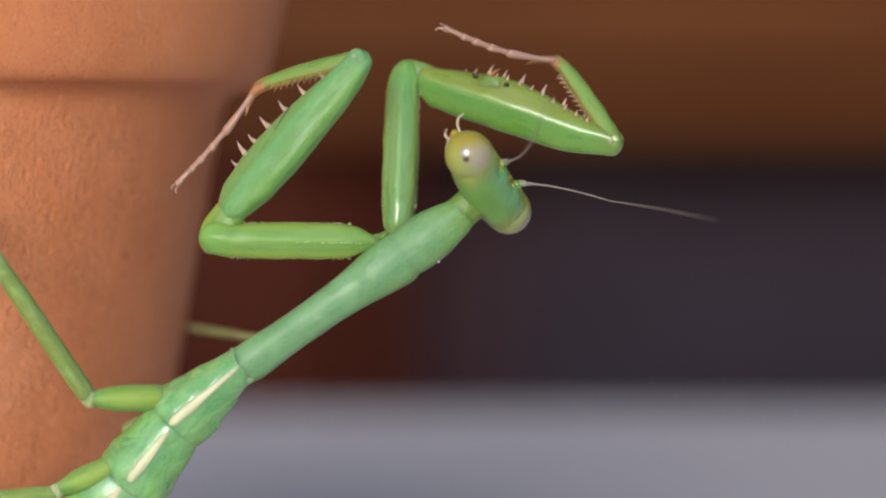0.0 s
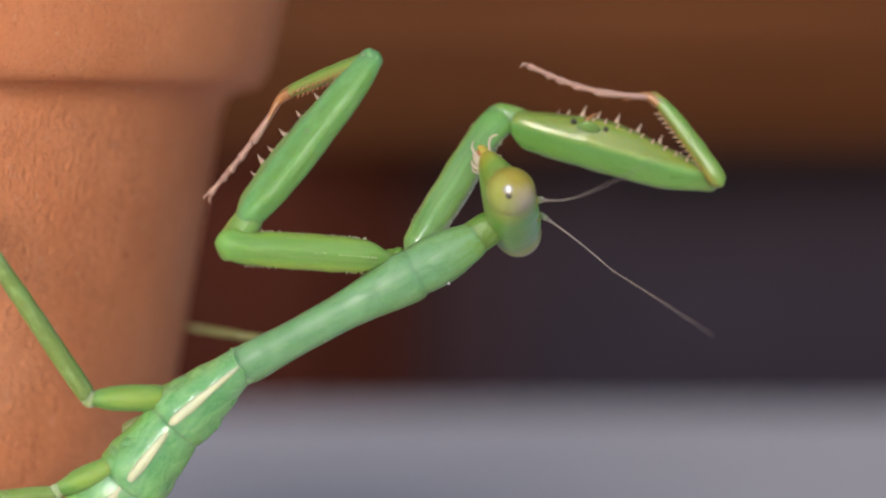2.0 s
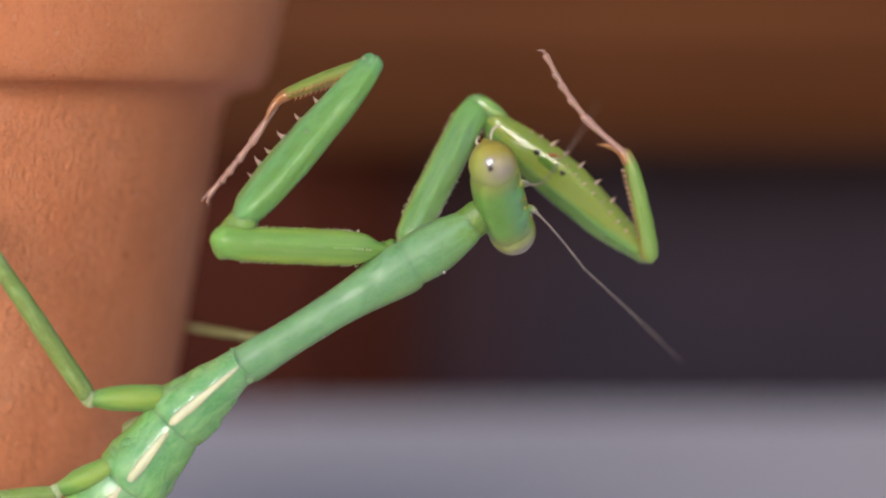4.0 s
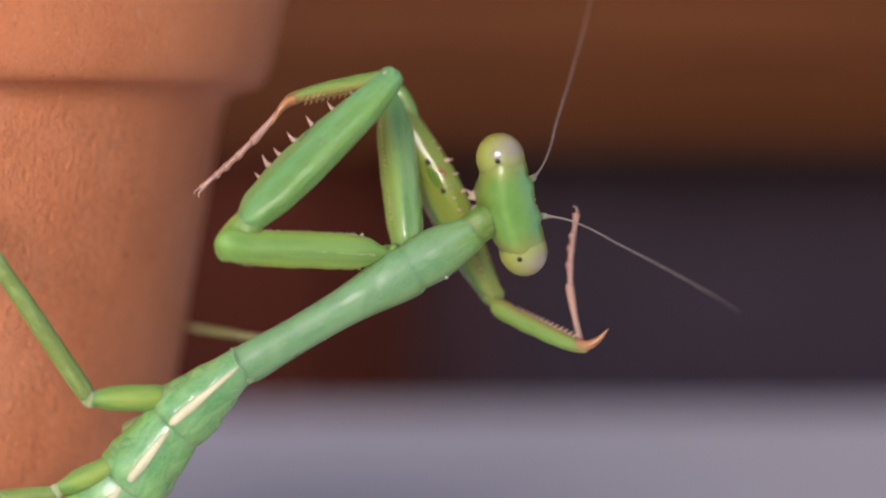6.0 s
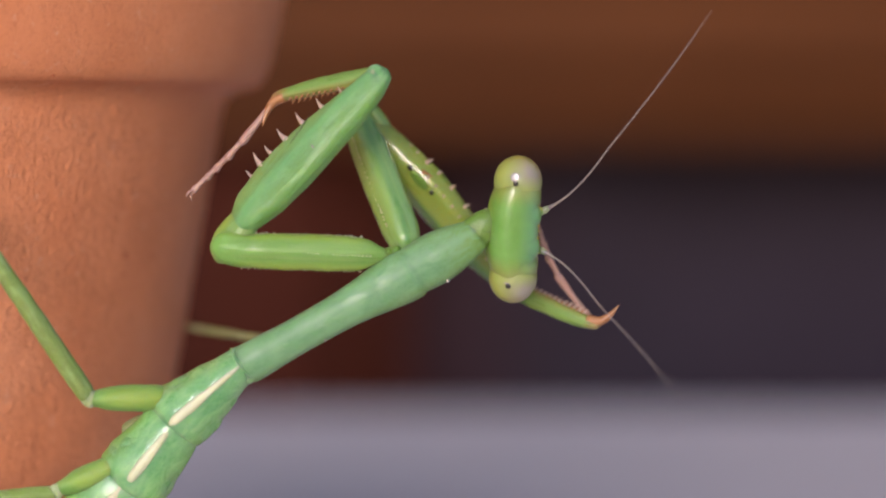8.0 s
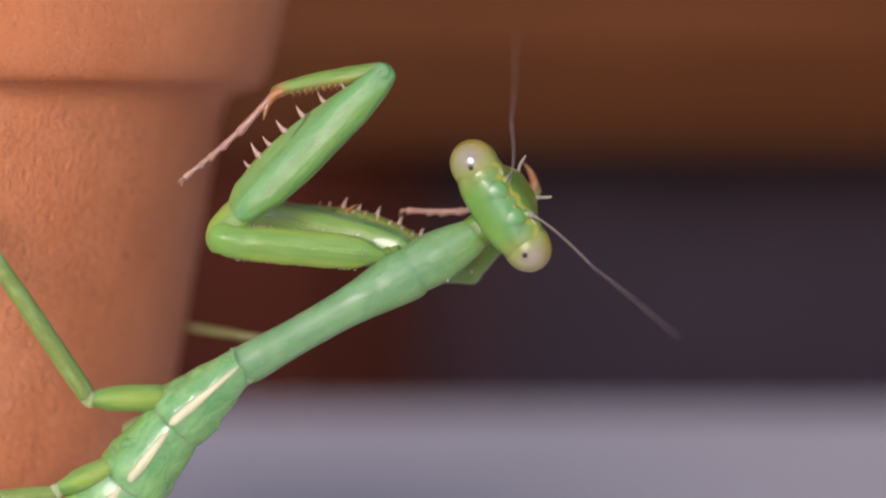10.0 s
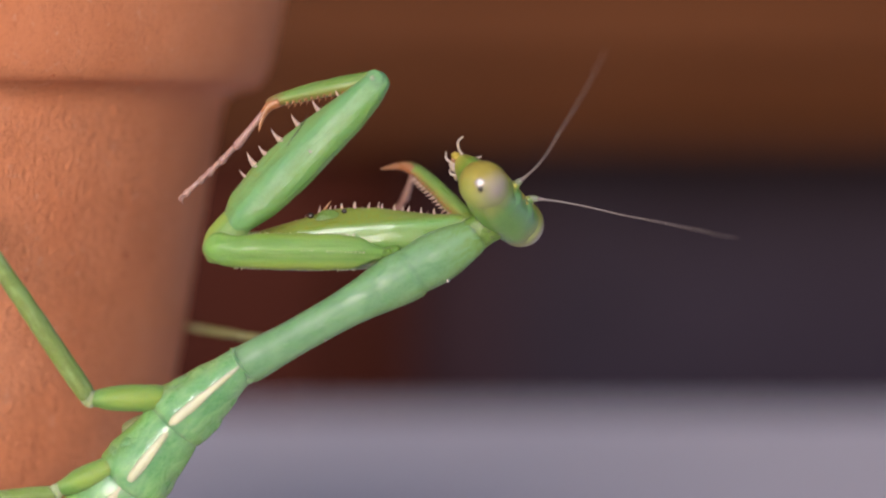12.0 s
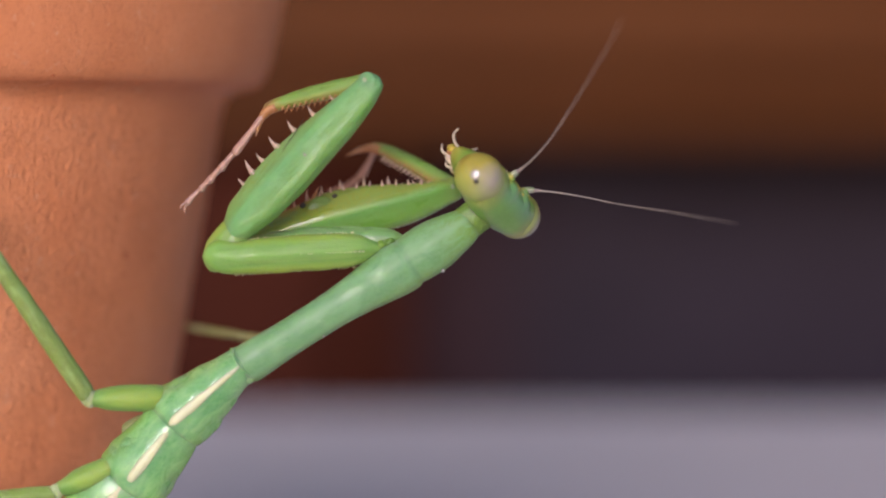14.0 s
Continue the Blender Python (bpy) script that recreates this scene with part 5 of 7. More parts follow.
    walk(moving['right_tibia'], [
        (0, pose(0.00967, 0.14291, 0.04424, -150.5, -51.1, 143.3)), (0.1, pose(0.01077, 0.14463, 0.04120, -126.8, -63.7, 129.0)),
        (0.2, pose(0.01146, 0.14642, 0.04127, -111.0, -59.6, 125.3)), (0.3, pose(0.01210, 0.14605, 0.04163, -112.0, -56.2, 127.8)),
        (0.4, pose(0.01263, 0.14566, 0.04210, -115.9, -53.1, 132.5)), (0.5, pose(0.01280, 0.14568, 0.04278, -172.1, -60.3, 169.1)),
        (0.6, pose(0.01315, 0.14611, 0.04362, -149.0, -55.7, 153.2)), (0.7, pose(0.01344, 0.14664, 0.04438, -132.4, -48.6, 141.3)),
        (0.8, pose(0.01346, 0.14611, 0.04497, -164.7, -45.7, 161.2)), (0.9, pose(0.01324, 0.14553, 0.04553, 163.0, -40.4, 178.2)),
        (1, pose(0.01248, 0.14724, 0.04626, -135.6, -37.5, 144.2)), (1.1, pose(0.01229, 0.14748, 0.04719, -130.7, -31.0, 139.9)),
        (1.2, pose(0.01219, 0.14770, 0.04772, -129.7, -26.8, 139.0)), (1.35, pose(0.01352, 0.14724, 0.04636, -137.2, -34.6, 145.5)),
        (1.5, pose(0.01495, 0.14652, 0.04437, -151.5, -43.9, 155.6)), (1.6, pose(0.01528, 0.14630, 0.04370, -156.2, -46.5, 158.7)),
        (1.7, pose(0.01552, 0.14612, 0.04309, -160.7, -48.8, 161.5)), (1.85, pose(0.01575, 0.14591, 0.04239, -166.1, -51.6, 164.8)),
        (2, pose(0.01590, 0.14576, 0.04207, -168.5, -52.8, 166.1)), (2.25, pose(0.01608, 0.14498, 0.04214, -169.5, -52.1, 163.5)),
        (2.5, pose(0.01609, 0.14430, 0.04228, -169.5, -51.2, 160.5)), (2.75, pose(0.01582, 0.14521, 0.04125, -161.1, -55.0, 157.9)),
        (3, pose(0.01516, 0.14618, 0.03985, -151.1, -59.2, 154.4)), (3.2, pose(0.01468, 0.14621, 0.03937, -147.8, -59.5, 153.0)),
        (3.4, pose(0.01415, 0.14626, 0.03890, -149.1, -61.2, 153.8)), (3.6, pose(0.01353, 0.14635, 0.03845, -157.6, -65.0, 158.5)),
        (3.8, pose(0.01283, 0.14647, 0.03803, -177.0, -70.7, 170.5)), (4, pose(0.01204, 0.14660, 0.03763, 140.9, -76.2, -156.6)),
        (4.2, pose(0.01118, 0.14674, 0.03724, 78.7, -73.0, -102.3)), (4.4, pose(0.01024, 0.14688, 0.03687, 46.7, -59.8, -74.9)),
        (4.6, pose(0.00924, 0.14701, 0.03650, 33.4, -44.4, -63.4)), (4.8, pose(0.00817, 0.14712, 0.03615, 26.5, -30.5, -56.7)),
        (5, pose(0.00711, 0.14720, 0.03566, 22.3, -20.4, -52.9)), (5.3, pose(0.00546, 0.14725, 0.03496, 16.3, -8.6, -47.4)),
        (5.5, pose(0.00427, 0.14701, 0.03437, 8.4, 5.8, -37.9)), (5.75, pose(0.00362, 0.14685, 0.03452, -1.4, 16.3, -30.9)),
        (6, pose(0.00324, 0.14676, 0.03458, -13.6, 21.1, -31.6)), (6.5, pose(0.00298, 0.14683, 0.03465, -15.0, 25.4, -31.9)),
        (6.75, pose(0.00244, 0.14662, 0.03440, -19.6, 34.4, -34.5)), (7, pose(0.00196, 0.14640, 0.03422, -23.5, 42.1, -36.4)),
        (7.25, pose(0.00260, 0.14644, 0.03479, -18.6, 36.9, -34.6)), (7.5, pose(0.00322, 0.14648, 0.03561, -12.2, 28.8, -31.9)),
        (8, pose(0.00371, 0.14737, 0.03591, -8.4, 21.5, -26.2)), (8.2, pose(0.00340, 0.14749, 0.03623, -4.6, 15.3, -21.4)),
        (8.6, pose(0.00276, 0.14755, 0.03658, -1.2, 2.1, -3.0)), (8.8, pose(0.00255, 0.14748, 0.03667, -2.5, -6.3, -1.5)),
        (9, pose(0.00234, 0.14736, 0.03673, -4.3, -15.5, 0.4)), (9.4, pose(0.00199, 0.14700, 0.03675, -9.2, -33.3, 5.9)),
        (9.6, pose(0.00187, 0.14680, 0.03674, -12.4, -40.6, 9.3)), (9.8, pose(0.00178, 0.14660, 0.03674, -15.8, -46.1, 13.0)),
        (10, pose(0.00172, 0.14644, 0.03674, -19.4, -49.6, 16.6)), (10.3, pose(0.00168, 0.14629, 0.03677, -23.8, -51.3, 21.0)),
        (10.75, pose(0.00174, 0.14615, 0.03702, -29.7, -48.8, 26.3)), (11, pose(0.00177, 0.14611, 0.03711, -31.1, -47.7, 27.4)),
        (11.25, pose(0.00169, 0.14616, 0.03673, -16.7, -50.3, 14.1)), (11.5, pose(0.00157, 0.14623, 0.03629, -1.8, -51.5, -0.3)),
        (11.6, pose(0.00120, 0.14449, 0.03626, -33.2, -50.0, 30.6)), (11.7, pose(0.00122, 0.14272, 0.03646, -63.7, -44.4, 63.1)),
        (11.8, pose(0.00137, 0.14283, 0.03759, -109.0, -57.5, 114.5)), (11.9, pose(0.00136, 0.14293, 0.03947, -110.3, -32.8, 119.5)),
        (12.1, pose(0.00130, 0.14295, 0.03980, -120.6, -31.1, 132.6)), (12.5, pose(0.00117, 0.14483, 0.03996, -116.3, -27.2, 137.1)),
        (13, pose(0.00062, 0.14546, 0.04125, -126.9, -23.4, 142.5)), (13.5, pose(0.00059, 0.14536, 0.04145, -127.6, -23.1, 143.9)),
        (14, pose(0.00053, 0.14597, 0.04156, -128.2, -23.3, 144.3)),
    ])
    walk(moving['right_tarsus'], [
        (0, pose(0.00664, 0.14516, 0.04891, 39.2, -13.7, -152.6)), (0.1, pose(0.00909, 0.14669, 0.04659, 29.9, -27.3, -157.3)),
        (0.2, pose(0.00970, 0.14890, 0.04644, 34.7, -27.3, -158.0)), (0.3, pose(0.01006, 0.14869, 0.04662, 38.7, -27.2, -162.6)),
        (0.4, pose(0.01019, 0.14832, 0.04690, 41.9, -26.6, -166.6)), (0.5, pose(0.00988, 0.14624, 0.04799, 21.4, -18.4, -157.6)),
        (0.6, pose(0.01013, 0.14764, 0.04858, 29.4, -13.9, -162.1)), (0.7, pose(0.01034, 0.14912, 0.04888, 38.1, -10.1, -166.3)),
        (0.8, pose(0.00949, 0.14746, 0.04926, 32.2, -5.6, -162.4)), (0.9, pose(0.00867, 0.14567, 0.04942, 25.5, -1.4, -158.6)),
        (1, pose(0.00861, 0.15003, 0.04991, 36.5, 1.4, 179.7)), (1.1, pose(0.00835, 0.15080, 0.05028, 43.0, 6.5, 179.6)),
        (1.2, pose(0.00814, 0.15121, 0.05043, 46.0, 9.8, 179.5)), (1.35, pose(0.00945, 0.15004, 0.04976, 41.7, 3.7, -173.5)),
        (1.5, pose(0.01102, 0.14831, 0.04853, 34.4, -4.6, -166.6)), (1.6, pose(0.01143, 0.14781, 0.04805, 30.6, -7.4, -167.6)),
        (1.7, pose(0.01177, 0.14738, 0.04761, 26.0, -9.9, -170.1)), (1.85, pose(0.01215, 0.14689, 0.04710, 19.0, -12.9, -174.6)),
        (2, pose(0.01238, 0.14664, 0.04685, 15.7, -14.1, -176.9)), (2.25, pose(0.01254, 0.14603, 0.04688, 19.7, -13.1, -174.7)),
        (2.5, pose(0.01255, 0.14555, 0.04697, 24.0, -12.1, -172.1)), (2.75, pose(0.01263, 0.14650, 0.04617, 24.4, -16.7, -171.6)),
        (3, pose(0.01239, 0.14751, 0.04501, 25.2, -23.5, -170.8)), (3.2, pose(0.01197, 0.14759, 0.04454, 28.5, -26.4, -167.2)),
        (3.4, pose(0.01156, 0.14754, 0.04416, 28.4, -30.6, -166.7)), (3.6, pose(0.01117, 0.14728, 0.04390, 24.6, -35.9, -166.3)),
        (3.8, pose(0.01087, 0.14679, 0.04370, 14.9, -42.4, -166.0)), (4, pose(0.01073, 0.14603, 0.04346, -4.9, -49.7, -165.9)),
        (4.2, pose(0.01081, 0.14502, 0.04298, -32.8, -57.2, -166.0)), (4.4, pose(0.01103, 0.14397, 0.04206, -52.6, -64.5, -166.5)),
        (4.6, pose(0.01116, 0.14318, 0.04071, -60.1, -71.0, -167.8)), (4.8, pose(0.01101, 0.14279, 0.03920, -59.7, -76.2, -170.6)),
        (5, pose(0.01057, 0.14274, 0.03776, -53.4, -79.9, -175.9)), (5.2, pose(0.00992, 0.14290, 0.03646, -42.8, -81.7, 176.2)),
        (5.3, pose(0.00954, 0.14304, 0.03586, -37.0, -81.9, 172.4)), (5.5, pose(0.00905, 0.14388, 0.03376, -22.4, -79.4, 169.3)),
        (5.75, pose(0.00862, 0.14531, 0.03283, 1.2, -83.4, 162.7)), (6, pose(0.00807, 0.14622, 0.03242, 44.0, -87.5, 131.1)),
        (6.5, pose(0.00765, 0.14626, 0.03208, 65.7, -87.9, 109.2)), (6.75, pose(0.00659, 0.14602, 0.03101, -70.2, -81.9, -123.8)),
        (7, pose(0.00561, 0.14578, 0.03019, -90.1, -69.2, -122.0)), (7.25, pose(0.00662, 0.14584, 0.03119, -87.2, -62.0, -128.6)),
        (7.5, pose(0.00775, 0.14591, 0.03273, -79.2, -57.1, -133.9)), (7.75, pose(0.00827, 0.14635, 0.03320, -64.0, -57.3, -143.3)),
        (8, pose(0.00878, 0.14686, 0.03371, -49.5, -58.2, -151.0)), (8.2, pose(0.00886, 0.14701, 0.03465, -76.3, -45.7, -128.8)),
        (8.4, pose(0.00885, 0.14713, 0.03545, -72.1, -40.8, -130.4)), (8.6, pose(0.00875, 0.14723, 0.03635, -64.8, -35.0, -134.7)),
        (8.8, pose(0.00852, 0.14732, 0.03733, -54.9, -28.0, -141.1)), (9, pose(0.00813, 0.14741, 0.03833, -42.8, -20.0, -148.7)),
        (9.2, pose(0.00760, 0.14747, 0.03926, -28.8, -11.8, -156.5)), (9.4, pose(0.00698, 0.14751, 0.04005, -14.1, -4.5, -163.6)),
        (9.6, pose(0.00637, 0.14753, 0.04064, -1.5, 1.2, -169.5)), (9.8, pose(0.00584, 0.14754, 0.04106, 7.3, 5.3, -173.9)),
        (10, pose(0.00544, 0.14756, 0.04131, 12.8, 7.8, -177.0)), (10.2, pose(0.00522, 0.14760, 0.04144, 16.2, 9.0, -178.6)),
        (10.5, pose(0.00520, 0.14776, 0.04149, 19.9, 9.1, -178.8)), (10.75, pose(0.00529, 0.14791, 0.04154, 23.3, 9.0, -178.8)),
        (11, pose(0.00536, 0.14797, 0.04155, 24.9, 8.7, -178.8)), (11.25, pose(0.00541, 0.14709, 0.04135, 13.0, 7.1, 179.7)),
        (11.5, pose(0.00532, 0.14621, 0.04098, 4.4, 5.5, 174.7)), (11.6, pose(0.00452, 0.14645, 0.04085, 36.5, 5.9, 154.0)),
        (11.7, pose(0.00316, 0.14654, 0.04066, 41.5, 6.5, 127.9)), (11.8, pose(0.00003, 0.14576, 0.04265, -5.3, 27.5, 104.6)),
        (11.9, pose(-0.00113, 0.14732, 0.04272, -13.8, 27.1, 105.2)), (12.1, pose(-0.00218, 0.14674, 0.04290, -26.0, 24.1, 106.0)),
        (12.5, pose(-0.00274, 0.14847, 0.04271, -27.8, 21.6, 111.7)), (13, pose(-0.00375, 0.14881, 0.04364, -34.7, 22.1, 112.2)),
        (13.5, pose(-0.00387, 0.14861, 0.04381, -35.2, 22.0, 113.4)), (14, pose(-0.00396, 0.14919, 0.04394, -33.8, 22.3, 115.1)),
    ])
    walk(moving['head'], [
        (0, pose(0.00260, 0.14185, 0.04177, 130.2, 34.5, 61.1)), (0.1, pose(0.00254, 0.14187, 0.04199, 131.8, 32.6, 63.6)),
        (0.2, pose(0.00246, 0.14176, 0.04182, 137.8, 30.1, 63.5)), (0.4, pose(0.00243, 0.14195, 0.04201, 140.4, 25.3, 76.3)),
        (0.5, pose(0.00277, 0.14195, 0.04195, 132.1, 23.8, 73.0)), (0.6, pose(0.00319, 0.14204, 0.04177, 126.9, 25.2, 74.9)),
        (0.7, pose(0.00344, 0.14215, 0.04152, 121.4, 28.3, 76.5)), (0.8, pose(0.00342, 0.14225, 0.04120, 115.4, 33.6, 75.5)),
        (0.9, pose(0.00340, 0.14237, 0.04097, 107.6, 39.9, 72.9)), (1, pose(0.00348, 0.14255, 0.04091, 95.5, 47.6, 68.1)),
        (1.2, pose(0.00348, 0.14268, 0.03996, 116.3, 58.8, 89.5)), (1.35, pose(0.00375, 0.14257, 0.03983, 129.9, 49.6, 98.7)),
        (1.5, pose(0.00410, 0.14238, 0.03979, 140.7, 36.3, 100.0)), (1.7, pose(0.00425, 0.14215, 0.03992, 141.2, 27.3, 91.3)),
        (2, pose(0.00405, 0.14197, 0.04007, 146.7, 26.4, 84.2)), (2.25, pose(0.00402, 0.14186, 0.04017, 148.8, 27.6, 79.6)),
        (2.5, pose(0.00400, 0.14180, 0.04022, 150.7, 28.0, 77.2)), (3, pose(0.00383, 0.14187, 0.04022, 163.4, 26.2, 86.0)),
        (3.2, pose(0.00360, 0.14185, 0.04030, 164.1, 27.7, 85.3)), (3.6, pose(0.00345, 0.14181, 0.04057, 160.8, 33.4, 81.0)),
        (4, pose(0.00334, 0.14182, 0.04091, 150.8, 43.2, 73.2)), (4.4, pose(0.00326, 0.14189, 0.04125, 133.1, 53.0, 59.5)),
        (4.8, pose(0.00321, 0.14201, 0.04152, 109.7, 58.8, 40.7)), (5, pose(0.00320, 0.14208, 0.04162, 99.0, 59.9, 32.3)),
        (5.3, pose(0.00351, 0.14216, 0.04180, 88.2, 60.7, 24.6)), (5.5, pose(0.00389, 0.14220, 0.04139, 87.9, 65.8, 26.3)),
        (5.75, pose(0.00397, 0.14222, 0.04096, 91.5, 69.8, 31.2)), (6, pose(0.00393, 0.14223, 0.04066, 95.6, 72.7, 35.8)),
        (6.5, pose(0.00398, 0.14221, 0.04044, 102.7, 76.0, 41.5)), (7, pose(0.00410, 0.14212, 0.03981, 131.8, 83.9, 66.5)),
        (7.5, pose(0.00407, 0.14210, 0.03969, 119.2, 82.1, 53.4)), (7.75, pose(0.00408, 0.14207, 0.03951, 141.2, 83.8, 74.1)),
        (8, pose(0.00409, 0.14204, 0.03928, -175.5, 83.8, 115.9)), (8.2, pose(0.00411, 0.14202, 0.03912, -162.9, 82.5, 128.0)),
        (8.4, pose(0.00409, 0.14199, 0.03915, -169.2, 82.2, 120.3)), (8.8, pose(0.00395, 0.14185, 0.03940, 157.4, 81.4, 80.2)),
        (9.2, pose(0.00372, 0.14164, 0.03978, 126.3, 76.0, 39.2)), (9.6, pose(0.00343, 0.14142, 0.04021, 115.2, 66.9, 17.0)),
        (10, pose(0.00314, 0.14126, 0.04058, 112.3, 57.2, 4.0)), (10.3, pose(0.00316, 0.14119, 0.04092, 111.3, 50.9, -2.3)),
        (10.5, pose(0.00302, 0.14116, 0.04098, 110.3, 46.7, -6.0)), (11, pose(0.00264, 0.14113, 0.04109, 113.1, 35.2, -6.9)),
        (11.25, pose(0.00257, 0.14114, 0.04098, 112.6, 34.3, -6.7)), (11.5, pose(0.00269, 0.14115, 0.04087, 112.6, 33.7, -4.8)),
        (11.6, pose(0.00303, 0.14125, 0.04081, 124.0, 30.6, 22.7)), (11.7, pose(0.00331, 0.14149, 0.04069, 127.3, 25.7, 46.0)),
        (11.8, pose(0.00336, 0.14169, 0.04061, 125.9, 24.2, 58.0)), (11.9, pose(0.00338, 0.14180, 0.04057, 124.6, 24.0, 63.9)),
        (12.5, pose(0.00342, 0.14184, 0.04054, 125.3, 24.2, 66.6)), (13, pose(0.00319, 0.14184, 0.04091, 123.5, 24.1, 64.5)),
        (14, pose(0.00317, 0.14183, 0.04102, 124.3, 23.9, 64.5)),
    ])
    walk(moving['upper_antenna_base'], [
        (0, pose(-0.00108, 0.00141, 0.00032, 38.2, -37.9, 154.2)), (0.1, pose(-0.00108, 0.00141, 0.00032, 39.5, -36.7, 153.8)),
        (0.2, pose(-0.00108, 0.00141, 0.00032, 48.8, -33.5, 147.7)), (0.4, pose(-0.00108, 0.00141, 0.00032, 41.6, -28.8, 156.8)),
        (0.5, pose(-0.00109, 0.00141, 0.00031, 37.7, -33.3, 157.1)), (0.6, pose(-0.00109, 0.00141, 0.00031, 28.6, -31.9, 163.9)),
        (0.7, pose(-0.00109, 0.00142, 0.00030, 19.0, -29.8, 170.3)), (0.8, pose(-0.00109, 0.00144, 0.00030, 11.9, -31.7, 173.7)),
        (0.9, pose(-0.00109, 0.00145, 0.00030, 4.4, -34.9, 177.5)), (1, pose(-0.00110, 0.00146, 0.00031, -11.8, -39.2, -172.5)),
        (1.1, pose(-0.00110, 0.00147, 0.00031, -19.9, -35.5, -168.1)), (1.2, pose(-0.00111, 0.00147, 0.00032, -29.4, -31.2, -163.8)),
        (1.35, pose(-0.00110, 0.00146, 0.00031, 7.5, -34.6, 175.7)), (1.5, pose(-0.00109, 0.00145, 0.00030, 47.1, -32.9, 149.7)),
        (1.6, pose(-0.00109, 0.00144, 0.00030, 52.0, -32.2, 145.7)), (1.7, pose(-0.00109, 0.00143, 0.00030, 51.4, -32.9, 145.8)),
        (1.85, pose(-0.00109, 0.00142, 0.00030, 44.6, -33.2, 151.6)), (2, pose(-0.00109, 0.00142, 0.00030, 40.5, -33.1, 155.0)),
        (2.25, pose(-0.00109, 0.00141, 0.00031, 41.7, -29.4, 156.4)), (2.5, pose(-0.00109, 0.00141, 0.00031, 45.0, -25.7, 156.6)),
        (3, pose(-0.00109, 0.00141, 0.00032, 45.2, -35.5, 149.7)), (3.2, pose(-0.00109, 0.00141, 0.00032, 41.0, -34.0, 154.1)),
        (3.4, pose(-0.00109, 0.00141, 0.00032, 39.4, -33.7, 155.5)), (3.6, pose(-0.00108, 0.00141, 0.00032, 35.8, -35.3, 157.4)),
        (4, pose(-0.00108, 0.00142, 0.00032, 25.3, -42.1, 162.4)), (4.4, pose(-0.00108, 0.00143, 0.00031, 13.2, -50.4, 169.8)),
        (4.8, pose(-0.00109, 0.00144, 0.00031, 1.8, -56.1, 178.5)), (5.2, pose(-0.00109, 0.00145, 0.00031, -4.3, -56.8, -176.4)),
        (5.3, pose(-0.00109, 0.00146, 0.00031, -4.5, -56.1, -176.3)), (5.5, pose(-0.00110, 0.00146, 0.00031, -2.0, -51.5, -178.5)),
        (6, pose(-0.00110, 0.00146, 0.00031, 2.3, -48.0, 178.3)), (6.75, pose(-0.00110, 0.00146, 0.00031, 12.3, -45.1, 171.2)),
        (7, pose(-0.00110, 0.00146, 0.00031, 19.0, -43.9, 166.6)), (7.25, pose(-0.00110, 0.00146, 0.00031, 35.1, -42.5, 154.6)),
        (7.5, pose(-0.00110, 0.00146, 0.00031, 49.2, -39.3, 143.7)), (7.75, pose(-0.00110, 0.00146, 0.00031, 56.5, -31.5, 141.7)),
        (8, pose(-0.00109, 0.00146, 0.00031, 60.0, -25.2, 143.6)), (8.6, pose(-0.00109, 0.00145, 0.00031, 56.5, -28.8, 144.0)),
        (9.4, pose(-0.00108, 0.00143, 0.00031, 56.1, -35.2, 139.4)), (10.3, pose(-0.00108, 0.00142, 0.00032, 62.4, -39.9, 129.2)),
        (10.75, pose(-0.00108, 0.00142, 0.00033, 65.5, -40.1, 125.3)), (11, pose(-0.00108, 0.00142, 0.00033, 67.7, -39.2, 123.0)),
        (11.5, pose(-0.00108, 0.00142, 0.00033, 69.4, -42.9, 118.9)), (11.6, pose(-0.00109, 0.00141, 0.00033, 70.0, -22.0, 134.2)),
        (11.7, pose(-0.00110, 0.00141, 0.00032, 65.3, -31.8, 131.1)), (11.8, pose(-0.00110, 0.00141, 0.00031, 63.5, -28.2, 136.5)),
        (11.9, pose(-0.00109, 0.00141, 0.00030, 65.4, -24.8, 137.5)), (12.3, pose(-0.00109, 0.00141, 0.00030, 71.4, -21.5, 132.5)),
        (12.5, pose(-0.00109, 0.00141, 0.00030, 72.2, -21.2, 131.6)), (13, pose(-0.00109, 0.00141, 0.00031, 72.1, -23.2, 129.3)),
        (14, pose(-0.00109, 0.00141, 0.00031, 73.1, -23.0, 127.9)),
    ])
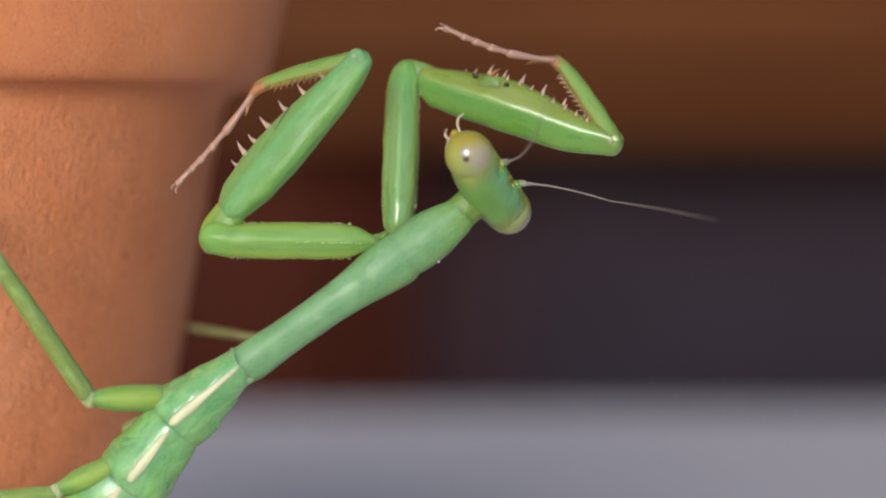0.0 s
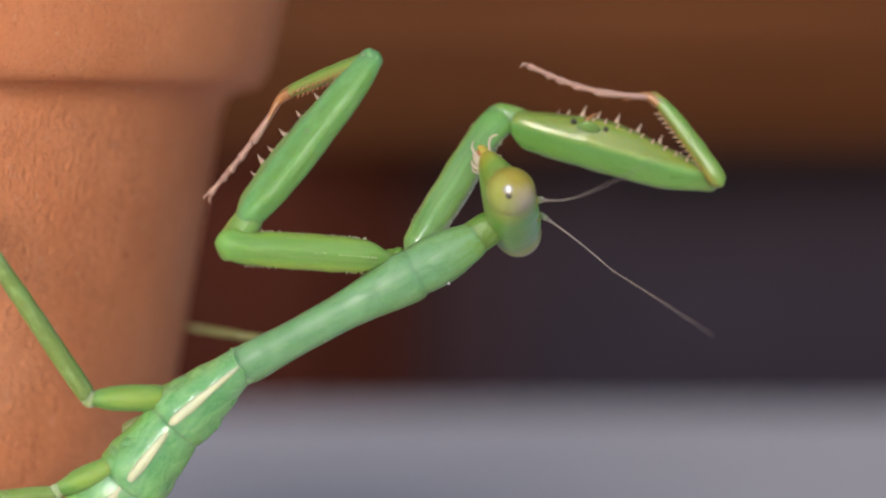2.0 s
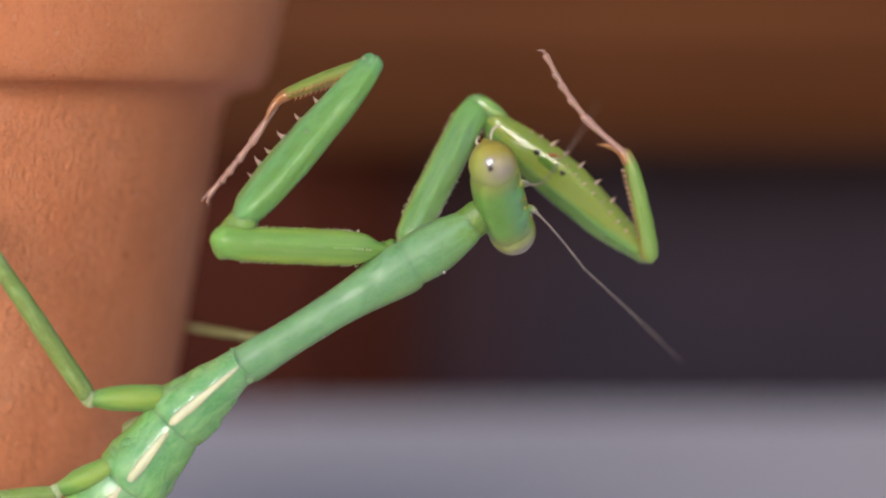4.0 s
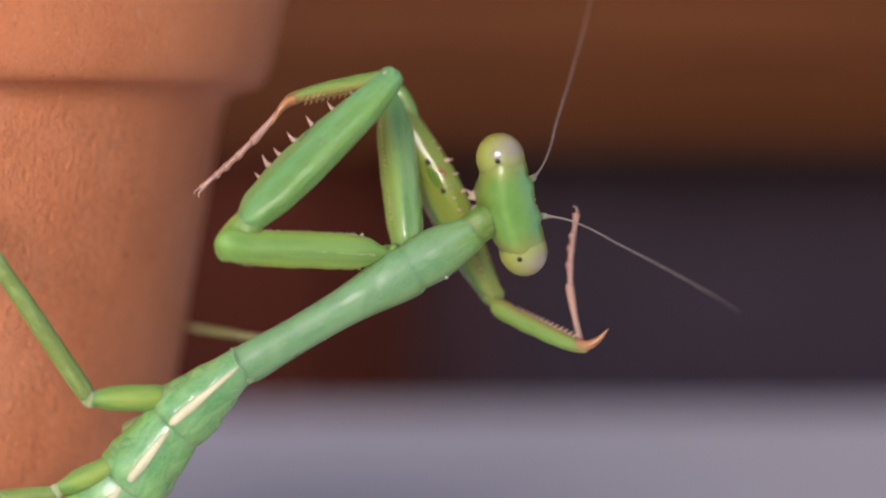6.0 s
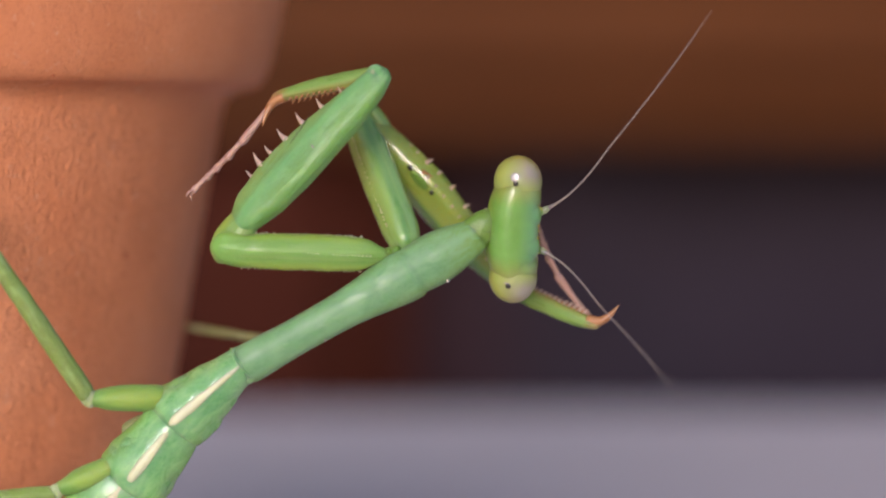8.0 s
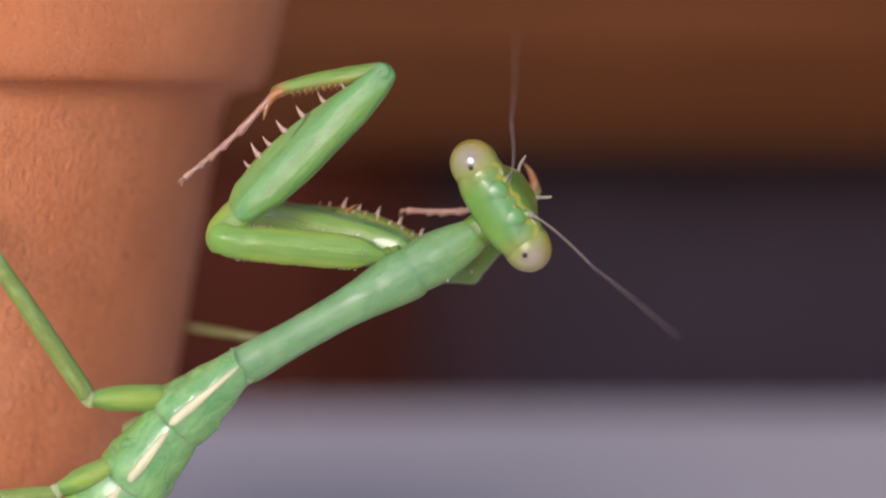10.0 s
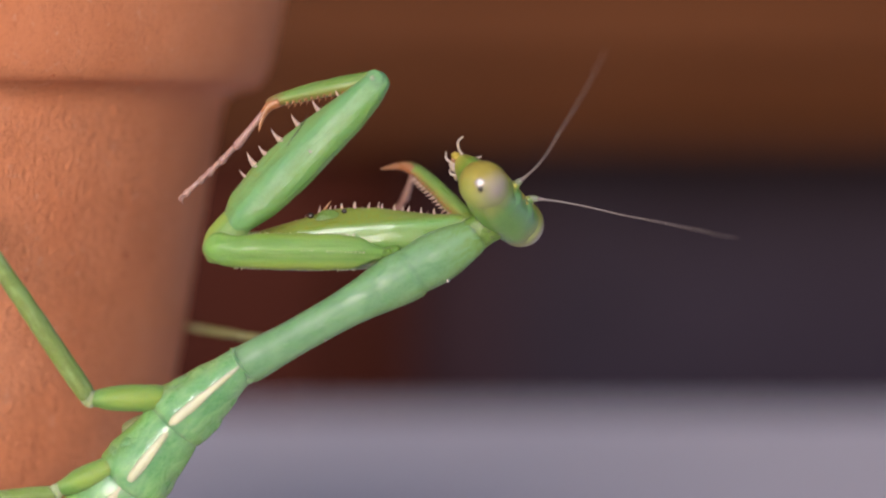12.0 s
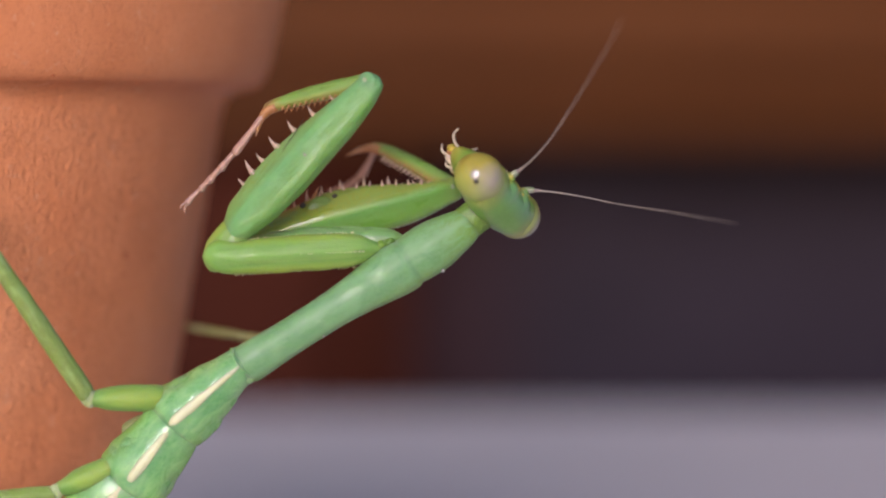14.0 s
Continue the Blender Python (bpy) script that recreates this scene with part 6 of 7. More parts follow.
    walk(moving['upper_antenna_tip'], [
        (0, pose(-0.00482, 0.00323, 0.00355, 18.1, -33.1, 169.9)), (0.1, pose(-0.00487, 0.00328, 0.00346, 18.7, -33.0, 169.5)),
        (0.2, pose(-0.00480, 0.00375, 0.00323, 29.5, -31.7, 163.5)), (0.4, pose(-0.00533, 0.00323, 0.00286, 27.0, -21.0, 169.6)),
        (0.5, pose(-0.00514, 0.00313, 0.00320, 28.8, -22.5, 168.1)), (0.6, pose(-0.00539, 0.00265, 0.00309, 19.2, -22.3, 172.5)),
        (0.7, pose(-0.00559, 0.00219, 0.00292, 5.1, -22.4, 178.1)), (0.8, pose(-0.00554, 0.00193, 0.00307, -8.1, -23.7, -176.7)),
        (0.9, pose(-0.00541, 0.00164, 0.00332, -21.3, -25.0, -170.7)), (1, pose(-0.00515, 0.00093, 0.00364, -38.1, -26.7, -160.6)),
        (1.1, pose(-0.00530, 0.00058, 0.00337, -41.9, -29.7, -156.1)), (1.2, pose(-0.00543, 0.00021, 0.00305, -40.1, -34.5, -154.5)),
        (1.35, pose(-0.00542, 0.00179, 0.00331, -6.8, -32.2, -176.4)), (1.5, pose(-0.00491, 0.00368, 0.00317, 41.5, -21.0, 162.4)),
        (1.6, pose(-0.00477, 0.00395, 0.00311, 51.2, -18.7, 158.2)), (1.7, pose(-0.00475, 0.00392, 0.00316, 50.7, -18.9, 158.4)),
        (1.85, pose(-0.00496, 0.00352, 0.00319, 38.3, -20.8, 164.4)), (2, pose(-0.00509, 0.00328, 0.00318, 32.6, -22.7, 166.2)),
        (2.25, pose(-0.00530, 0.00325, 0.00290, 45.1, -20.7, 160.5)), (2.5, pose(-0.00545, 0.00330, 0.00260, 55.4, -17.2, 156.8)),
        (2.75, pose(-0.00515, 0.00344, 0.00298, 49.9, -18.8, 159.1)), (3, pose(-0.00479, 0.00358, 0.00337, 42.0, -21.4, 161.8)),
        (3.2, pose(-0.00501, 0.00332, 0.00327, 41.8, -21.8, 161.6)), (3.4, pose(-0.00507, 0.00323, 0.00324, 41.9, -22.4, 161.2)),
        (3.6, pose(-0.00505, 0.00307, 0.00336, 40.6, -23.5, 161.1)), (4, pose(-0.00481, 0.00260, 0.00385, 35.7, -26.8, 162.1)),
        (4.4, pose(-0.00439, 0.00202, 0.00437, 29.3, -30.8, 163.9)), (4.8, pose(-0.00403, 0.00152, 0.00468, 22.9, -35.2, 166.3)),
        (5, pose(-0.00395, 0.00135, 0.00473, 19.7, -37.3, 167.8)), (5.3, pose(-0.00402, 0.00127, 0.00468, 14.5, -40.0, 170.6)),
        (5.5, pose(-0.00437, 0.00137, 0.00443, 4.9, -42.3, 176.7)), (5.75, pose(-0.00454, 0.00146, 0.00430, 2.4, -41.2, 178.4)),
        (6, pose(-0.00462, 0.00157, 0.00423, 4.0, -39.9, 177.4)), (6.25, pose(-0.00468, 0.00171, 0.00417, 13.1, -38.5, 171.7)),
        (6.5, pose(-0.00473, 0.00188, 0.00411, 23.8, -35.8, 165.5)), (6.75, pose(-0.00477, 0.00203, 0.00405, 27.2, -33.0, 164.4)),
        (7, pose(-0.00479, 0.00234, 0.00397, 33.1, -29.9, 162.0)), (7.25, pose(-0.00460, 0.00313, 0.00387, 56.6, -23.0, 149.3)),
        (7.5, pose(-0.00438, 0.00388, 0.00365, 70.3, -17.2, 140.5)), (7.75, pose(-0.00462, 0.00424, 0.00306, 70.2, -15.3, 143.8)),
        (8, pose(-0.00493, 0.00429, 0.00255, 69.9, -12.8, 148.8)), (8.2, pose(-0.00494, 0.00420, 0.00265, 70.4, -11.2, 151.4)),
        (8.4, pose(-0.00489, 0.00418, 0.00275, 70.6, -10.8, 151.9)), (8.6, pose(-0.00483, 0.00417, 0.00284, 68.3, -12.2, 152.0)),
        (8.8, pose(-0.00474, 0.00417, 0.00295, 63.8, -15.5, 151.6)), (9, pose(-0.00463, 0.00418, 0.00308, 58.4, -20.4, 150.5)),
        (9.2, pose(-0.00450, 0.00420, 0.00321, 53.9, -26.6, 148.5)), (9.4, pose(-0.00435, 0.00423, 0.00335, 51.8, -33.2, 145.2)),
        (9.8, pose(-0.00402, 0.00434, 0.00357, 55.1, -44.1, 135.1)), (10.3, pose(-0.00363, 0.00455, 0.00371, 64.9, -50.5, 121.3)),
        (10.5, pose(-0.00347, 0.00463, 0.00376, 68.5, -51.7, 116.7)), (11, pose(-0.00331, 0.00485, 0.00365, 73.0, -51.8, 111.3)),
        (11.25, pose(-0.00312, 0.00479, 0.00383, 74.6, -55.0, 108.6)), (11.5, pose(-0.00295, 0.00480, 0.00391, 77.0, -57.5, 105.3)),
        (11.6, pose(-0.00450, 0.00491, 0.00230, 54.2, -49.6, 133.4)), (11.7, pose(-0.00405, 0.00478, 0.00309, 47.0, -33.4, 149.4)),
        (11.8, pose(-0.00447, 0.00460, 0.00280, 47.8, -26.6, 153.7)), (11.9, pose(-0.00462, 0.00464, 0.00252, 49.7, -23.8, 154.5)),
        (12.1, pose(-0.00450, 0.00487, 0.00235, 57.3, -21.2, 150.7)), (12.3, pose(-0.00441, 0.00503, 0.00224, 62.5, -19.1, 147.9)),
        (12.5, pose(-0.00435, 0.00509, 0.00221, 64.3, -18.4, 146.7)), (13, pose(-0.00416, 0.00516, 0.00238, 63.3, -20.4, 145.2)),
        (14, pose(-0.00407, 0.00524, 0.00236, 64.3, -20.2, 144.3)),
    ])
    walk(moving['lower_antenna_base'], [
        (0, pose(0.00109, 0.00148, 0.00031, -67.6, -43.7, 59.1)), (0.1, pose(0.00109, 0.00148, 0.00031, -65.9, -43.3, 56.9)),
        (0.2, pose(0.00109, 0.00148, 0.00030, -66.6, -39.0, 55.4)), (0.3, pose(0.00109, 0.00148, 0.00030, -63.8, -46.7, 55.9)),
        (0.4, pose(0.00109, 0.00149, 0.00030, -62.7, -54.8, 57.7)), (0.5, pose(0.00109, 0.00149, 0.00031, -90.4, -70.9, 90.4)),
        (0.7, pose(0.00109, 0.00150, 0.00032, -88.7, -79.3, 88.6)), (0.8, pose(0.00108, 0.00150, 0.00033, -96.7, -83.1, 96.7)),
        (0.9, pose(0.00108, 0.00150, 0.00034, -171.0, -86.1, 171.0)), (1, pose(0.00108, 0.00150, 0.00035, 110.4, -77.8, -110.8)),
        (1.1, pose(0.00108, 0.00149, 0.00035, 115.2, -63.3, -117.8)), (1.2, pose(0.00108, 0.00149, 0.00035, 107.7, -51.7, -112.1)),
        (1.35, pose(0.00107, 0.00149, 0.00035, 119.0, -62.3, -122.0)), (1.5, pose(0.00107, 0.00150, 0.00034, 165.4, -74.5, -165.9)),
        (1.6, pose(0.00108, 0.00151, 0.00033, -168.2, -77.1, 168.4)), (1.85, pose(0.00109, 0.00150, 0.00032, -96.6, -76.3, 96.8)),
        (2, pose(0.00109, 0.00150, 0.00032, -75.2, -70.7, 74.4)), (2.25, pose(0.00109, 0.00149, 0.00031, -59.6, -60.9, 56.1)),
        (2.5, pose(0.00109, 0.00149, 0.00031, -56.1, -55.1, 50.7)), (2.75, pose(0.00109, 0.00149, 0.00031, -66.9, -61.4, 64.1)),
        (3, pose(0.00109, 0.00149, 0.00031, -90.9, -69.8, 91.0)), (3.2, pose(0.00109, 0.00149, 0.00031, -103.1, -73.6, 103.6)),
        (3.6, pose(0.00109, 0.00148, 0.00031, -92.1, -74.4, 92.2)), (4.2, pose(0.00109, 0.00148, 0.00031, -48.9, -74.0, 47.8)),
        (4.8, pose(0.00109, 0.00147, 0.00031, -22.4, -66.1, 20.6)), (5.3, pose(0.00109, 0.00148, 0.00032, -19.1, -61.5, 16.9)),
        (5.5, pose(0.00109, 0.00148, 0.00032, -39.8, -53.4, 33.7)), (6, pose(0.00109, 0.00148, 0.00032, -42.8, -64.1, 39.8)),
        (6.5, pose(0.00109, 0.00148, 0.00032, -39.5, -62.0, 36.1)), (7, pose(0.00109, 0.00147, 0.00032, -49.0, -60.1, 44.9)),
        (7.75, pose(0.00109, 0.00147, 0.00032, -43.4, -54.7, 37.6)), (8, pose(0.00109, 0.00147, 0.00031, -42.7, -54.3, 36.8)),
        (8.2, pose(0.00109, 0.00147, 0.00031, -38.3, -59.0, 34.1)), (8.6, pose(0.00109, 0.00147, 0.00031, -43.0, -56.6, 37.9)),
        (9, pose(0.00109, 0.00146, 0.00031, -47.9, -49.6, 40.2)), (9.4, pose(0.00109, 0.00144, 0.00031, -50.4, -40.1, 37.9)),
        (9.8, pose(0.00108, 0.00143, 0.00031, -50.4, -31.1, 31.9)), (10.2, pose(0.00108, 0.00142, 0.00032, -46.9, -25.2, 24.5)),
        (10.3, pose(0.00108, 0.00142, 0.00032, -45.2, -24.4, 22.6)), (10.5, pose(0.00108, 0.00142, 0.00033, -45.7, -25.1, 23.5)),
        (10.75, pose(0.00108, 0.00142, 0.00033, -52.3, -29.9, 32.8)), (11, pose(0.00107, 0.00142, 0.00033, -55.9, -31.9, 38.0)),
        (11.25, pose(0.00107, 0.00142, 0.00033, -56.1, -24.2, 31.4)), (11.5, pose(0.00107, 0.00142, 0.00033, -60.0, -16.7, 26.5)),
        (11.6, pose(0.00108, 0.00143, 0.00031, -57.1, -35.7, 42.1)), (11.7, pose(0.00109, 0.00146, 0.00031, -68.4, -52.3, 63.4)),
        (11.8, pose(0.00110, 0.00147, 0.00031, -69.3, -56.4, 65.6)), (11.9, pose(0.00110, 0.00148, 0.00032, -65.1, -55.8, 60.7)),
        (12.5, pose(0.00110, 0.00149, 0.00032, -70.4, -57.4, 67.1)), (13, pose(0.00110, 0.00149, 0.00032, -66.0, -56.7, 62.0)),
        (14, pose(0.00110, 0.00148, 0.00031, -63.1, -52.1, 57.2)),
    ])
    walk(moving['lower_antenna_tip'], [
        (0, pose(0.00305, 0.00475, 0.00395, -135.3, -62.5, 138.7)), (0.1, pose(0.00318, 0.00469, 0.00392, -132.6, -62.8, 135.9)),
        (0.2, pose(0.00341, 0.00485, 0.00362, -121.6, -59.7, 125.5)), (0.3, pose(0.00311, 0.00448, 0.00414, -137.5, -61.6, 141.2)),
        (0.4, pose(0.00271, 0.00406, 0.00461, -155.1, -60.4, 158.1)), (0.5, pose(0.00108, 0.00322, 0.00529, -144.2, -60.5, 147.9)),
        (0.6, pose(0.00105, 0.00287, 0.00541, -159.1, -63.4, 161.2)), (0.7, pose(0.00111, 0.00248, 0.00550, -178.1, -65.6, 178.3)),
        (0.8, pose(0.00101, 0.00213, 0.00556, 162.3, -67.9, -163.6)), (0.9, pose(0.00073, 0.00156, 0.00560, 137.3, -67.8, -139.5)),
        (1, pose(0.00069, 0.00045, 0.00550, 110.7, -62.5, -113.0)), (1.1, pose(-0.00002, -0.00060, 0.00506, 105.9, -54.5, -109.3)),
        (1.2, pose(-0.00015, -0.00154, 0.00449, 100.6, -47.4, -104.3)), (1.35, pose(-0.00022, -0.00058, 0.00502, 114.5, -49.0, -121.1)),
        (1.5, pose(-0.00029, 0.00116, 0.00542, 138.3, -49.0, -146.1)), (1.6, pose(-0.00008, 0.00174, 0.00547, 150.8, -49.3, -157.1)),
        (1.7, pose(0.00030, 0.00215, 0.00550, 164.1, -50.9, -167.6)), (1.85, pose(0.00094, 0.00274, 0.00544, -176.8, -54.4, 177.4)),
        (2, pose(0.00156, 0.00318, 0.00529, -161.4, -56.7, 164.3)), (2.25, pose(0.00252, 0.00362, 0.00492, -145.2, -59.4, 149.1)),
        (2.5, pose(0.00300, 0.00382, 0.00463, -135.7, -60.7, 139.6)), (2.75, pose(0.00219, 0.00376, 0.00494, -139.7, -60.4, 143.5)),
        (3, pose(0.00106, 0.00331, 0.00525, -144.5, -61.0, 148.0)), (3.2, pose(0.00074, 0.00294, 0.00536, -138.0, -62.3, 141.4)),
        (3.4, pose(0.00083, 0.00294, 0.00536, -133.0, -63.7, 136.1)), (3.6, pose(0.00104, 0.00290, 0.00538, -127.4, -66.7, 129.8)),
        (4, pose(0.00168, 0.00269, 0.00540, -105.9, -75.0, 106.4)), (4.6, pose(0.00279, 0.00230, 0.00523, -23.4, -75.9, 22.8)),
        (5, pose(0.00331, 0.00219, 0.00504, -1.3, -69.0, 1.2)), (5.3, pose(0.00350, 0.00221, 0.00495, 4.1, -66.6, -3.8)),
        (5.5, pose(0.00371, 0.00323, 0.00455, -0.5, -68.9, 0.5)), (5.75, pose(0.00322, 0.00314, 0.00485, -9.9, -68.6, 9.2)),
        (6, pose(0.00286, 0.00295, 0.00506, -17.0, -67.2, 15.7)), (6.5, pose(0.00309, 0.00294, 0.00497, -12.8, -64.6, 11.6)),
        (7, pose(0.00295, 0.00333, 0.00488, -29.9, -64.5, 27.4)), (7.5, pose(0.00334, 0.00333, 0.00471, -19.6, -64.1, 17.8)),
        (7.75, pose(0.00351, 0.00333, 0.00462, -19.2, -64.7, 17.5)), (8, pose(0.00356, 0.00331, 0.00459, -18.0, -66.3, 16.5)),
        (8.2, pose(0.00334, 0.00299, 0.00483, -7.6, -68.0, 7.0)), (8.4, pose(0.00333, 0.00308, 0.00481, -10.4, -68.7, 9.7)),
        (8.6, pose(0.00338, 0.00325, 0.00471, -16.0, -68.9, 15.0)), (8.8, pose(0.00350, 0.00345, 0.00455, -23.4, -68.2, 21.9)),
        (9.2, pose(0.00396, 0.00383, 0.00403, -38.0, -63.8, 35.0)), (9.4, pose(0.00427, 0.00392, 0.00370, -43.1, -60.4, 39.2)),
        (9.6, pose(0.00460, 0.00392, 0.00336, -46.7, -56.5, 41.5)), (9.8, pose(0.00491, 0.00382, 0.00304, -48.9, -52.6, 42.3)),
        (10, pose(0.00519, 0.00364, 0.00276, -50.1, -49.0, 42.1)), (10.3, pose(0.00551, 0.00327, 0.00250, -50.6, -45.0, 40.7)),
        (10.5, pose(0.00546, 0.00332, 0.00256, -50.5, -42.9, 39.6)), (10.75, pose(0.00492, 0.00389, 0.00295, -51.3, -42.5, 40.1)),
        (11, pose(0.00460, 0.00417, 0.00311, -52.1, -42.0, 40.7)), (11.25, pose(0.00517, 0.00392, 0.00249, -53.0, -41.6, 41.4)),
        (11.5, pose(0.00559, 0.00367, 0.00185, -53.6, -41.4, 41.9)), (11.6, pose(0.00425, 0.00430, 0.00339, -66.9, -51.5, 61.4)),
        (11.7, pose(0.00254, 0.00434, 0.00448, -85.8, -60.3, 85.2)), (11.8, pose(0.00230, 0.00413, 0.00470, -117.8, -65.5, 120.1)),
        (11.9, pose(0.00255, 0.00407, 0.00467, -141.4, -64.1, 144.3)), (12.3, pose(0.00226, 0.00409, 0.00475, -143.9, -60.0, 147.7)),
        (12.5, pose(0.00220, 0.00410, 0.00476, -143.7, -59.3, 147.8)), (13, pose(0.00245, 0.00404, 0.00472, -142.9, -61.3, 146.4)),
        (14, pose(0.00285, 0.00421, 0.00447, -140.3, -61.6, 143.9)),
    ])
    walk(moving['upper_pupil'], [
        (0, pose(-0.00377, -0.00027, 0.00078, 26.9, -41.4, -15.3)), (0.1, pose(-0.00381, -0.00027, 0.00074, 28.1, -43.9, -16.8)),
        (0.2, pose(-0.00385, -0.00014, 0.00074, 23.5, -46.0, -18.1)), (0.4, pose(-0.00397, -0.00028, 0.00051, 36.3, -53.5, -23.9)),
        (0.5, pose(-0.00398, -0.00030, 0.00049, 38.1, -54.2, -24.5)), (0.7, pose(-0.00392, -0.00054, 0.00038, 49.0, -53.7, -24.1)),
        (0.8, pose(-0.00384, -0.00067, 0.00037, 52.9, -50.7, -21.5)), (0.9, pose(-0.00372, -0.00081, 0.00034, 57.8, -46.7, -18.5)),
        (1, pose(-0.00356, -0.00098, 0.00025, 65.6, -41.8, -15.5)), (1.2, pose(-0.00335, -0.00109, 0.00023, 69.6, -31.3, -10.5)),
        (1.35, pose(-0.00352, -0.00100, 0.00026, 65.6, -39.8, -14.5)), (1.5, pose(-0.00376, -0.00079, 0.00030, 58.5, -49.3, -20.4)),
        (1.6, pose(-0.00387, -0.00067, 0.00031, 54.8, -53.0, -23.5)), (1.7, pose(-0.00394, -0.00055, 0.00033, 51.2, -55.2, -25.6)),
        (2, pose(-0.00396, -0.00036, 0.00047, 40.2, -53.7, -24.1)), (2.25, pose(-0.00395, -0.00025, 0.00056, 33.6, -51.9, -22.5)),
        (2.5, pose(-0.00394, -0.00018, 0.00061, 29.8, -51.2, -21.9)), (3, pose(-0.00397, -0.00018, 0.00056, 31.4, -53.1, -23.6)),
        (3.4, pose(-0.00392, -0.00014, 0.00065, 27.2, -50.1, -21.1)), (3.8, pose(-0.00379, -0.00017, 0.00080, 23.1, -42.5, -15.9)),
        (4.2, pose(-0.00356, -0.00029, 0.00095, 22.7, -30.7, -10.3)), (4.6, pose(-0.00330, -0.00045, 0.00102, 27.0, -18.1, -5.6)),
        (5, pose(-0.00308, -0.00060, 0.00099, 33.4, -8.3, -2.5)), (5.5, pose(-0.00294, -0.00072, 0.00091, 39.6, -1.8, -0.5)),
        (6, pose(-0.00290, -0.00075, 0.00089, 41.1, 0.2, 0.0)), (6.5, pose(-0.00287, -0.00072, 0.00092, 39.3, 1.7, 0.5)),
        (7, pose(-0.00276, -0.00062, 0.00098, 34.1, 7.0, 2.1)), (7.5, pose(-0.00278, -0.00061, 0.00099, 34.0, 5.8, 1.8)),
        (8.2, pose(-0.00275, -0.00052, 0.00104, 29.0, 7.3, 2.2)), (8.6, pose(-0.00280, -0.00043, 0.00109, 24.9, 5.0, 1.5)),
        (9, pose(-0.00285, -0.00026, 0.00116, 16.4, 2.6, 0.8)), (9.6, pose(-0.00285, 0.00010, 0.00121, 0.1, 2.7, 0.8)),
        (10, pose(-0.00279, 0.00029, 0.00119, -8.7, 6.0, 1.8)), (10.3, pose(-0.00273, 0.00037, 0.00117, -12.3, 9.2, 2.8)),
        (10.5, pose(-0.00269, 0.00040, 0.00116, -13.3, 11.6, 3.5)), (11, pose(-0.00271, 0.00044, 0.00115, -15.4, 10.5, 3.2)),
        (11.25, pose(-0.00272, 0.00042, 0.00116, -14.6, 10.0, 3.0)), (11.5, pose(-0.00276, 0.00040, 0.00117, -13.6, 7.8, 2.3)),
        (11.6, pose(-0.00333, 0.00030, 0.00112, -6.6, -21.6, -6.8)), (11.7, pose(-0.00374, 0.00003, 0.00088, 12.7, -40.8, -15.0)),
        (11.8, pose(-0.00388, -0.00016, 0.00069, 26.1, -47.9, -19.4)), (11.9, pose(-0.00393, -0.00027, 0.00059, 33.1, -50.7, -21.5)),
        (12.5, pose(-0.00394, -0.00030, 0.00055, 35.5, -51.8, -22.4)), (13.5, pose(-0.00393, -0.00029, 0.00057, 34.3, -51.0, -21.7)),
        (14, pose(-0.00393, -0.00028, 0.00058, 33.9, -51.1, -21.8)),
    ])
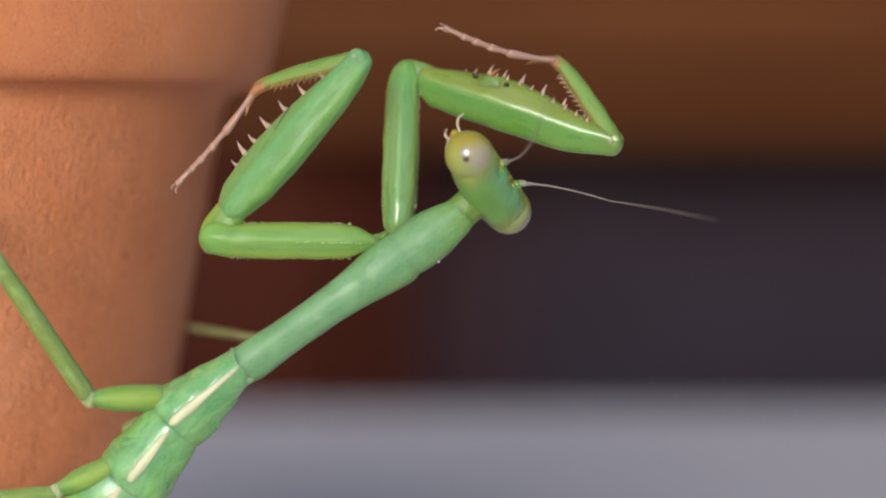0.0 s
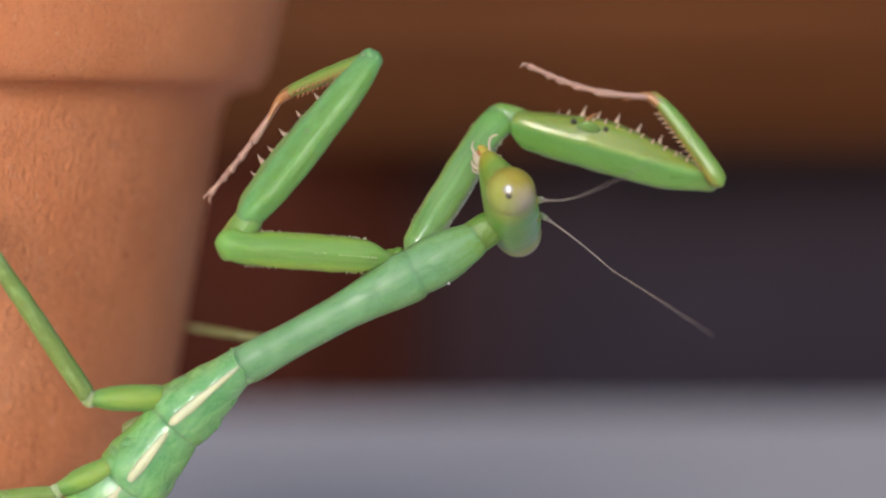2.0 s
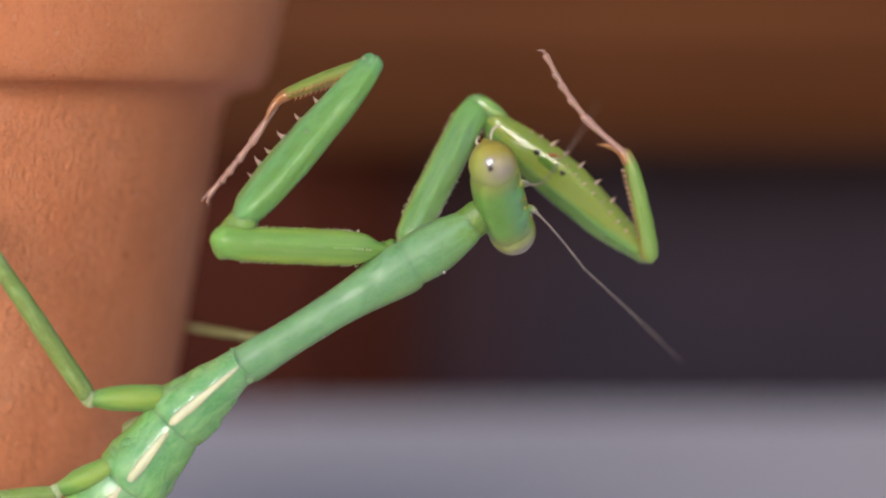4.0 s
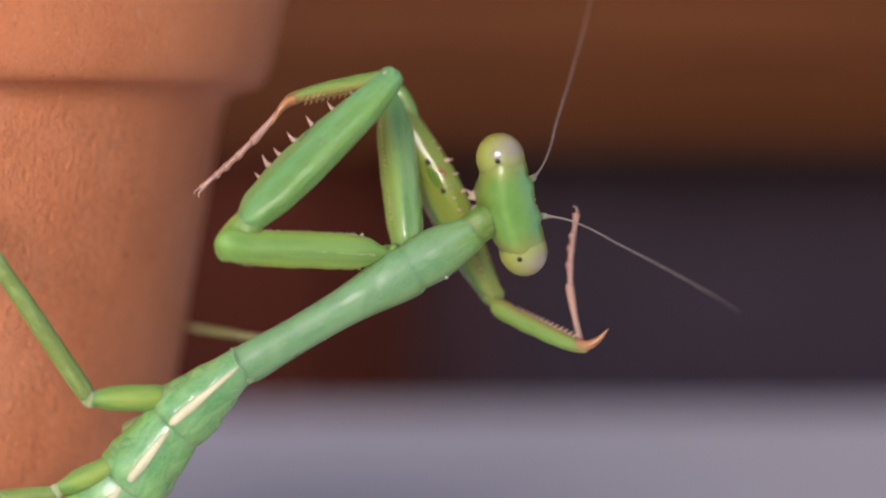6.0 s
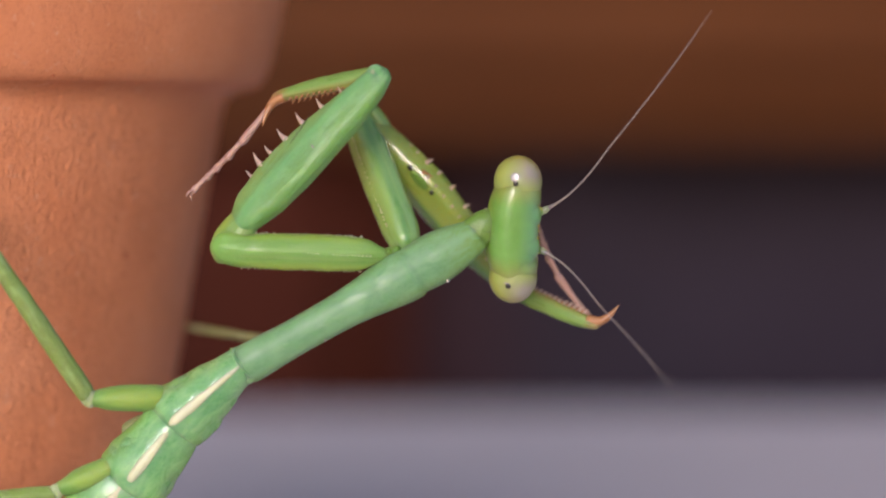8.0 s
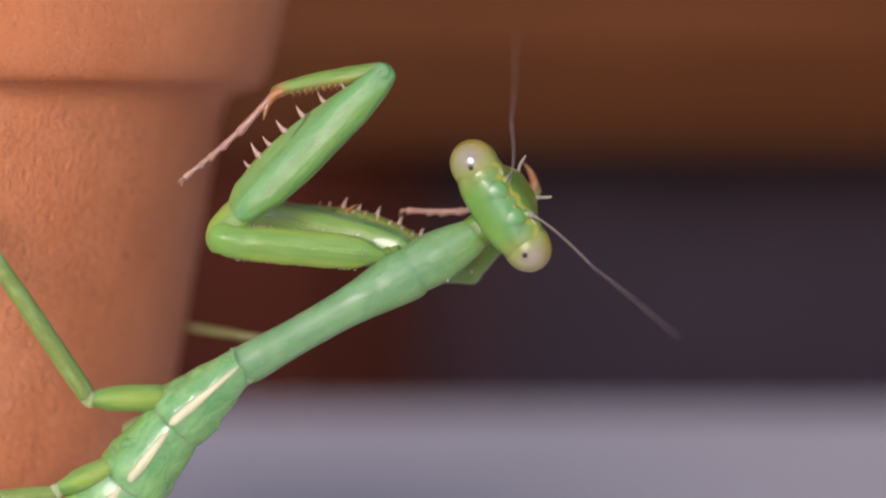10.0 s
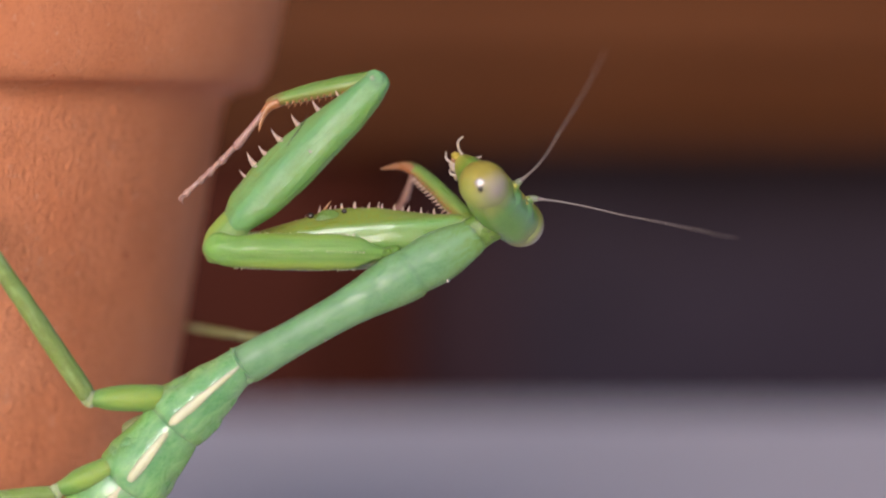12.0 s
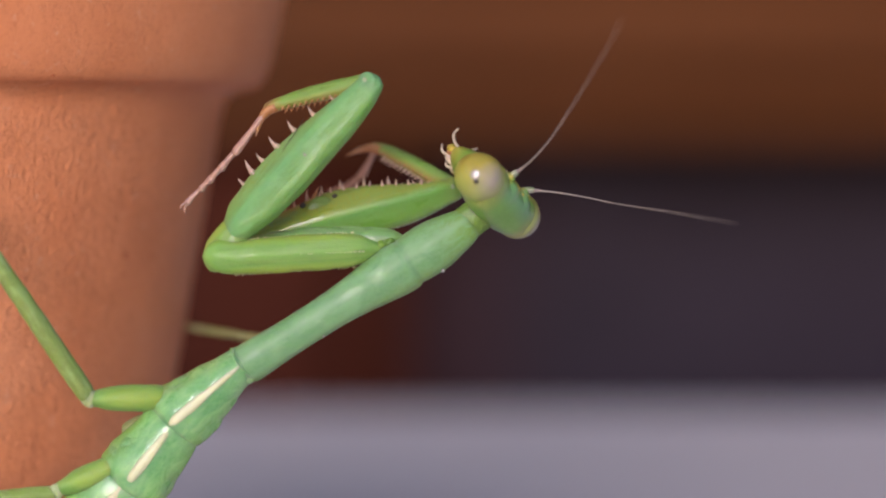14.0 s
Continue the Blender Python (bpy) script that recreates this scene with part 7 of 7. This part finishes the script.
    walk(moving['upper_glow'], [
        (0, pose(-0.00398, -0.00008, 0.00054, 28.8, -54.7, -25.1)), (0.1, pose(-0.00401, -0.00007, 0.00049, 31.1, -56.9, -27.4)),
        (0.2, pose(-0.00403, 0.00004, 0.00046, 28.9, -58.9, -29.9)), (0.4, pose(-0.00411, -0.00011, 0.00022, 46.5, -65.1, -40.2)),
        (0.5, pose(-0.00412, -0.00009, 0.00022, 46.3, -65.3, -40.6)), (0.7, pose(-0.00409, -0.00030, 0.00016, 54.1, -64.6, -39.2)),
        (0.9, pose(-0.00395, -0.00057, 0.00020, 57.2, -59.0, -30.0)), (1, pose(-0.00383, -0.00075, 0.00017, 62.6, -55.5, -25.8)),
        (1.2, pose(-0.00366, -0.00094, 0.00010, 70.4, -51.1, -21.8)), (1.35, pose(-0.00378, -0.00083, 0.00006, 69.7, -57.0, -27.5)),
        (1.5, pose(-0.00396, -0.00063, 0.00003, 68.1, -63.3, -36.7)), (1.7, pose(-0.00408, -0.00039, 0.00004, 64.0, -66.8, -44.5)),
        (2, pose(-0.00411, -0.00022, 0.00017, 52.5, -65.4, -41.0)), (2.25, pose(-0.00410, -0.00013, 0.00025, 45.0, -64.0, -37.9)),
        (2.5, pose(-0.00410, -0.00007, 0.00029, 41.1, -63.4, -36.8)), (3, pose(-0.00411, -0.00013, 0.00023, 46.9, -64.7, -39.5)),
        (3.4, pose(-0.00408, -0.00010, 0.00032, 40.6, -62.4, -35.0)), (3.8, pose(-0.00400, -0.00011, 0.00050, 31.6, -56.1, -26.6)),
        (4.2, pose(-0.00384, -0.00018, 0.00071, 25.7, -46.0, -18.1)), (4.6, pose(-0.00362, -0.00031, 0.00087, 25.6, -34.4, -11.9)),
        (5, pose(-0.00343, -0.00045, 0.00093, 29.4, -25.1, -8.1)), (5.5, pose(-0.00331, -0.00061, 0.00089, 36.1, -19.5, -6.1)),
        (6, pose(-0.00328, -0.00068, 0.00085, 39.6, -18.3, -5.7)), (6.5, pose(-0.00325, -0.00067, 0.00086, 38.9, -16.9, -5.2)),
        (7, pose(-0.00314, -0.00063, 0.00093, 36.0, -11.3, -3.4)), (7.5, pose(-0.00316, -0.00062, 0.00093, 35.3, -12.5, -3.8)),
        (8.2, pose(-0.00312, -0.00058, 0.00097, 33.1, -10.4, -3.2)), (8.4, pose(-0.00315, -0.00055, 0.00098, 31.5, -11.4, -3.5)),
        (8.6, pose(-0.00318, -0.00048, 0.00101, 28.4, -12.7, -3.9)), (9, pose(-0.00323, -0.00027, 0.00109, 18.2, -15.2, -4.7)),
        (9.4, pose(-0.00325, 0.00003, 0.00114, 4.6, -16.4, -5.1)), (9.8, pose(-0.00319, 0.00032, 0.00114, -9.2, -14.9, -4.6)),
        (10.2, pose(-0.00309, 0.00052, 0.00110, -19.5, -10.8, -3.3)), (10.5, pose(-0.00301, 0.00061, 0.00108, -24.1, -6.2, -1.9)),
        (11, pose(-0.00298, 0.00070, 0.00103, -28.7, -4.9, -1.5)), (11.25, pose(-0.00299, 0.00069, 0.00104, -28.0, -5.2, -1.5)),
        (11.5, pose(-0.00302, 0.00066, 0.00105, -26.7, -7.4, -2.2)), (11.6, pose(-0.00356, 0.00053, 0.00091, -11.8, -37.7, -13.4)),
        (11.7, pose(-0.00392, 0.00026, 0.00064, 12.8, -54.1, -24.5)), (11.8, pose(-0.00404, 0.00008, 0.00045, 28.4, -59.8, -31.0)),
        (11.9, pose(-0.00408, -0.00002, 0.00035, 36.5, -62.0, -34.4)), (12.5, pose(-0.00409, -0.00006, 0.00031, 39.8, -63.0, -36.0)),
        (13.5, pose(-0.00408, -0.00004, 0.00034, 37.6, -62.2, -34.7)), (14, pose(-0.00408, -0.00003, 0.00034, 37.4, -62.3, -34.9)),
    ])
    walk(moving['lower_pupil'], [
        (0, pose(0.00201, -0.00037, 0.00070, 32.6, -43.6, -16.6)), (0.1, pose(0.00197, -0.00036, 0.00065, 33.9, -46.0, -18.1)),
        (0.2, pose(0.00193, -0.00024, 0.00067, 29.5, -47.8, -19.3)), (0.4, pose(0.00184, -0.00037, 0.00043, 42.3, -55.0, -25.3)),
        (0.5, pose(0.00182, -0.00039, 0.00039, 44.3, -56.2, -26.6)), (0.7, pose(0.00188, -0.00061, 0.00027, 55.2, -56.3, -26.7)),
        (0.8, pose(0.00197, -0.00073, 0.00025, 58.8, -53.7, -24.1)), (0.9, pose(0.00208, -0.00086, 0.00022, 63.3, -50.3, -21.2)),
        (1, pose(0.00224, -0.00101, 0.00013, 70.7, -46.3, -18.3)), (1.1, pose(0.00235, -0.00108, 0.00012, 73.0, -40.9, -15.0)),
        (1.2, pose(0.00247, -0.00113, 0.00011, 74.7, -34.3, -11.8)), (1.35, pose(0.00231, -0.00105, 0.00015, 71.0, -41.9, -15.6)),
        (1.5, pose(0.00208, -0.00087, 0.00020, 64.1, -50.6, -21.5)), (1.7, pose(0.00190, -0.00064, 0.00024, 57.2, -56.5, -26.9)),
        (2, pose(0.00186, -0.00046, 0.00040, 46.0, -54.7, -25.1)), (2.25, pose(0.00186, -0.00036, 0.00050, 39.4, -52.8, -23.3)),
        (2.5, pose(0.00187, -0.00029, 0.00054, 35.6, -52.0, -22.6)), (3, pose(0.00185, -0.00030, 0.00052, 36.8, -53.0, -23.5)),
        (3.4, pose(0.00189, -0.00027, 0.00060, 32.6, -50.1, -21.0)), (3.8, pose(0.00202, -0.00029, 0.00075, 28.8, -42.9, -16.2)),
        (4.2, pose(0.00223, -0.00040, 0.00089, 28.5, -32.0, -10.8)), (4.6, pose(0.00248, -0.00055, 0.00094, 32.6, -20.3, -6.4)),
        (5, pose(0.00268, -0.00070, 0.00091, 38.6, -11.1, -3.4)), (5.5, pose(0.00282, -0.00081, 0.00083, 44.8, -4.3, -1.3)),
        (6, pose(0.00288, -0.00084, 0.00080, 46.4, -1.5, -0.4)), (6.5, pose(0.00292, -0.00082, 0.00083, 44.8, 0.5, 0.1)),
        (7, pose(0.00304, -0.00072, 0.00090, 39.8, 6.8, 2.0)), (7.5, pose(0.00302, -0.00072, 0.00091, 39.6, 5.3, 1.6)),
        (8.2, pose(0.00307, -0.00063, 0.00097, 34.8, 7.8, 2.4)), (8.6, pose(0.00302, -0.00055, 0.00103, 30.8, 5.1, 1.5)),
        (9, pose(0.00295, -0.00039, 0.00112, 22.4, 2.0, 0.6)), (9.6, pose(0.00291, -0.00003, 0.00121, 5.8, 0.2, 0.1)),
        (10, pose(0.00295, 0.00018, 0.00121, -3.7, 2.1, 0.6)), (10.3, pose(0.00299, 0.00027, 0.00120, -8.0, 4.4, 1.3)),
        (10.5, pose(0.00303, 0.00031, 0.00119, -9.6, 6.3, 1.9)), (11, pose(0.00299, 0.00037, 0.00118, -12.7, 4.3, 1.3)),
        (11.25, pose(0.00298, 0.00036, 0.00118, -11.9, 3.7, 1.1)), (11.5, pose(0.00294, 0.00033, 0.00119, -10.7, 1.6, 0.5)),
        (11.6, pose(0.00238, 0.00021, 0.00109, -1.5, -26.0, -8.4)), (11.7, pose(0.00201, -0.00005, 0.00081, 18.4, -43.9, -16.8)),
        (11.8, pose(0.00189, -0.00024, 0.00060, 31.9, -50.6, -21.4)), (11.9, pose(0.00185, -0.00034, 0.00049, 39.1, -53.3, -23.8)),
        (12.5, pose(0.00184, -0.00037, 0.00045, 41.6, -54.3, -24.7)), (13.5, pose(0.00185, -0.00036, 0.00047, 40.2, -53.6, -24.0)),
        (14, pose(0.00185, -0.00035, 0.00048, 39.9, -53.7, -24.1)),
    ])
    walk(moving['lower_glow'], [
        (0, pose(0.00181, -0.00017, 0.00046, 35.2, -56.5, -27.0)), (0.1, pose(0.00178, -0.00017, 0.00041, 37.6, -58.6, -29.4)),
        (0.2, pose(0.00176, -0.00007, 0.00039, 35.5, -60.3, -31.7)), (0.4, pose(0.00170, -0.00021, 0.00015, 53.7, -66.1, -42.7)),
        (0.5, pose(0.00169, -0.00018, 0.00013, 54.3, -66.8, -44.3)), (0.7, pose(0.00172, -0.00036, 0.00006, 62.6, -66.7, -44.1)),
        (0.9, pose(0.00185, -0.00061, 0.00009, 64.5, -62.1, -34.5)), (1, pose(0.00197, -0.00078, 0.00005, 69.3, -59.3, -30.4)),
        (1.2, pose(0.00217, -0.00097, -0.00002, 76.9, -54.6, -25.0)), (1.35, pose(0.00206, -0.00089, -0.00005, 76.8, -59.6, -30.8)),
        (1.5, pose(0.00189, -0.00071, -0.00006, 75.5, -64.8, -39.7)), (1.7, pose(0.00175, -0.00047, -0.00004, 71.8, -68.0, -47.8)),
        (2, pose(0.00172, -0.00032, 0.00009, 59.3, -66.2, -42.9)), (2.25, pose(0.00172, -0.00024, 0.00019, 51.3, -64.6, -39.2)),
        (2.5, pose(0.00172, -0.00018, 0.00024, 47.3, -63.9, -37.8)), (3, pose(0.00172, -0.00025, 0.00018, 51.9, -64.6, -39.1)),
        (3.4, pose(0.00174, -0.00022, 0.00028, 45.7, -62.2, -34.7)), (3.8, pose(0.00181, -0.00022, 0.00045, 37.2, -56.3, -26.8)),
        (4.2, pose(0.00196, -0.00029, 0.00065, 31.6, -47.0, -18.7)), (4.6, pose(0.00216, -0.00041, 0.00079, 31.4, -36.3, -12.7)),
        (5, pose(0.00234, -0.00055, 0.00084, 34.8, -27.7, -9.1)), (5.5, pose(0.00247, -0.00070, 0.00080, 41.4, -22.1, -7.0)),
        (6, pose(0.00251, -0.00077, 0.00075, 45.1, -20.2, -6.4)), (6.5, pose(0.00255, -0.00077, 0.00077, 44.4, -18.3, -5.7)),
        (7, pose(0.00267, -0.00074, 0.00084, 41.8, -11.7, -3.6)), (7.5, pose(0.00264, -0.00072, 0.00085, 41.0, -13.1, -4.0)),
        (8.2, pose(0.00271, -0.00069, 0.00089, 38.8, -9.9, -3.0)), (8.6, pose(0.00265, -0.00060, 0.00095, 34.2, -12.4, -3.8)),
        (9, pose(0.00257, -0.00039, 0.00104, 24.3, -15.6, -4.8)), (9.4, pose(0.00254, -0.00010, 0.00112, 10.8, -17.5, -5.4)),
        (9.8, pose(0.00256, 0.00020, 0.00114, -3.1, -17.2, -5.3)), (10.2, pose(0.00264, 0.00042, 0.00112, -13.8, -14.5, -4.4)),
        (10.5, pose(0.00271, 0.00051, 0.00110, -18.9, -11.1, -3.4)), (11, pose(0.00272, 0.00062, 0.00106, -24.4, -11.4, -3.5)),
        (11.25, pose(0.00272, 0.00061, 0.00106, -23.7, -11.6, -3.5)), (11.5, pose(0.00268, 0.00059, 0.00107, -22.3, -13.7, -4.2)),
        (11.6, pose(0.00216, 0.00044, 0.00088, -5.5, -41.3, -15.3)), (11.7, pose(0.00184, 0.00017, 0.00056, 19.5, -56.4, -26.9)),
        (11.8, pose(0.00174, -0.00001, 0.00036, 35.6, -61.9, -34.1)), (11.9, pose(0.00171, -0.00010, 0.00026, 44.1, -64.1, -38.1)),
        (12.5, pose(0.00170, -0.00014, 0.00022, 47.6, -64.9, -39.8)), (13.5, pose(0.00171, -0.00012, 0.00025, 45.2, -64.3, -38.5)),
        (14, pose(0.00171, -0.00011, 0.00025, 45.1, -64.3, -38.6)),
    ])


motions()
